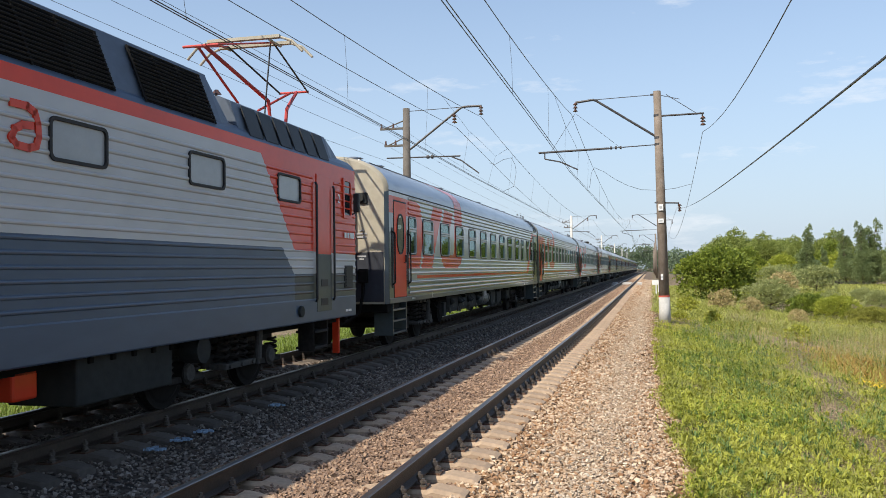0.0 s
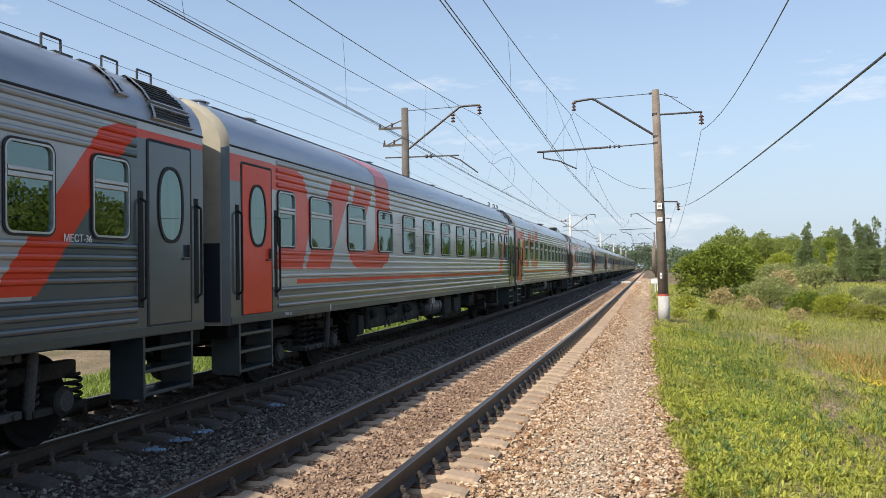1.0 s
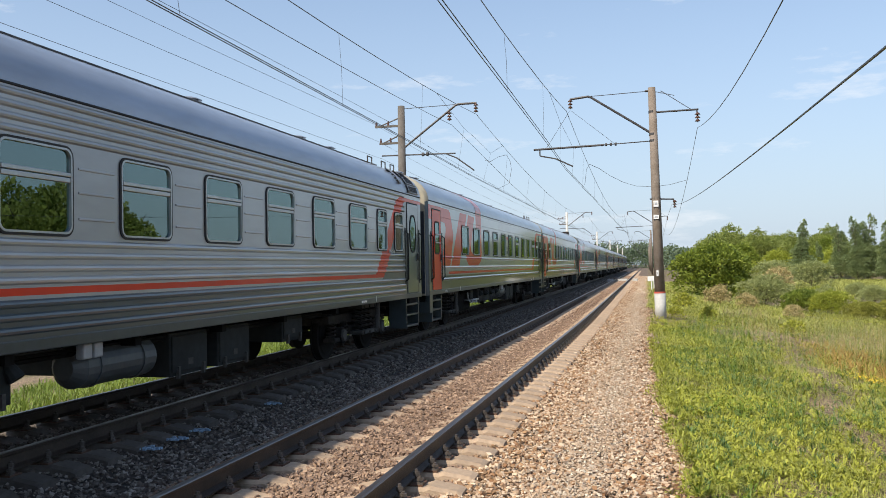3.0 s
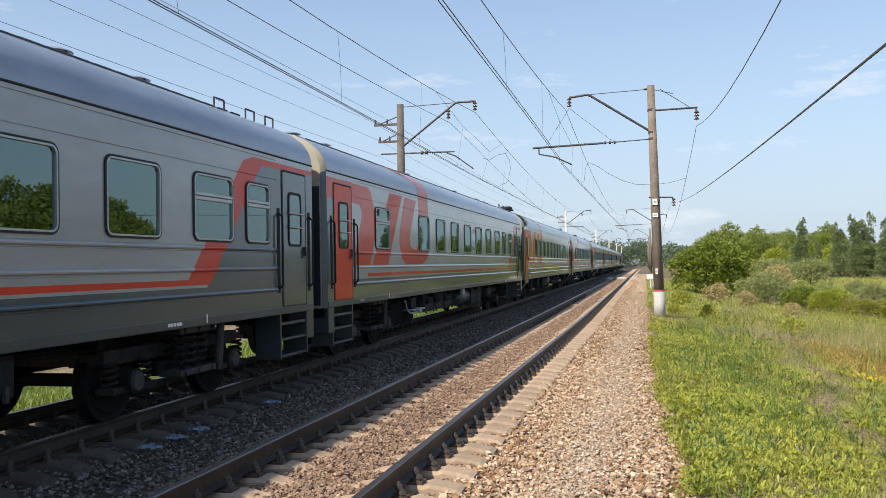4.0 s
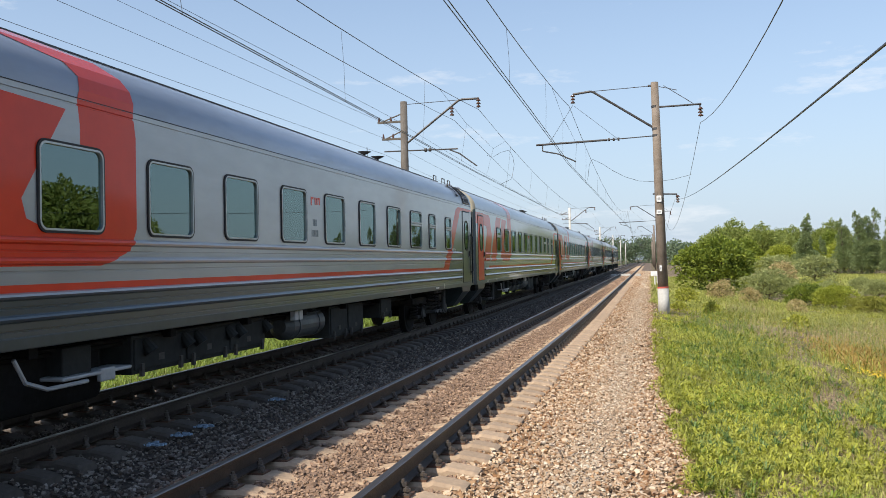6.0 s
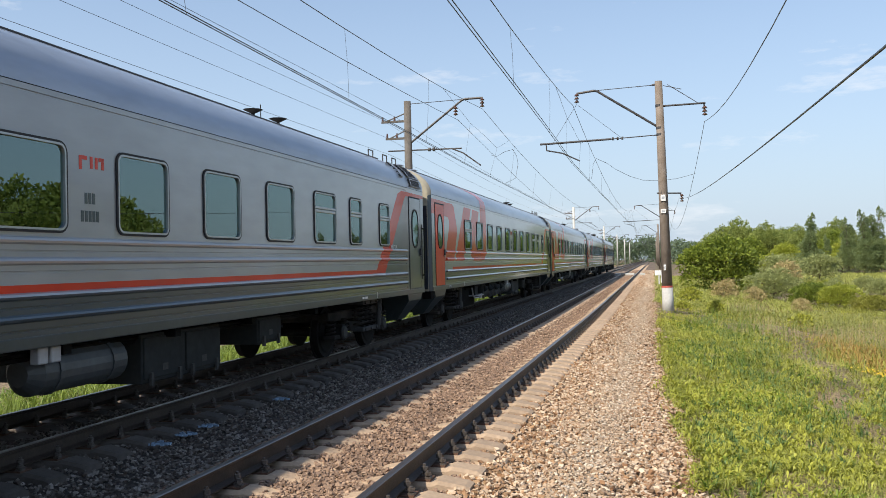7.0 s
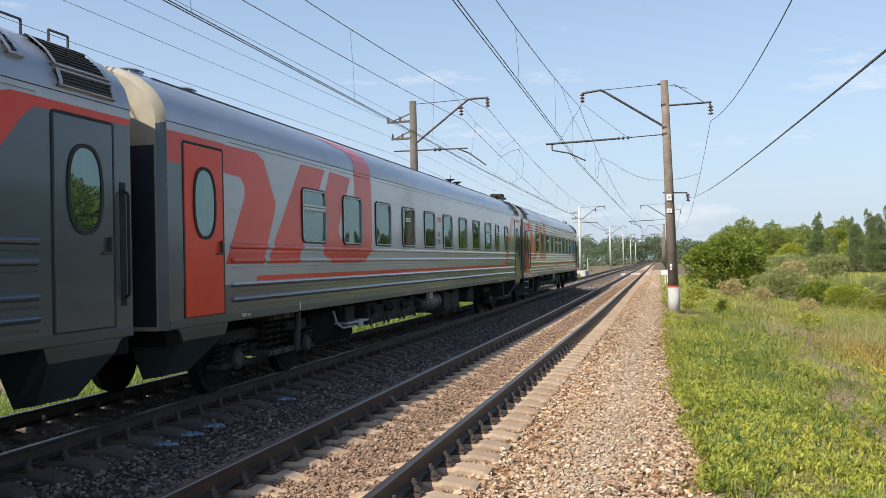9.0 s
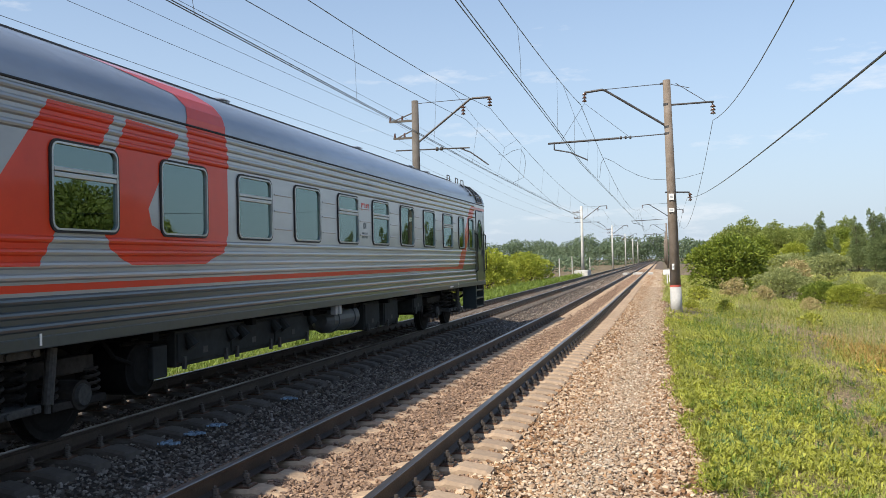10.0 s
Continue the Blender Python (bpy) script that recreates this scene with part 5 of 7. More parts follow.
        part("number_bars", bm, M["dark"], car, "dark carriage number as bars")
        bm = bmesh.new()
        for y0, y1, z0, z1 in [(yn + a, yn + b, z0, z1) for a, b, z0, z1 in ((0.0, 0.04, 2.76, 2.90), (0.04, 0.12, 2.86, 2.90), (0.17, 0.21, 2.78, 2.90), (0.25, 0.29, 2.78, 2.9), (0.31, 0.39, 2.86, 2.9), (0.35, 0.39, 2.78, 2.9))]:
            box(bm, HALF, HALF + 0.004, y0, y1, z0, z1)
        part("emblem_bars", bm, M["red"], car, "small red emblem strokes")
    underfloor(car, "a" if ribbed else "d" if kind == "d" else "b")
    roof_gear(car, kind)
    for yc in (3.42, BODY - 3.42):
        make_bogie(car, yc)
    # place the parts about the carriage's middle
    for ob in car.children:
        ob.matrix_basis = Matrix.Translation((0, -BODY / 2, 0)) @ ob.matrix_basis
    return car


CARS = []          # thing, distance along the line of its middle at the clip's start


def build_cars():
    order = "aacfvw" + "dbbbbb" + "e"
    labels = {"a": "ribbed grey passenger carriage with red emblem and red door",
              "c": "ribbed grey sleeping carriage with red emblem and air intake grille",
              "f": "ribbed grey sleeping carriage with dark boxes on its roof",
              "e": "ribbed grey last carriage of the train with red emblem",
              "b": "smooth-sided grey passenger carriage with red emblem and blue-grey roof",
              "d": "smooth grey carriage with evenly spaced wide windows and red emblem",
              "w": "smooth grey dining carriage with square windows and thin red line",
              "v": "smooth blue-grey sleeping carriage with square windows and thin red line"}
    front = 41.79 - 0.35 - 23.84
    made = {}
    for i, k in enumerate(order):
        if k not in made:
            made[k] = make_car(k, labels[k])
            c = made[k]
        else:
            c = copy_thing(made[k], Matrix())
        CARS.append((c, front + LENGTH[k] / 2))
        front += LENGTH[k] + (1.09 if k == "w" else 0.64 if k == "v" else 0.92 if i == 11 else GAP)


build_cars()


# ---- the locomotive at the head of the train; its own y = 0 is at the rear buffer plate ----
def make_loco():
    loco = empty("electric_locomotive", "grey, slate and red electric locomotive with raised pantograph", "locomotive")
    F = -16.5
    ribs = [1.42 + 0.135 * i for i in range(15)]
    rows = rib_rows(1.30, 3.64, ribs, 0.016, 0.05)
    rows = sorted(set(rows + [(2.83, 0.0), (3.25, 0.0)]))
    off = -F
    P = lambda *pts: [(y + off, z) for y, z in pts]
    end = -0.38
    wins = [(-8.81, -7.99), (-6.32, -5.48), (-3.78, -2.98), (-12.6, -11.7)]
    paint = [(0, P((F, 1.2), (end, 1.2), (end, 3.7), (F, 3.7))),
             (1, P((F, 1.2), (-3.19, 1.2), (-3.19, 1.71), (-3.66, 2.13), (F, 2.13))),
             (3, P((-3.19, 1.2), (end, 1.2), (end, 1.72), (-3.19, 1.72))),
             (2, P((F, 3.48), (-4.35, 3.48), (-3.19, 2.10), (end, 2.06), (end, 3.64), (F, 3.64)))]
    for s in (1, -1):
        holes = [(a + off, b + off, 2.87, 3.23) for a, b in wins] if s > 0 else []
        bm = side_panel(end - F, rows, paint, holes, ((-2.42 + off, -1.5 + off),))
        bmesh.ops.translate(bm, vec=(0, F, 0), verts=bm.verts[:])
        if s < 0:
            bmesh.ops.scale(bm, vec=(-1, 1, 1), verts=bm.verts[:])
            bmesh.ops.reverse_faces(bm, faces=bm.faces[:])
        part("side_wall", bm, [M["loco_light"], M["slate"], M["red"], M["sill"]], loco, "ribbed side in light grey, slate blue and red")
    bm = bmesh.new()
    for s in (1, -1):
        a, b = sorted((s * 1.30, s * 1.56))
        box(bm, a, b, F, end, 0.92, 1.31, 0.02)
    part("sill_skirt", bm, M["slate"], loco, "plain slate-grey lower skirt")
    bm = bmesh.new()
    top = [(1.55, 3.64), (1.50, 3.72), (1.42, 3.80), (1.0, 4.0), (0.3, 4.05)]
    shell(bm, top, F, end)
    part("roof", bm, M["slate"], loco)
    # rear cab face, leaning back above the waist
    bm = bmesh.new()
    prof = [(1.55, 0.92, -0.38), (1.55, 2.05, -0.38), (1.50, 3.0, -0.55), (1.40, 3.75, -0.85)]
    l_ = [bm.verts.new((x, y, z)) for x, z, y in prof]
    m_ = [bm.verts.new((x * 0.7, y + 0.36, z)) for x, z, y in prof]
    n_ = [bm.verts.new((-x * 0.7, y + 0.36, z)) for x, z, y in prof]
    r_ = [bm.verts.new((-x, y, z)) for x, z, y in prof]
    for a, b in ((l_, m_), (m_, n_), (n_, r_)):
        for i in range(3):
            f = bm.faces.new((a[i], b[i], b[i + 1], a[i + 1]))
            f.material_index = 0 if i else 1
    part("cab_face", bm, [M["red"], M["sill"]], loco, "red and grey cab front")
    for a, b in wins:
        bm = bmesh.new()
        ring(bm, rounded(a - 0.035, b + 0.035, 2.835, 3.265, 0.08), rounded(a, b, 2.87, 3.23, 0.055), HALF - 0.03, HALF + 0.022)
        w = part("window", bm, M["rubber"], loco, "small frosted window in a black rubber seal")
        bm = bmesh.new()
        plate(bm, rounded(a, b, 2.87, 3.23, 0.055), HALF - 0.02, HALF - 0.004)
        part("pane", bm, M["frost"], w)
    # cab door and side window
    bm = bmesh.new()
    box(bm, HALF - 0.03, HALF + 0.014, -2.30, -1.64, 1.45, 3.40, 0.01)
    d = part("cab_door", bm, [M["red"], M["sill"]], loco, "red cab door, grey below the waist")
    for p in d.data.polygons:
        p.material_index = 0
    bm = bmesh.new()
    box(bm, HALF - 0.03, HALF + 0.0165, -2.30, -1.64, 1.08, 2.05, 0.005)
    part("door_lower", bm, M["sill"], d)
    bm = bmesh.new()
    for y in (-2.36, -1.57):
        pipe(bm, [(HALF + 0.02, y, 1.25), (HALF + 0.045, y, 1.3), (HALF + 0.045, y, 3.2), (HALF + 0.02, y, 3.25)], 0.02, 6)
    for z in (1.18, 1.50):
        box(bm, HALF + 0.012, HALF + 0.022, -2.12, -1.82, z, z + 0.12)
    part("handrail", bm, M["black"], loco)
    bm = bmesh.new()
    ring(bm, rounded(-1.05, -0.62, 2.72, 3.46, 0.05), rounded(-1.0, -0.67, 2.78, 3.40, 0.04), HALF - 0.02, HALF + 0.03)
    w = part("cab_window", bm, M["red"], loco)
    bm = bmesh.new()
    plate(bm, rounded(-1.0, -0.67, 2.78, 3.40, 0.04), HALF + 0.0, HALF + 0.012)
    part("pane", bm, M["black_glass"], w, "dark cab side glass")
    bm = bmesh.new()
    box(bm, HALF + 0.05, HALF + 0.16, -0.62, -0.52, 2.85, 3.2, 0.02)
    rod(bm, (HALF, -0.6, 2.8), (HALF + 0.1, -0.57, 2.85), 0.015)
    part("mirror", bm, M["black"], loco)
    bm = bmesh.new()
    box(bm, HALF, HALF + 0.02, -0.98, -0.56, 1.45, 1.86, 0.01)
    for i in range(7):
        box(bm, HALF + 0.015, HALF + 0.032, -0.95, -0.59, 1.48 + i * 0.054, 1.51 + i * 0.054)
    part("side_grille", bm, M["black"], loco, "small black louvre")
    # roof monitors with sloping louvred sides
    for y0, y1, z1 in ((-16.0, -5.35, 4.48),):
        bm = bmesh.new()
        a = [(1.50, 3.66), (1.22, z1 - 0.06), (1.1, z1), (0.2, z1 + 0.05)]
        shell(bm, a, y0, y1)
        full = a + [(-x, z) for x, z in reversed(a)]
        for yy, dy in ((y1, 0.35),):
            bot = [bm.verts.new((x, y1, z)) for x, z in full]
            c = [bm.verts.new((x * 0.98, y1 + dy * (4.5 - z) / 0.85, z)) for x, z in full]
            for i in range(len(full) - 1):
                bm.faces.new((bot[i], bot[i + 1], c[i + 1], c[i]))
            bm.faces.new(c)
        part("roof_monitor", bm, M["monitor"], loco, "slate-blue raised roof housing")
    for y0, y1 in ((-7.20, -5.62), (-9.65, -7.78), (-12.0, -10.1)):
        bm = bmesh.new()
        A, B = Vector((1.50, 3.70)), Vector((1.24, 4.36))
        nrm = Vector((0.93, 0.37))
        p, q = A + nrm * 0.012, B + nrm * 0.012
        bm.faces.new([bm.verts.new(c) for c in ((p.x, y0, p.y), (p.x, y1, p.y), (q.x, y1, q.y), (q.x, y0, q.y))])
        g = part("monitor_grille", bm, M["under"], loco, "large dark louvred cooling grille")
        bm = bmesh.new()
        for i in range(13):
            c = A.lerp(B, (i + 0.5) / 13) + nrm * 0.04
            rod(bm, (c.x, y0, c.y), (c.x, y1, c.y), 0.011, seg=5)
        for f in (0.0, 0.33, 0.66, 1.0):
            y = y0 + (y1 - y0) * f
            rod(bm, (A.x + 0.03, y, A.y), (B.x + 0.03, y, B.y), 0.014, seg=5)
        part("louvre_bar", bm, M["bar"], g)
    bm = bmesh.new()
    a = [(1.50, 3.62), (1.32, 4.16), (1.15, 4.24), (0.2, 4.28)]
    shell(bm, a, -4.85, -1.35)
    full = a + [(-x, z) for x, z in reversed(a)]
    v0 = [bm.verts.new((x, -1.35, z)) for x, z in full]
    v1 = [bm.verts.new((x * 0.97, -1.0 + (4.24 - z) * 0.5, 3.62 + (z - 3.62) * 0.8)) for x, z in full]
    for i in range(len(full) - 1):
        bm.faces.new((v0[i], v0[i + 1], v1[i + 1], v1[i]))
    bm.faces.new(v1)
    v2 = [bm.verts.new((x, -4.85, z)) for x, z in full]
    bm.faces.new(v2[::-1])
    part("cab_monitor", bm, M["monitor"], loco, "slate housing over the cab with dark panels")
    for i in range(6):
        y0 = -4.62 + i * 0.52
        bm = bmesh.new()
        A, B = Vector((1.50, 3.69)), Vector((1.345, 4.13))
        for t in (0.0,):
            v = [(A.x + 0.012, y0, A.y), (A.x + 0.012, y0 + 0.42, A.y), (B.x + 0.012, y0 + 0.42, B.y), (B.x + 0.012, y0, B.y)]
            o = [(x + 0.015, y, z + 0.005) for x, y, z in v]
            a_, b_ = [bm.verts.new(c) for c in v], [bm.verts.new(c) for c in o]
            bm.faces.new(b_)
            for k in range(4):
                bm.faces.new((a_[k], a_[(k + 1) % 4], b_[(k + 1) % 4], b_[k]))
        part("resistor_panel", bm, M["black"], loco)
    # pantograph: red lower arms to the elbows, thin upper arms, collector head
    bm = bmesh.new()
    box(bm, -0.6, 0.6, -2.2, -0.5, 4.27, 4.36, 0.02)
    pn = part("pantograph", bm, M["panto_red"], loco, "red pantograph with black upper arms")
    for y0, y1, z1, x0 in ((-1.35, -3.30, 5.42, 0.30), (-0.75, 0.36, 5.38, 0.30)):
        bm = bmesh.new()
        pipe(bm, [(x0, y0, 4.36), (x0, y0 - 0.1 if y1 < y0 else y0 + 0.1, 4.85), (0.06, y1, z1)], 0.034, 8)
        pipe(bm, [(-x0, y0, 4.36), (-x0, y0 - 0.1 if y1 < y0 else y0 + 0.1, 4.85), (-0.06, y1, z1)], 0.024, 8)
        rod(bm, (-0.32, y1, z1), (0.32, y1, z1), 0.024)
        part("lower_arm", bm, M["panto_red"], pn)
    for y1, z1, m, r in ((-3.30, 5.42, "panto_red", 0.015), (0.36, 5.38, "black", 0.018)):
        bm = bmesh.new()
        for x in (0.3, -0.3):
            rod(bm, (x, y1, z1), (x * 1.5, -1.55, 5.88), r)
        part("upper_arm", bm, M[m], pn)
    bm = bmesh.new()
    rod(bm, (0.35, -1.75, 4.36), (0.42, -1.6, 5.86), 0.014)
    part("lift_rod", bm, M["black"], pn)
    bm = bmesh.new()
    for y in (-1.8, -1.35):
        pipe(bm, [(-1.12, y, 5.62), (-0.92, y, 5.82), (-0.66, y, 5.915), (0.66, y, 5.915), (0.92, y, 5.82), (1.12, y, 5.62)], 0.024, 8)
        box(bm, -0.7, 0.7, y - 0.05, y + 0.05, 5.885, 5.94)
    for x in (-0.5, 0.5):
        rod(bm, (x, -1.8, 5.86), (x, -1.35, 5.86), 0.025)
    part("collector_head", bm, M["beige"], pn, "worn pale collector head")
    bm = bmesh.new()
    insulator(bm, 0.6, -3.9, 4.55, 0.3, 0.08)
    insulator(bm, -0.6, -3.9, 4.55, 0.3, 0.08)
    part("insulator", bm, M["insul"], loco)
    # running gear
    for yc in (-4.6, -12.6):
        make_bogie(loco, yc)
    bm = bmesh.new()
    box(bm, 0.6, 1.42, -8.27, -6.51, 0.42, 0.93, 0.02)
    k = part("transformer_case", bm, M["box"], loco, "grey underfloor case with bolted cover")
    bm = bmesh.new()
    for i in range(5):
        box(bm, 1.41, 1.45, -8.1 + i * 0.38, -8.03 + i * 0.38, 0.84, 0.93, 0.006)
    part("cover_bolt", bm, M["under"], k)
    bm = bmesh.new()
    rod(bm, (1.25, -5.9, 0.78), (1.5, -5.9, 0.78), 0.17, seg=18)
    rod(bm, (1.48, -3.0, 1.12), (1.60, -3.0, 1.12), 0.09, seg=14)
    part("sand_pipe_cap", bm, M["box"], loco)
    bm = bmesh.new()
    box(bm, 0.9, 1.2, -8.9, -8.55, 0.55, 0.85, 0.03)
    part("red_valve", bm, M["red"], loco, "red underfloor valve body")
    bm = bmesh.new()
    for z in (0.45, 0.72):
        box(bm, 1.15, 1.5, -2.25, -1.65, z, z + 0.04)
    for y in (-2.27, -1.66):
        box(bm, 1.2, 1.48, y, y + 0.03, 0.42, 0.95)
    part("cab_step", bm, M["bogie"], loco)
    bm = bmesh.new()
    box(bm, 1.12, 1.25, -0.50, -0.44, 0.22, 0.92, 0.01)
    part("rail_guard", bm, M["red"], loco, "red rail guard bracket")
    bm = bmesh.new()
    box(bm, -1.2, 1.2, -16.3, -0.5, 0.80, 1.0)
    rod(bm, (0, -0.4, 1.02), (0, 0.3, 1.02), 0.13)
    for s in (-1, 1):
        rod(bm, (s * 0.95, -0.38, 1.05), (s * 0.95, 0.02, 1.05), 0.09)
        rod(bm, (s * 0.95, 0.02, 1.05), (s * 0.95, 0.06, 1.05), 0.22, seg=20)
    part("underframe", bm, M["under"], loco)
    # writing and emblem
    letters("cab_numeral", loco, "2", -1.32, 2.98, 0.16, M["white"], HALF + 0.02)
    bm = bmesh.new()
    path = [(-9.34, 3.29), (-9.14, 3.29), (-9.04, 3.25), (-9.0, 3.15), (-8.99, 3.03), (-9.02, 2.94), (-9.12, 2.91), (-9.28, 2.92), (-9.34, 2.98), (-9.30, 3.06), (-9.2, 3.11), (-9.08, 3.12)]
    for (ya, za), (yb, zb) in zip(path, path[1:]):
        d = Vector((yb - ya, zb - za)).normalized() * 0.02
        n = Vector((-d.y, d.x)) * 1.8
        plate(bm, [(ya - d.x + n.x, za - d.y + n.y), (ya - d.x - n.x, za - d.y - n.y), (yb + d.x - n.x, zb + d.y - n.y), (yb + d.x + n.x, zb + d.y + n.y)], HALF, HALF + 0.02)
    bmesh.ops.recalc_face_normals(bm, faces=bm.faces[:])
    part("side_emblem", bm, M["red"], loco, "red emblem strokes")
    bars("type_bars", loco, -1.0, 2.36, (0.1, 0.1, 0.2), 0.1, HALF + 0.02)
    bars("skirt_marking", loco, -0.95, 1.02, (0.12, 0.16), 0.04, HALF + 0.012)
    return loco


M.update(
    loco_light=mat("light_grey_locomotive_paint", (0.44, 0.45, 0.46), 0.36, 0.1, 0.08, 2.0, 0.05, 30, stretch=(1, 0.3, 1)),
    monitor=mat("slate_monitor_paint", (0.085, 0.108, 0.145), 0.45, 0.1, 0.14, 3.0, 0.08, 30),
    frost=mat("frosted_grey_glass", (0.30, 0.32, 0.33), 0.18, 0.0, 0.06, 4.0),
    black_glass=mat("dark_cab_glass", (0.02, 0.022, 0.025), 0.05, 0.0, 0.1, 4.0),
    bar=mat("steel_louvre_bar", (0.016, 0.015, 0.014), 0.7, 0.0, 0.2, 8.0, spec=0.15),
)
LOCO = make_loco()
CARS.append((LOCO, 15.92))


# ---- ballast stones ----
ICO_V = np.array([(0, 0, 1), *[(0.894 * math.cos(a * 1.2566), 0.894 * math.sin(a * 1.2566), 0.447) for a in range(5)], *[(0.894 * math.cos(a * 1.2566 + 0.6283), 0.894 * math.sin(a * 1.2566 + 0.6283), -0.447) for a in range(5)], (0, 0, -1)])
ICO_F = np.array([(0, i + 1, (i + 1) % 5 + 1) for i in range(5)] + [(i + 1, i + 6, (i + 1) % 5 + 1) for i in range(5)] + [((i + 1) % 5 + 1, i + 6, (i + 1) % 5 + 6) for i in range(5)] + [(11, (i + 1) % 5 + 6, i + 6) for i in range(5)])
OCT_V = np.array([(1, 0, 0), (0, 1, 0), (-1, 0, 0), (0, -1, 0), (0, 0, 1), (0, 0, -1)], float)
OCT_F = np.array([(0, 1, 4), (1, 2, 4), (2, 3, 4), (3, 0, 4), (1, 0, 5), (2, 1, 5), (3, 2, 5), (0, 3, 5)])

CUB_V = np.array([(x, y, z) for z in (-0.6, 0.6) for y in (-0.6, 0.6) for x in (-0.6, 0.6)])
CUB_F = np.array([(0, 2, 3), (0, 3, 1), (4, 5, 7), (4, 7, 6), (0, 1, 5), (0, 5, 4), (2, 6, 7), (2, 7, 3), (0, 4, 6), (0, 6, 2), (1, 3, 7), (1, 7, 5)])


def turns(n):
    q = RNG.normal(size=(n, 4))
    q /= np.linalg.norm(q, axis=1)[:, None]
    w, x, y, z = q.T
    return np.stack([1 - 2 * (y * y + z * z), 2 * (x * y - w * z), 2 * (x * z + w * y), 2 * (x * y + w * z), 1 - 2 * (x * x + z * z), 2 * (y * z - w * x), 2 * (x * z - w * y), 2 * (y * z + w * x), 1 - 2 * (x * x + y * y)], 1).reshape(n, 3, 3)


def scatter_solids(name, pts, size, bv, bf, material, label, category):
    n = len(pts)
    sh = RNG.uniform(0.5, 1.4, (n, 1, 3)) * (size[:, None, None])
    v = bv[None] * RNG.uniform(0.55, 1.25, (n, len(bv), 1)) * sh
    v = np.einsum("nij,nkj->nki", turns(n), v)
    v[:, :, 2] *= 0.75
    v += pts[:, None, :]
    f = bf[None] + (np.arange(n) * len(bv))[:, None, None]
    ob = part_mesh(name, mesh_np(name, v.reshape(-1, 3), f.reshape(-1, 3)), material)
    return tagged(ob, label, category, kind="stuff")


def ballast_points(n, y0, y1, power, x0, x1):
    """Places on the ballast between x0 and x1, clear of the rails and of most of the sleepers."""
    y = y0 + (y1 - y0) * RNG.random(n) ** power
    x = RNG.uniform(x0, x1, n)
    keep = x < grass_edge(y) - bend(y) * 0.9 + RNG.normal(0.05, 0.13, n)
    for axis, shift in ((NEAR, 0.0), (FAR, 0.2)):
        ph = np.abs((y - 8.161 - shift + 0.2715) % 0.543 - 0.2715)
        dx = np.abs(x - axis)
        chance = RNG.random(n)
        keep &= ~((dx < 1.12) & (dx > 0.52) & (ph < 0.14) & (chance < 0.97))
        keep &= ~((dx >= 1.12) & (dx < 1.37) & (ph < 0.135) & (chance < (0.965 if shift == 0 else 0.5)))
        keep &= ~((dx <= 0.52) & (ph < 0.10) & (chance < 0.12 + 0.70 * (dx / 0.52) ** 4))
        keep &= ~(np.abs(dx - GAUGE) < 0.10)
    x, y = x[keep], y[keep]
    X = x + bend(y)
    heap = 0.022 * (np.minimum(np.abs(x - NEAR), np.abs(x - FAR)) < 0.5)
    return np.stack([X, y, ground_z(X, y) + heap + RNG.normal(0.010, 0.012, len(X))], 1)


def build_stones():
    bands = ((5.5, 16, 1.0, 1.0, CUB_V, CUB_F, "beside"), (16, 62, 1.5, 1.2, OCT_V, OCT_F, "further along"), (62, 150, 1.2, 3.0, OCT_V, OCT_F, "far along"))
    for y0, y1, pw, size, bv, bf, where in bands:
        far = {1.0: 1.0, 1.2: 0.95, 3.0: 0.33}[size]
        for x0, x1, count, lo, hi, m, lb in (
                (-9.9, -4.5, 34000, 0.016, 0.036, "shaded_brown", "brown ballast darkened for the train's shade "),
                (-4.55, -1.85, 40000, 0.015, 0.034, "brown", "rust-brown ballast between the rails "),
                (-1.9, 0.5, 26000, 0.018, 0.040, "stone", "loose crushed tan and brown granite ballast "),
                (-1.5, 0.1, 40000, 0.013, 0.028, "dusty", "pale trodden granite ballast ")):
            q = ballast_points(int(count * far), y0, y1, pw, x0, x1)
            # a trodden path of pale stones, thinning out to both sides
            off = np.abs(q[:, 0] - (-0.74 - 0.09 * np.sin(q[:, 1] * 0.35) + bend(q[:, 1])))
            if m == "dusty":
                q = q[off < np.abs(RNG.normal(0, 0.34, len(q)))]
                q[:, 2] += 0.014
            if m == "stone":
                q = q[off > np.abs(RNG.normal(0, 0.22, len(q)))]
            scatter_solids("ballast_stones", q, (lo + (hi - lo) * RNG.random(len(q)) ** 1.6) * size, bv, bf, M[m], lb + where + " the line", "ballast")


build_stones()


# ---- plants ----
def leaf_quads(pts, d, side, ln, wd, droop):
    """Bent leaves of two quads each: from pts along d, as wide as wd, tip dropped by droop."""
    n = len(pts)
    mid = pts + d * (ln * 0.55)[:, None]
    tip = pts + d * ln[:, None]
    tip[:, 2] -= droop
    s = side * (wd / 2)[:, None]
    v = np.stack([pts - s * 0.35, pts + s * 0.35, mid - s, mid + s, tip - s * 0.15, tip + s * 0.15], 1).reshape(-1, 3)
    b = (np.arange(n) * 6)[:, None]
    f = np.concatenate([b + [0, 1, 3, 2], b + [2, 3, 5, 4]], 0)
    return v, f


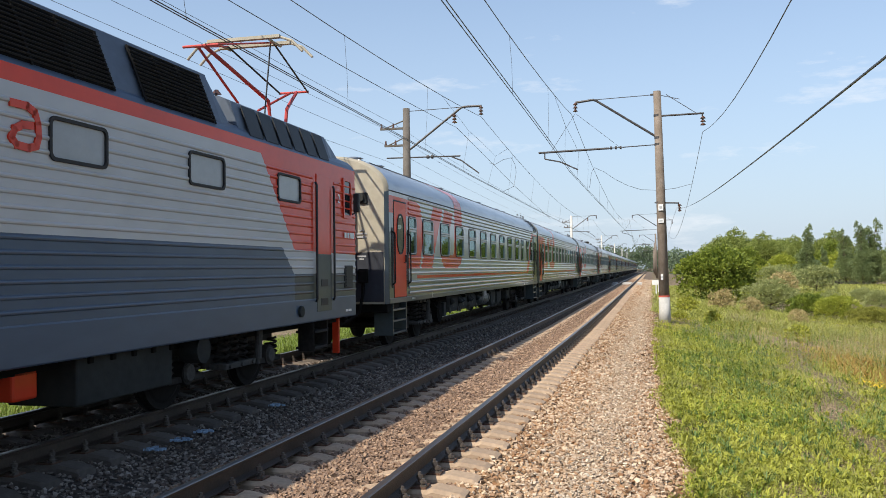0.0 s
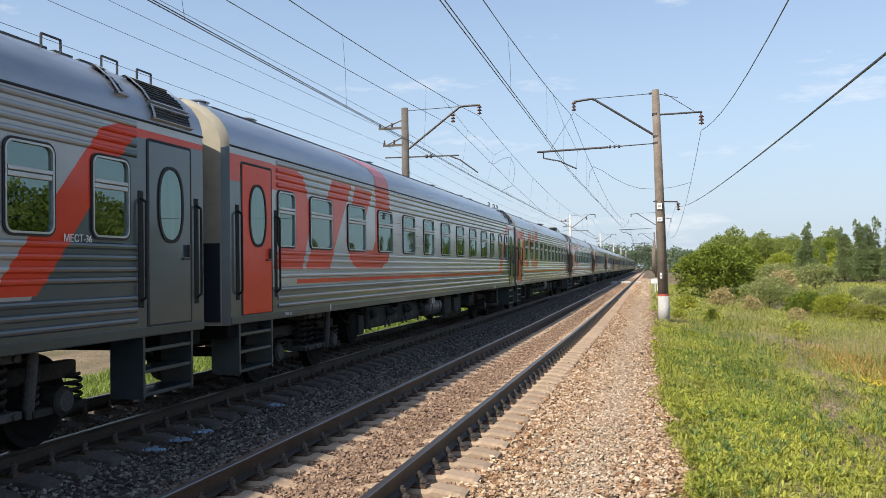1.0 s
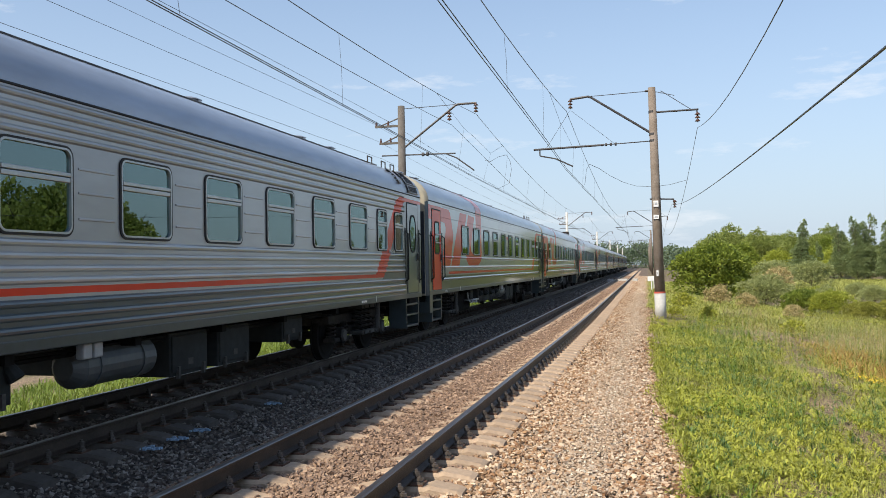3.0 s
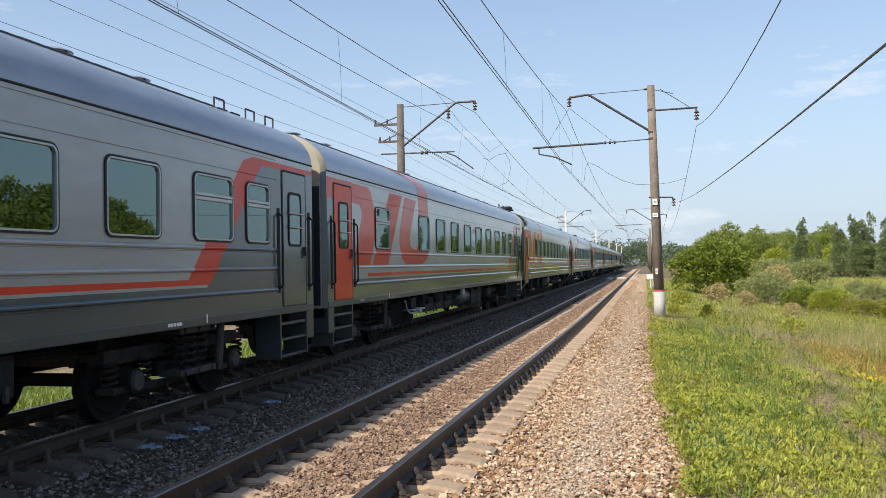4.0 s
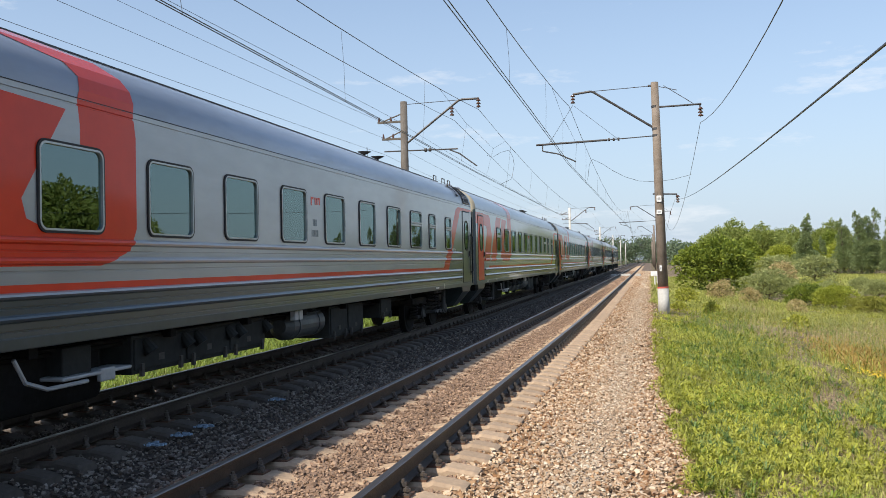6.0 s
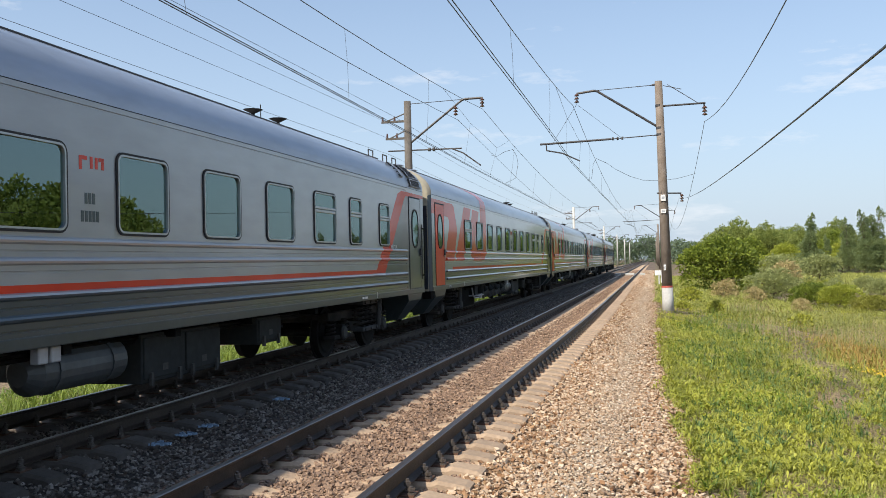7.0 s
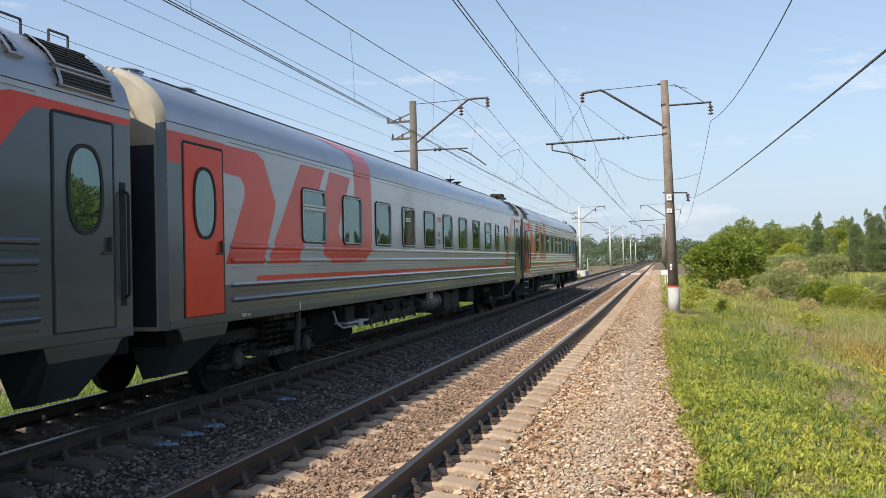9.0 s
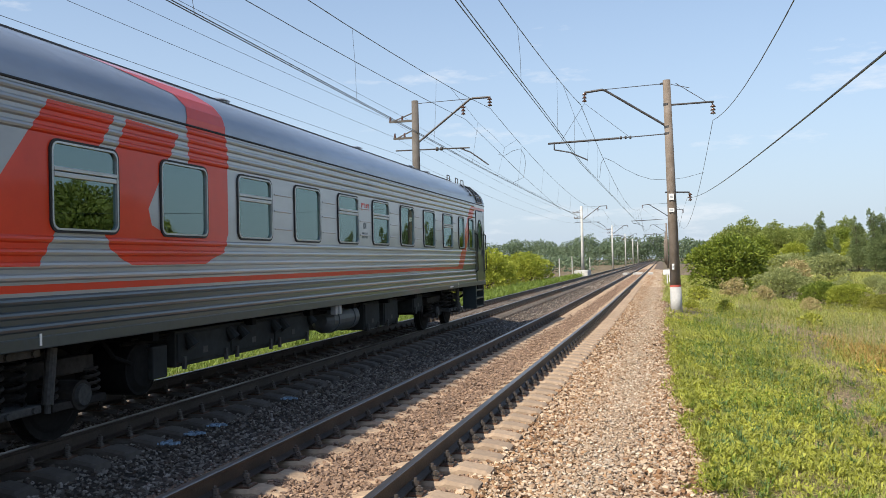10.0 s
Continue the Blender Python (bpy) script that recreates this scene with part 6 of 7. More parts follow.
def blades(name, x, y, up, spread, ln, wd, droop, material, label, category, lift=0.0):
    n = len(x)
    a = RNG.uniform(0, 2 * math.pi, n)
    t = np.clip(RNG.normal(spread, spread * 0.35, n), 0.02, 1.45)
    d = np.stack([np.cos(a) * np.sin(t), np.sin(a) * np.sin(t), np.cos(t) * up], 1)
    side = np.stack([-np.sin(a), np.cos(a), np.zeros(n)], 1)
    p = np.stack([x, y, ground_z(x, y) + lift], 1)
    v, f = leaf_quads(p, d, side, ln, wd, droop * ln)
    return tagged(part_mesh(name, mesh_np(name, v, f), material), label, category, kind="stuff")


def patches(n, x0, x1, y0, y1, power=1.0, clump=6, r=0.12, freq=0.9, thr=0.0, seed=0.0, bald=1.0):
    """Plant places in clumps, thinned by a wavy field so that bare ground shows."""
    k = n // clump
    y = y0 + (y1 - y0) * RNG.random(k) ** power
    x = RNG.uniform(x0, x1, k)
    fld = np.sin(x * freq * 1.3 + 1.7 * np.sin(y * freq * 0.7 + seed)) + np.sin(y * freq * 0.9 + 1.3 * np.sin(x * freq + seed * 2)) + RNG.normal(0, 0.45, k)
    ok = fld > thr
    x, y = x[ok], y[ok]
    x = np.repeat(x, clump) + RNG.normal(0, r, len(x) * clump)
    y = np.repeat(y, clump) + RNG.normal(0, r, len(y) * clump)
    keep = (x > grass_edge(y) + RNG.normal(0.02, 0.10, len(x)))
    # a dry beaten strip along the verge and scattered bare spots
    worn = np.exp(-((x - 2.75 - 0.085 * (y - 12) - 0.25 * np.sin(y * 0.7)) / (0.45 + 0.022 * y)) ** 2) * (y < 34)
    spots = np.sin(x * 2.1 + 1.3 * np.sin(y * 1.1)) * np.sin(y * 1.55 + 1.1 * np.sin(x * 1.7 + 2)) > 0.55
    keep &= RNG.random(len(x)) > np.maximum(worn * 0.93, spots * 0.75) * bald
    return x[keep], y[keep]


LEAF = dict(
    weed=leaf_mat("bright_weed_leaf", (0.17, 0.195, 0.02), (0.55, 0.55, 0.09), 0.3),
    blue=leaf_mat("blue_green_weed_leaf", (0.09, 0.16, 0.045), (0.2, 0.29, 0.09), 0.3),
    fresh=leaf_mat("deep_green_weed_leaf", (0.08, 0.14, 0.015), (0.26, 0.34, 0.045), 0.3),
    straw=leaf_mat("dry_straw", (0.3, 0.22, 0.11), (0.62, 0.5, 0.3), 0.2, 0.7),
    meadow=leaf_mat("meadow_grass", (0.2, 0.24, 0.04), (0.5, 0.5, 0.14), 0.3),
    rust=leaf_mat("ripe_orange_grass", (0.33, 0.2, 0.06), (0.52, 0.36, 0.11), 0.3, 0.7),
    yellow=leaf_mat("yellow_flower_petal", (0.62, 0.40, 0.02), (0.75, 0.55, 0.04), 0.2),
    verge=leaf_mat("rank_green_grass", (0.09, 0.15, 0.02), (0.27, 0.34, 0.06), 0.35),
    bush=leaf_mat("dark_bush_leaf", (0.035, 0.075, 0.012), (0.36, 0.42, 0.06), 0.35),
    lime=leaf_mat("lime_green_leaf", (0.20, 0.25, 0.03), (0.50, 0.52, 0.08), 0.45),
    willow=leaf_mat("grey_green_willow_leaf", (0.19, 0.22, 0.075), (0.42, 0.45, 0.18), 0.38),
    wood=leaf_mat("woodland_leaf", (0.14, 0.19, 0.045), (0.40, 0.44, 0.12), 0.45),
    poplar=leaf_mat("dark_poplar_leaf", (0.12, 0.17, 0.075), (0.32, 0.38, 0.16), 0.4),
    dry=leaf_mat("dry_reddish_twig", (0.3, 0.235, 0.10), (0.54, 0.45, 0.22), 0.2, 0.8),
    olive=leaf_mat("olive_shrub_leaf", (0.17, 0.185, 0.03), (0.40, 0.39, 0.08), 0.3),
    # greyer and flatter: the haze of distance is mixed into this leaf colour
    haze=leaf_mat("haze_tinted_wood_leaf", (0.1, 0.145, 0.085), (0.19, 0.245, 0.14), 0.2),
)


def build_meadow():
    def u(n, a, b):
        return RNG.uniform(a, b, n)
    # low rosettes of broad leaves: each plant a ring of leaves from one root
    def rosettes(n, box, power, leaves, ln, wd, spread, leaf, label, freq, thr, seed, lift=0.01):
        x, y = patches(n, *box, power, 1, 0.0, freq, thr, seed)
        k = len(x)
        grow = RNG.uniform(0.6, 1.3, k)
        x, y, grow = (np.repeat(v, leaves) for v in (x, y, grow))
        m = len(x)
        x, y = x + RNG.normal(0, 0.018, m), y + RNG.normal(0, 0.018, m)
        blades("weed_leaves", x, y, 1.0, spread, u(m, *ln) * grow, u(m, *wd) * grow, 0.30, LEAF[leaf], label, "weeds", lift + u(m, 0, 0.05) * grow)

    rosettes(9500, (0.1, 4.2, 6.8, 16), 1.0, 10, (0.06, 0.14), (0.012, 0.026), 0.8, "weed", "low bright green broad-leaved weeds beside the ballast", 1.3, -1.2, 0.0)
    rosettes(9000, (-0.2, 5.5, 14, 32), 1.3, 9, (0.06, 0.14), (0.014, 0.028), 0.75, "weed", "bright green weeds further along the verge", 0.9, -1.1, 1.0)
    rosettes(5200, (0.2, 6.5, 7, 30), 1.2, 12, (0.06, 0.15), (0.010, 0.020), 0.6, "fresh", "deep green leafy weeds in drifts", 1.0, 0.35, 6.0)
    rosettes(3600, (0.4, 6.5, 7.5, 30), 1.2, 14, (0.06, 0.16), (0.007, 0.016), 0.55, "blue", "blue-green weed tufts", 0.8, 0.5, 2.0, 0.03)
    # fine feathery grass over and between them
    x, y = patches(170000, 0.0, 5.5, 7, 30, 1.3, 9, 0.10, 0.7, -0.8, 1.0)
    n = len(x)
    blades("grass", x, y, 1.0, 0.5, u(n, 0.07, 0.20), u(n, 0.004, 0.009), 0.25, LEAF["meadow"], "fine yellow-green verge grass", "grass")
    x, y = patches(80000, -0.3, 9, 20, 60, 1.3, 8, 0.12, 0.6, -0.7, 1.0)
    n = len(x)
    s = 0.5 + y / 60
    blades("grass", x, y, 1.0, 0.7, u(n, 0.07, 0.18) * s, u(n, 0.008, 0.018) * s, 0.25, LEAF["weed"], "fresh green verge grass", "grass")
    x, y = patches(60000, 1.5, 16, 12, 66, 1.25, 12, 0.14, 0.5, 0.1, 3.0)
    n = len(x)
    s = 0.6 + y / 50
    blades("grass", x, y, 1.0, 0.6, u(n, 0.10, 0.28) * s, u(n, 0.006, 0.012) * s, 0.25, LEAF["meadow"], "taller yellow-green meadow grass", "grass")
    # leafy stems: upright weeds with leaves up the stalk
    def stems(n, box, power, h0, h1, leaves, leaf, label, freq, thr, seed, ln, wd):
        x, y = patches(n, *box, power, 3, 0.16, freq, thr, seed, 0.7)
        k = len(x)
        h = u(k, h0, h1)
        blades("weed_stalks", x, y, 1.0, 0.12, h, u(k, 0.006, 0.011), 0.05, LEAF["olive"], label + ", stalks", "weeds")
        f = np.tile(np.linspace(0.12, 1.0, leaves), k)
        hh = np.repeat(h, leaves)
        m = k * leaves
        blades("weed_leaves", np.repeat(x, leaves) + RNG.normal(0, 0.02, m), np.repeat(y, leaves) + RNG.normal(0, 0.02, m), 1.0, 0.9, u(m, *ln) * (1.25 - 0.7 * f), u(m, *wd), 0.35, LEAF[leaf], label, "weeds", hh * f)

    stems(2400, (1.3, 7.5, 12, 36), 1.2, 0.18, 0.45, 14, "blue", "upright grey-green wormwood stems", 0.9, 0.45, 2.5, (0.07, 0.15), (0.010, 0.022))
    stems(1800, (0.4, 7.0, 14, 40), 1.2, 0.15, 0.42, 14, "fresh", "upright leafy green weeds", 0.8, 0.6, 8.0, (0.07, 0.16), (0.016, 0.034))
    stems(3000, (3.4, 13, 20, 46), 1.1, 0.35, 0.85, 18, "willow", "tall grey-green herbs on the slope", 0.6, 0.1, 4.0, (0.06, 0.14), (0.012, 0.026))
    stems(1500, (4.2, 14, 19, 44), 1.1, 0.40, 0.95, 16, "dry", "tall brown seeding herbs", 0.7, 0.5, 5.0, (0.04, 0.09), (0.012, 0.024))
    # litter of dry straw in the bare strips
    x, y = patches(70000, 0.4, 12, 7, 58, 1.5, 8, 0.2, 0.7, -0.9, 5.0, 0.0)
    n = len(x)
    blades("dry_straw", x, y, 0.35, 1.2, u(n, 0.06, 0.22), u(n, 0.004, 0.009) * (0.7 + y / 40), 0.1, LEAF["straw"], "flattened dry straw and stems", "straw", 0.02)
    x, y = patches(60000, 0.4, 8, 6.8, 24, 1.1, 8, 0.2, 0.9, -1.5, 4.0, 0.0)
    n = len(x)
    blades("dry_straw", x, y, 0.25, 1.3, u(n, 0.03, 0.12), u(n, 0.004, 0.012), 0.1, LEAF["straw"], "short bits of dry straw and dead leaves on the soil", "straw", 0.012)
    # bright mown field before the shrubs
    x, y = RNG.uniform(6, 26, 40000), RNG.uniform(41, 61, 40000)
    n = len(x)
    blades("field_grass", x, y, 1.0, 0.8, u(n, 0.1, 0.22), u(n, 0.02, 0.04), 0.2, LEAF["weed"], "bright short field grass before the shrubs", "grass")
    # tall herbs with seed heads
    x, y = patches(16000, 3.2, 15, 23, 46, 1.2, 14, 0.3, 0.5, 0.2, 7.0)
    n = len(x)
    h = u(n, 0.25, 0.6)
    blades("tall_grass", x, y, 1.0, 0.18, h, u(n, 0.005, 0.009), 0.1, LEAF["straw"], "tall seeding dry grass", "grass")
    blades("seed_heads", x, y, 1.0, 0.5, u(n, 0.03, 0.08), u(n, 0.01, 0.022), 0.3, LEAF["straw"], "pale dry seed heads", "grass", h * 0.9)
    x, y = patches(42000, 2.6, 16, 15, 64, 1.2, 18, 0.22, 0.55, 0.0, 9.0)
    n = len(x)
    blades("meadow_herbs", x, y, 1.0, 0.7, u(n, 0.08, 0.26), u(n, 0.012, 0.030), 0.25, LEAF["olive"], "olive meadow herbs in clumps", "weeds", u(n, 0.0, 0.28))
    x, y = patches(16000, 2.6, 16, 18, 64, 1.2, 26, 0.2, 0.6, 0.7, 11.0)
    n = len(x)
    blades("meadow_herbs", x, y, 1.0, 0.7, u(n, 0.08, 0.24), u(n, 0.012, 0.028), 0.2, LEAF["willow"], "grey-green wormwood clumps", "weeds", u(n, 0.0, 0.4))
    # ripe orange patch with yellow flowers
    k = 9000
    x, y = RNG.normal(5.6, 0.55, k), RNG.normal(25.5, 2.4, k)
    blades("ripe_grass", x, y, 1.0, 0.45, u(k, 0.15, 0.42), u(k, 0.006, 0.012), 0.2, LEAF["rust"], "ripe orange-brown grass patch", "grass")
    k = 240
    x, y = RNG.normal(4.7, 0.25, k), RNG.normal(20.6, 0.7, k)
    blades("yellow_flowers", x, y, 0.5, 0.8, u(k, 0.03, 0.06), u(k, 0.03, 0.05), 0.0, LEAF["yellow"], "small yellow meadow flowers", "flowers", 0.2)
    x, y = RNG.uniform(-0.6, 9, 46000), 44 + 74 * RNG.random(46000) ** 1.1
    x = x + bend(y)
    ok = x > grass_edge(y) + RNG.normal(0.05, 0.15, len(x))
    x, y = x[ok], y[ok]
    n = len(x)
    blades("grass", x, y, 1.0, 0.7, u(n, 0.15, 0.4), u(n, 0.02, 0.045), 0.25, LEAF["meadow"], "rough verge grass beyond the first pole", "grass")
    # behind the train's track
    x, y = RNG.uniform(-16, -9.9, 60000), 3 + 107 * RNG.random(60000) ** 1.3
    x = x + bend(y)
    n = len(x)
    s = 0.8 + y / 60
    blades("grass", x, y, 1.0, 0.6, u(n, 0.12, 0.42) * s, u(n, 0.012, 0.026) * s, 0.25, LEAF["verge"], "rank grass behind the train's track", "grass")
    # far meadow, right
    x, y = RNG.uniform(8, 70, 50000), RNG.uniform(100, 195, 50000)
    ok = x < y * 0.36
    x, y = x[ok], y[ok]
    n = len(x)
    blades("far_meadow_grass", x, y, 1.0, 0.5, u(n, 0.3, 0.7), u(n, 0.05, 0.12), 0.2, LEAF["meadow"], "pale green far meadow", "grass")


build_meadow()


def crown(lobes, count, size, up=0.25):
    """Leaf clumps on the shells of several lobes. lobes: (x, y, z, rx, ry, rz)."""
    w = np.array([l[3] * l[5] for l in lobes])
    pick = RNG.choice(len(lobes), count, p=w / w.sum())
    L = np.array(lobes)[pick]
    d = RNG.normal(size=(count, 3))
    d /= np.linalg.norm(d, axis=1)[:, None]
    d[:, 2] = np.abs(d[:, 2]) * np.where(RNG.random(count) < 0.75, 1, -1)
    r = 0.62 + 0.46 * RNG.random(count) ** 0.7
    wob = 1 + 0.16 * np.sin(d[:, 0] * 7 + L[:, 0] * 3) * np.sin(d[:, 1] * 6 + L[:, 2]) + 0.10 * np.sin(d[:, 2] * 13 + L[:, 1])
    p = L[:, :3] + d * L[:, 3:] * (r * wob)[:, None]
    out = d + RNG.normal(0, 0.55, (count, 3))
    out[:, 2] += up
    out /= np.linalg.norm(out, axis=1)[:, None]
    side = np.cross(out, RNG.normal(size=(count, 3)))
    side /= np.linalg.norm(side, axis=1)[:, None] + 1e-9
    s = RNG.uniform(0.6, 1.4, count) * size
    return leaf_quads(p, out, side, s * 1.5, s * 0.85, s * 0.2)


def tree(name, label, lobes, count, size, leaf, trunk_h, trunk_r, category="bush", up=0.25):
    t = empty(name, label, category)
    bm = bmesh.new()
    rod(bm, (0, 0, -0.3), (0.03, 0.02, trunk_h), trunk_r, trunk_r * 0.6, seg=9)
    for lx, ly, lz, rx, ry, rz in lobes:
        a, b = Vector((0.02, 0.01, trunk_h * 0.8)), Vector((lx, ly, lz))
        m = a.lerp(b, 0.5) + Vector((0, 0, 0.12 * (b - a).length))
        rod(bm, a, m, trunk_r * 0.55, trunk_r * 0.35, seg=6)
        rod(bm, m, b, trunk_r * 0.35, trunk_r * 0.1, seg=5)
        for _ in range(2):
            c = b + Vector(RNG.normal(0, 1, 3) * np.array((rx, ry, rz)) * 0.5)
            rod(bm, b.lerp(a, 0.2), c, trunk_r * 0.2, trunk_r * 0.05, seg=4)
    part("trunk", bm, M["bark"], t)
    v, f = crown(lobes, count, size, up)
    part_mesh("crown", mesh_np("crown", v, f), LEAF[leaf], t)
    return t


def round_lobes(w, h, n, low=0.15):
    out = []
    for i in range(n):
        a, q = 2.4 * i, math.sqrt((i + 0.5) / n)
        z = h * (low + (0.80 - low) * (1 - q * 0.62) * RNG.uniform(0.75, 1.05))
        out.append((w * 0.36 * q * math.cos(a), w * 0.36 * q * math.sin(a), z, w * 0.22 * RNG.uniform(0.8, 1.2), w * 0.22 * RNG.uniform(0.8, 1.2), h * 0.20 * RNG.uniform(0.8, 1.2)))
    return out


def skirt_lobes(w, h, n):
    return round_lobes(w, h, n, 0.3) + [(w * 0.34 * math.cos(a), w * 0.34 * math.sin(a), h * 0.22, w * 0.2, w * 0.2, h * 0.22) for a in (0.3, 1.5, 2.8, 4.0, 5.3)]


def spire_lobes(w, h, n):
    return [(RNG.normal(0, w * 0.10), RNG.normal(0, w * 0.10), h * (0.12 + 0.84 * i / n), w * 0.5 * (1 - 0.95 * i / n) * RNG.uniform(0.8, 1.2), w * 0.5 * (1 - 0.95 * i / n), h * 1.3 / n) for i in range(n)]


def put(ob, x, y, turn=0.0, s=1.0, dz=0.0):
    ob.matrix_basis = pose(x, y, float(ground_z(x, y)) + dz, 0, 0, turn) @ Matrix.Scale(s, 4)
    return ob


def build_bushes():
    # the big dark bush beyond the first pole
    put(tree("bush", "large dark green bush beyond the first pole", skirt_lobes(5.9, 4.9, 18), 18000, 0.145, "bush", 1.2, 0.16, up=0.5), 4.6, 75)
    # shrub belt in the hollow
    kinds = [("willow", 4.6, 2.9, "grey-green willow shrub in the hollow"), ("lime", 3.6, 2.7, "yellow-green shrub in the hollow"), ("olive", 4.2, 2.4, "olive shrub in the hollow"), ("bush", 3.8, 2.6, "dark green shrub in the hollow")]
    src = [tree("shrub", lb, skirt_lobes(w, h, 9), 10000, 0.085, k, 0.6, 0.07) for k, w, h, lb in kinds]
    spots = [(0, 8.2, 70, 1.15), (3, 10.2, 74, 1.0), (1, 11.8, 72, 0.95), (2, 13.2, 69, 0.95), (2, 15.4, 70, 1.05), (0, 17.4, 73, 1.15), (1, 19.6, 71, 1.0), (3, 21.5, 74, 1.0), (0, 14.5, 82, 1.2), (1, 10.0, 86, 1.1), (0, 19.5, 86, 1.3), (2, 8.6, 90, 1.0), (0, 24.5, 80, 1.2), (2, 24.0, 92, 1.0), (0, 12.5, 98, 1.3), (1, 17.0, 100, 1.1), (0, 22.0, 105, 1.2), (3, 9.6, 104, 1.3), (0, 27.5, 100, 1.2), (0, 6.4, 88, 1.0)]
    used = set()
    for n, (k, x, y, s) in enumerate(spots):
        ob = src[k] if k not in used else copy_thing(src[k], Matrix())
        used.add(k)
        put(ob, x, y - (8 if y < 78 and x > 9 else 0), 47 * n, s * ((0.78 if x < 13 else 0.62) if y < 78 else 0.52))
    # smaller clumps on the slope
    small = tree("shrub", "dry reddish seeding shrub on the slope", skirt_lobes(2.2, 1.9, 6), 1800, 0.09, "dry", 0.4, 0.04)
    put(small, 3.9, 58, 0, 0.75)
    weedy = tree("shrub", "small leafy weed bush on the verge", skirt_lobes(1.3, 0.95, 7), 900, 0.08, "weed", 0.25, 0.025)
    put(weedy, 2.35, 41, 0, 0.6)
    put(copy_thing(weedy, Matrix()), 0.95, 41, 90, 0.5)
    put(copy_thing(weedy, Matrix()), 1.5, 49, 30, 0.9)
    put(copy_thing(weedy, Matrix()), 5.2, 36, 200, 0.7)
    put(copy_thing(small, Matrix()), 5.4, 55, 120, 0.6)
    put(copy_thing(small, Matrix()), 7.6, 52, 220, 0.5)
    far_dry = put(copy_thing(small, Matrix()), 17.5, 135, 40, 1.9)
    pale = tree("shrub", "pale flowering shrub in the far meadow", skirt_lobes(5.5, 4.5, 8), 3500, 0.16, "willow", 0.8, 0.08)
    put(pale, 23.0, 140, 0, 1.1)
    put(copy_thing(pale, Matrix()), 18.5, 150, 70, 1.1)
    # bushes behind the train's track
    lb = tree("bush", "rounded yellow-green bush behind the railway", skirt_lobes(5.2, 4.6, 10), 6500, 0.16, "lime", 0.9, 0.1)
    for n, (x, y, s) in enumerate(((-17.5, 84, 1.0), (-20.5, 88, 1.15), (-16.0, 102, 0.9), (-24, 92, 1.2), (-19.0, 112, 1.0), (-27, 100, 1.3), (-31, 96, 1.3), (-22, 118, 1.0), (-36, 104, 1.4))):
        put(lb if n == 0 else copy_thing(lb, Matrix()), x, y, 70 * n, s)


build_bushes()


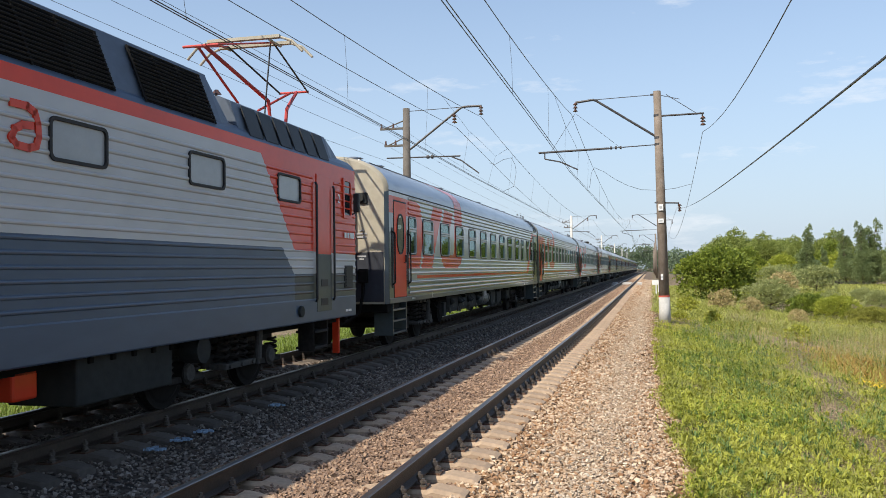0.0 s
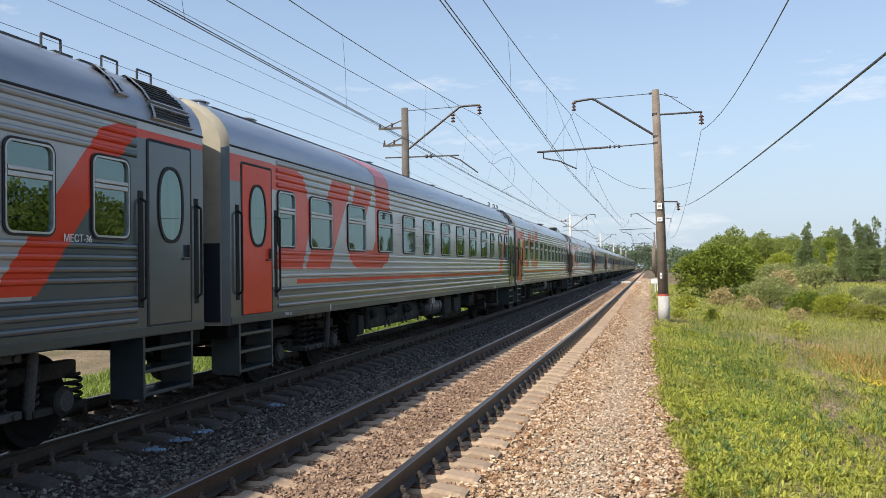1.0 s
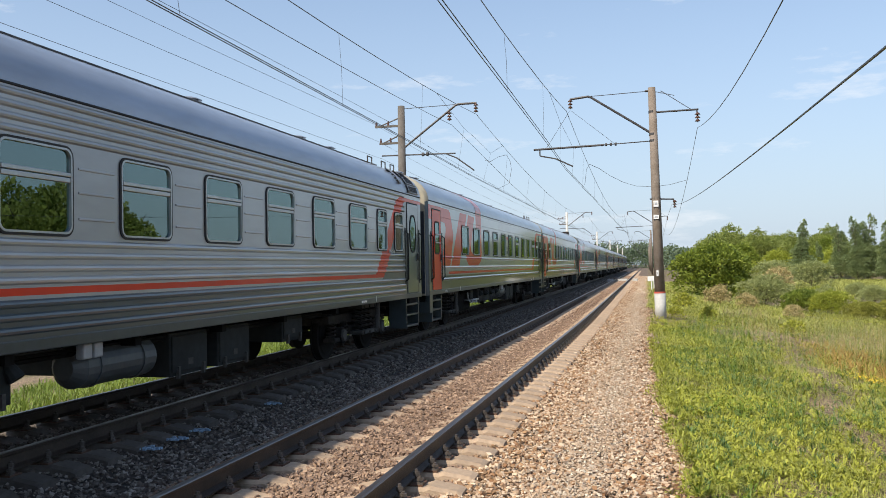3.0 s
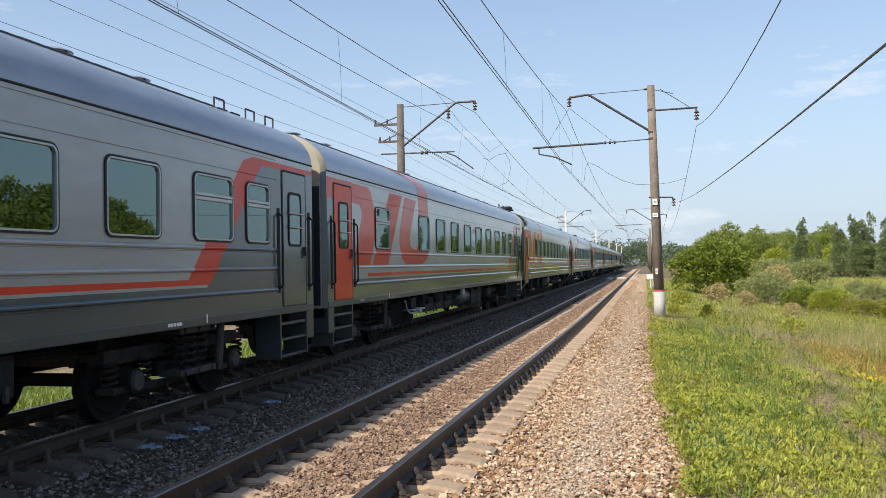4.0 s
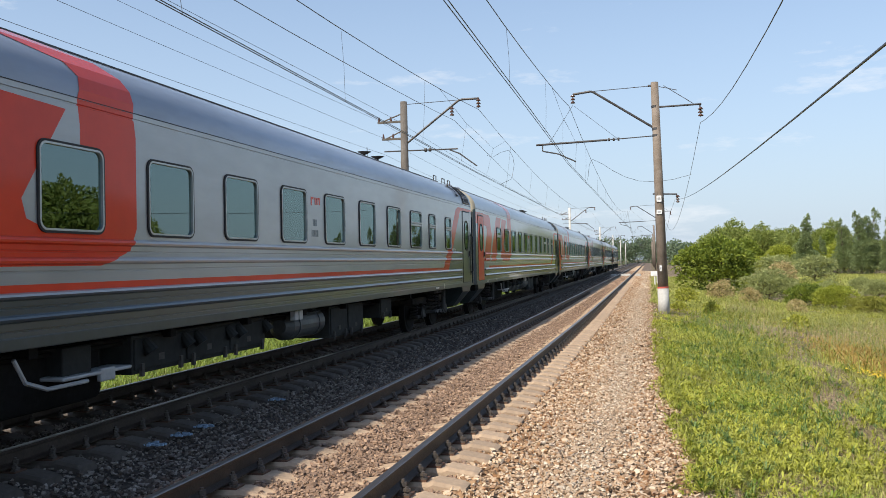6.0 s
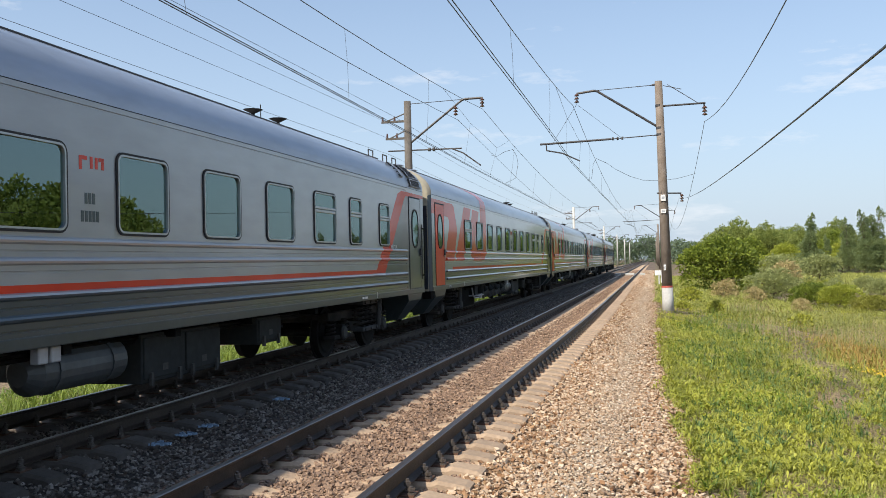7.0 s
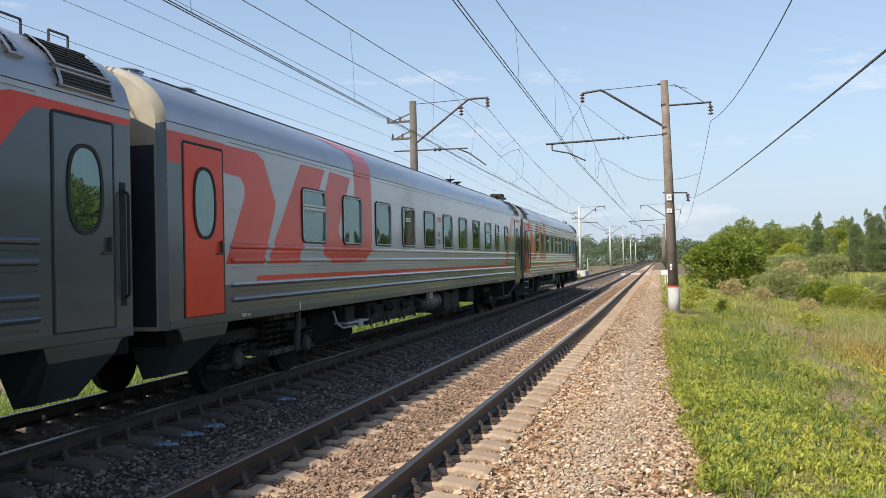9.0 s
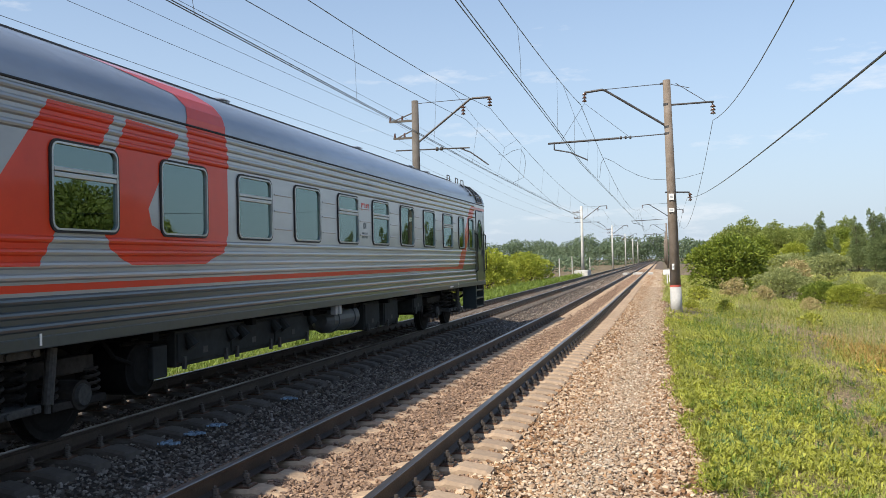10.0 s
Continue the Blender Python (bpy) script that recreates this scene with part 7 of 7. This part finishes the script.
def build_woods():
    # spired trees on the right
    a = tree("tree", "tall dark poplar at the meadow's edge", spire_lobes(4.8, 12.6, 15), 15000, 0.15, "poplar", 5.0, 0.22, "tree", 0.6)
    b = tree("tree", "tall airy poplar at the meadow's edge", spire_lobes(5.4, 12.8, 14), 15000, 0.15, "poplar", 5.0, 0.24, "tree", 0.6)
    spots = [(0, 29.5, 190, 1.05), (1, 38.0, 196, 0.95), (0, 40.5, 192, 1.08), (1, 43.0, 195, 1.12), (0, 46.0, 190, 1.1), (1, 48.5, 196, 1.1), (0, 51.5, 192, 1.0), (1, 55.0, 197, 1.05), (0, 59.0, 193, 1.0), (1, 64.0, 198, 1.0), (0, 34.0, 198, 0.7), (1, 69.0, 196, 1.0)]
    used = set()
    for n, (k, x, y, s) in enumerate(spots):
        src = (a, b)[k]
        ob = src if k not in used else copy_thing(src, Matrix())
        used.add(k)
        put(ob, x, y, 77 * n, s * 0.97)
    # rounded trees of the wooded rise
    c = tree("tree", "broad round-headed tree on the wooded rise", round_lobes(11, 12, 20, 0.25), 17000, 0.25, "wood", 4.0, 0.3, "tree")
    d = tree("tree", "lime-green round tree before the wood", round_lobes(9, 8.5, 16, 0.15), 14000, 0.22, "lime", 2.5, 0.22, "tree")
    g = tree("tree", "dark green round-headed tree on the wooded rise", round_lobes(10, 12, 20, 0.25), 16000, 0.25, "bush", 4.0, 0.3, "tree")
    k = {0: 0, 1: 0, 2: 0}
    row = [(0, 16 + 5.4 * i, 250 + 14 * math.sin(i * 2.1), (0.9 if i < 4 else 0.76) + 0.16 * math.sin(i * 1.7), 0.8 + 1.2 * math.sin(i * 0.45)) for i in range(11)]
    row += [(1, 12 + 4.7 * i, 205 + 10 * math.sin(i * 1.3), 0.72 + 0.16 * math.sin(i * 2.3), 0.2) for i in range(9)]
    row += [(2, 30 + 9 * i, 290, 0.92 if i < 2 else 0.78, 1.0) for i in range(8)] + [(2, 22 + 6.5 * i, 232 + 9 * math.sin(i * 1.9), 0.72 + 0.12 * math.sin(i * 2.9), 0.0) for i in range(4)]
    for n, (t, x, y, s, dz) in enumerate(row):
        src = (c, d, g)[t]
        ob = src if not k[t] else copy_thing(src, Matrix())
        k[t] = 1
        put(ob, x, y, 61 * n, s * (1.16 if x < 44 else 0.95), dz - 0.6)
    # trees beside the meadow that the carriage windows mirror
    fine = tree("tree", "broad round-headed tree beyond the meadow", round_lobes(11, 12, 12, 0.25), 16000, 0.24, "wood", 4.0, 0.3, "tree")
    for n, (x, y, s) in enumerate(((44, 46, 0.9), (52, 60, 1.0), (47, 74, 0.95), (60, 84, 1.05), (38, 30, 0.85), (66, 108, 1.1), (56, 36, 1.0), (72, 70, 1.1))):
        put(copy_thing(fine, Matrix()) if n else fine, x, y, 83 * n, s * 1.32, -0.6)
    # far woods closing the horizon
    lobes = []
    for i in range(330):
        x = -640 + 4.0 * i + RNG.normal(0, 3)
        y = 540 + 70 * math.sin(i * 0.15) + RNG.normal(0, 15)
        h = RNG.uniform(8, 14) * (1.15 + 0.25 * math.sin(i * 0.06))
        lobes.append((x, y, -3 + h * 0.42, 8.0, 8.0, h * 0.55))
        lobes.append((x + 3, y + 4, -3 + h * 0.75, 4.5, 4.5, h * 0.3))
    for i in range(60):
        x = -150 + 2.2 * i + RNG.normal(0, 2)
        y = 270 + RNG.normal(0, 20)
        if abs(x + 12) > 14:
            lobes.append((x, y, -0.5, 3.5, 3.5, RNG.uniform(2.0, 4.0)))
    near = [l for l in lobes if -190 < l[0] < 110]
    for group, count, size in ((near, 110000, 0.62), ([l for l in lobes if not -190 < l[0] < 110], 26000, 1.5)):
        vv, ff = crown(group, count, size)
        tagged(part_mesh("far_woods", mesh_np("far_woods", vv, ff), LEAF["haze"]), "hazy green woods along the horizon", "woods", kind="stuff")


build_woods()


# ---- small things along the line ----
def build_lineside():
    bm = bmesh.new()
    b = float(bend(117))
    box(bm, -0.9, 0.9, -2.6, 2.6, -0.7, 0.25, 0.03)
    ob = part("concrete_slab", bm, M["pale_concrete"])
    ob.location = (-10.6 + b, 117, 0)
    tagged(ob, "low pale concrete platform block beside the track", "platform")
    for n, (x, y, h) in enumerate(((-16, 108, 3.4), (-15.2, 130, 3.2), (-15.5, 152, 3.4), (-14.5, 178, 3.2), (-22, 78, 3.0))):
        bm = bmesh.new()
        rod(bm, (0, 0, -0.5), (0, 0, h), 0.10, 0.08, seg=10)
        if n == 4:
            box(bm, -0.8, 0.8, -0.05, 0.05, h - 0.9, h - 0.75)
        ob = part("signal_line_post", bm, M["pale_concrete"])
        ob.location = (x + float(bend(y)), y, float(ground_z(x + float(bend(y)), y)))
        tagged(ob, "slim pale concrete post in the grass", "post", "lineside posts")
    t = empty("track_marker", "white track marker plate on a short post", "sign")
    bm = bmesh.new()
    rod(bm, (0, 0, -0.6), (0, 0, 0.9), 0.05, seg=10)
    part("post", bm, M["white"], t)
    bm = bmesh.new()
    box(bm, -0.32, 0.32, -0.07, -0.05, 0.55, 0.95, 0.01)
    part("plate", bm, M["white"], t, "blank white plate")
    t.location = (0.15 + float(bend(72)), 72, -0.2)
    bm = bmesh.new()
    box(bm, -0.22, 0.22, -0.2, 0.2, -0.5, 0.75, 0.02)
    ob = part("relay_box", bm, M["white"])
    ob.location = (0.55 + float(bend(78)), 78, -0.25)
    tagged(ob, "small white lineside relay box", "box")
    y = 106
    for n, dx in enumerate((-1.45, 0.0, 1.45)):
        bm = bmesh.new()
        w = 0.55 if n == 1 else 0.28
        box(bm, -w, w, -1.6, 1.6, -0.3, -0.015, 0.02)
        ob = part("crossing_panel", bm, M["pale_concrete"])
        ob.location = (NEAR + float(bend(y)) + dx, y, 0)
        tagged(ob, "worn concrete foot-crossing panel between the rails", "crossing", "crossing panels")
    # spilled blue-white paint marks on sleeper ends of the train's track
    blue = mat("pale_blue_paint_marks", (0.26, 0.36, 0.47), 0.8, 0.0, 0.3, 30.0)
    for k in (0, 1, 2, 6):
        yy = 8.161 + 0.2 + 0.543 * (k + 1)
        bm = bmesh.new()
        for _ in range(26):
            a, r = RNG.uniform(0, 6.28), RNG.uniform(0, 1) ** 0.7
            cx, cy = 0.17 * r * math.cos(a), 0.10 * r * math.sin(a)
            box(bm, cx - 0.022, cx + 0.022, cy - 0.012, cy + 0.012, -0.01, 0.012)
        ob = part("paint_mark", bm, blue)
        ob.location = (FAR + 1.40, yy, -0.262)
        tagged(ob, "splash of pale blue paint on the ballast", "paint mark", "paint marks", kind="stuff")


build_lineside()


# ---- motion ----
def travelled(t):
    return 0.1 + 31.49 * t


def on_line(y):
    a, b = float(bend(y - 8)), float(bend(y + 8))
    return pose(FAR + (a + b) / 2, y, 0, 0, 0, math.degrees(-math.atan2(b - a, 16)))


def motions():
    for thing, y in CARS:
        walk(thing, [(0.5 * i, on_line(y - travelled(0.5 * i))) for i in range(21)])


motions()
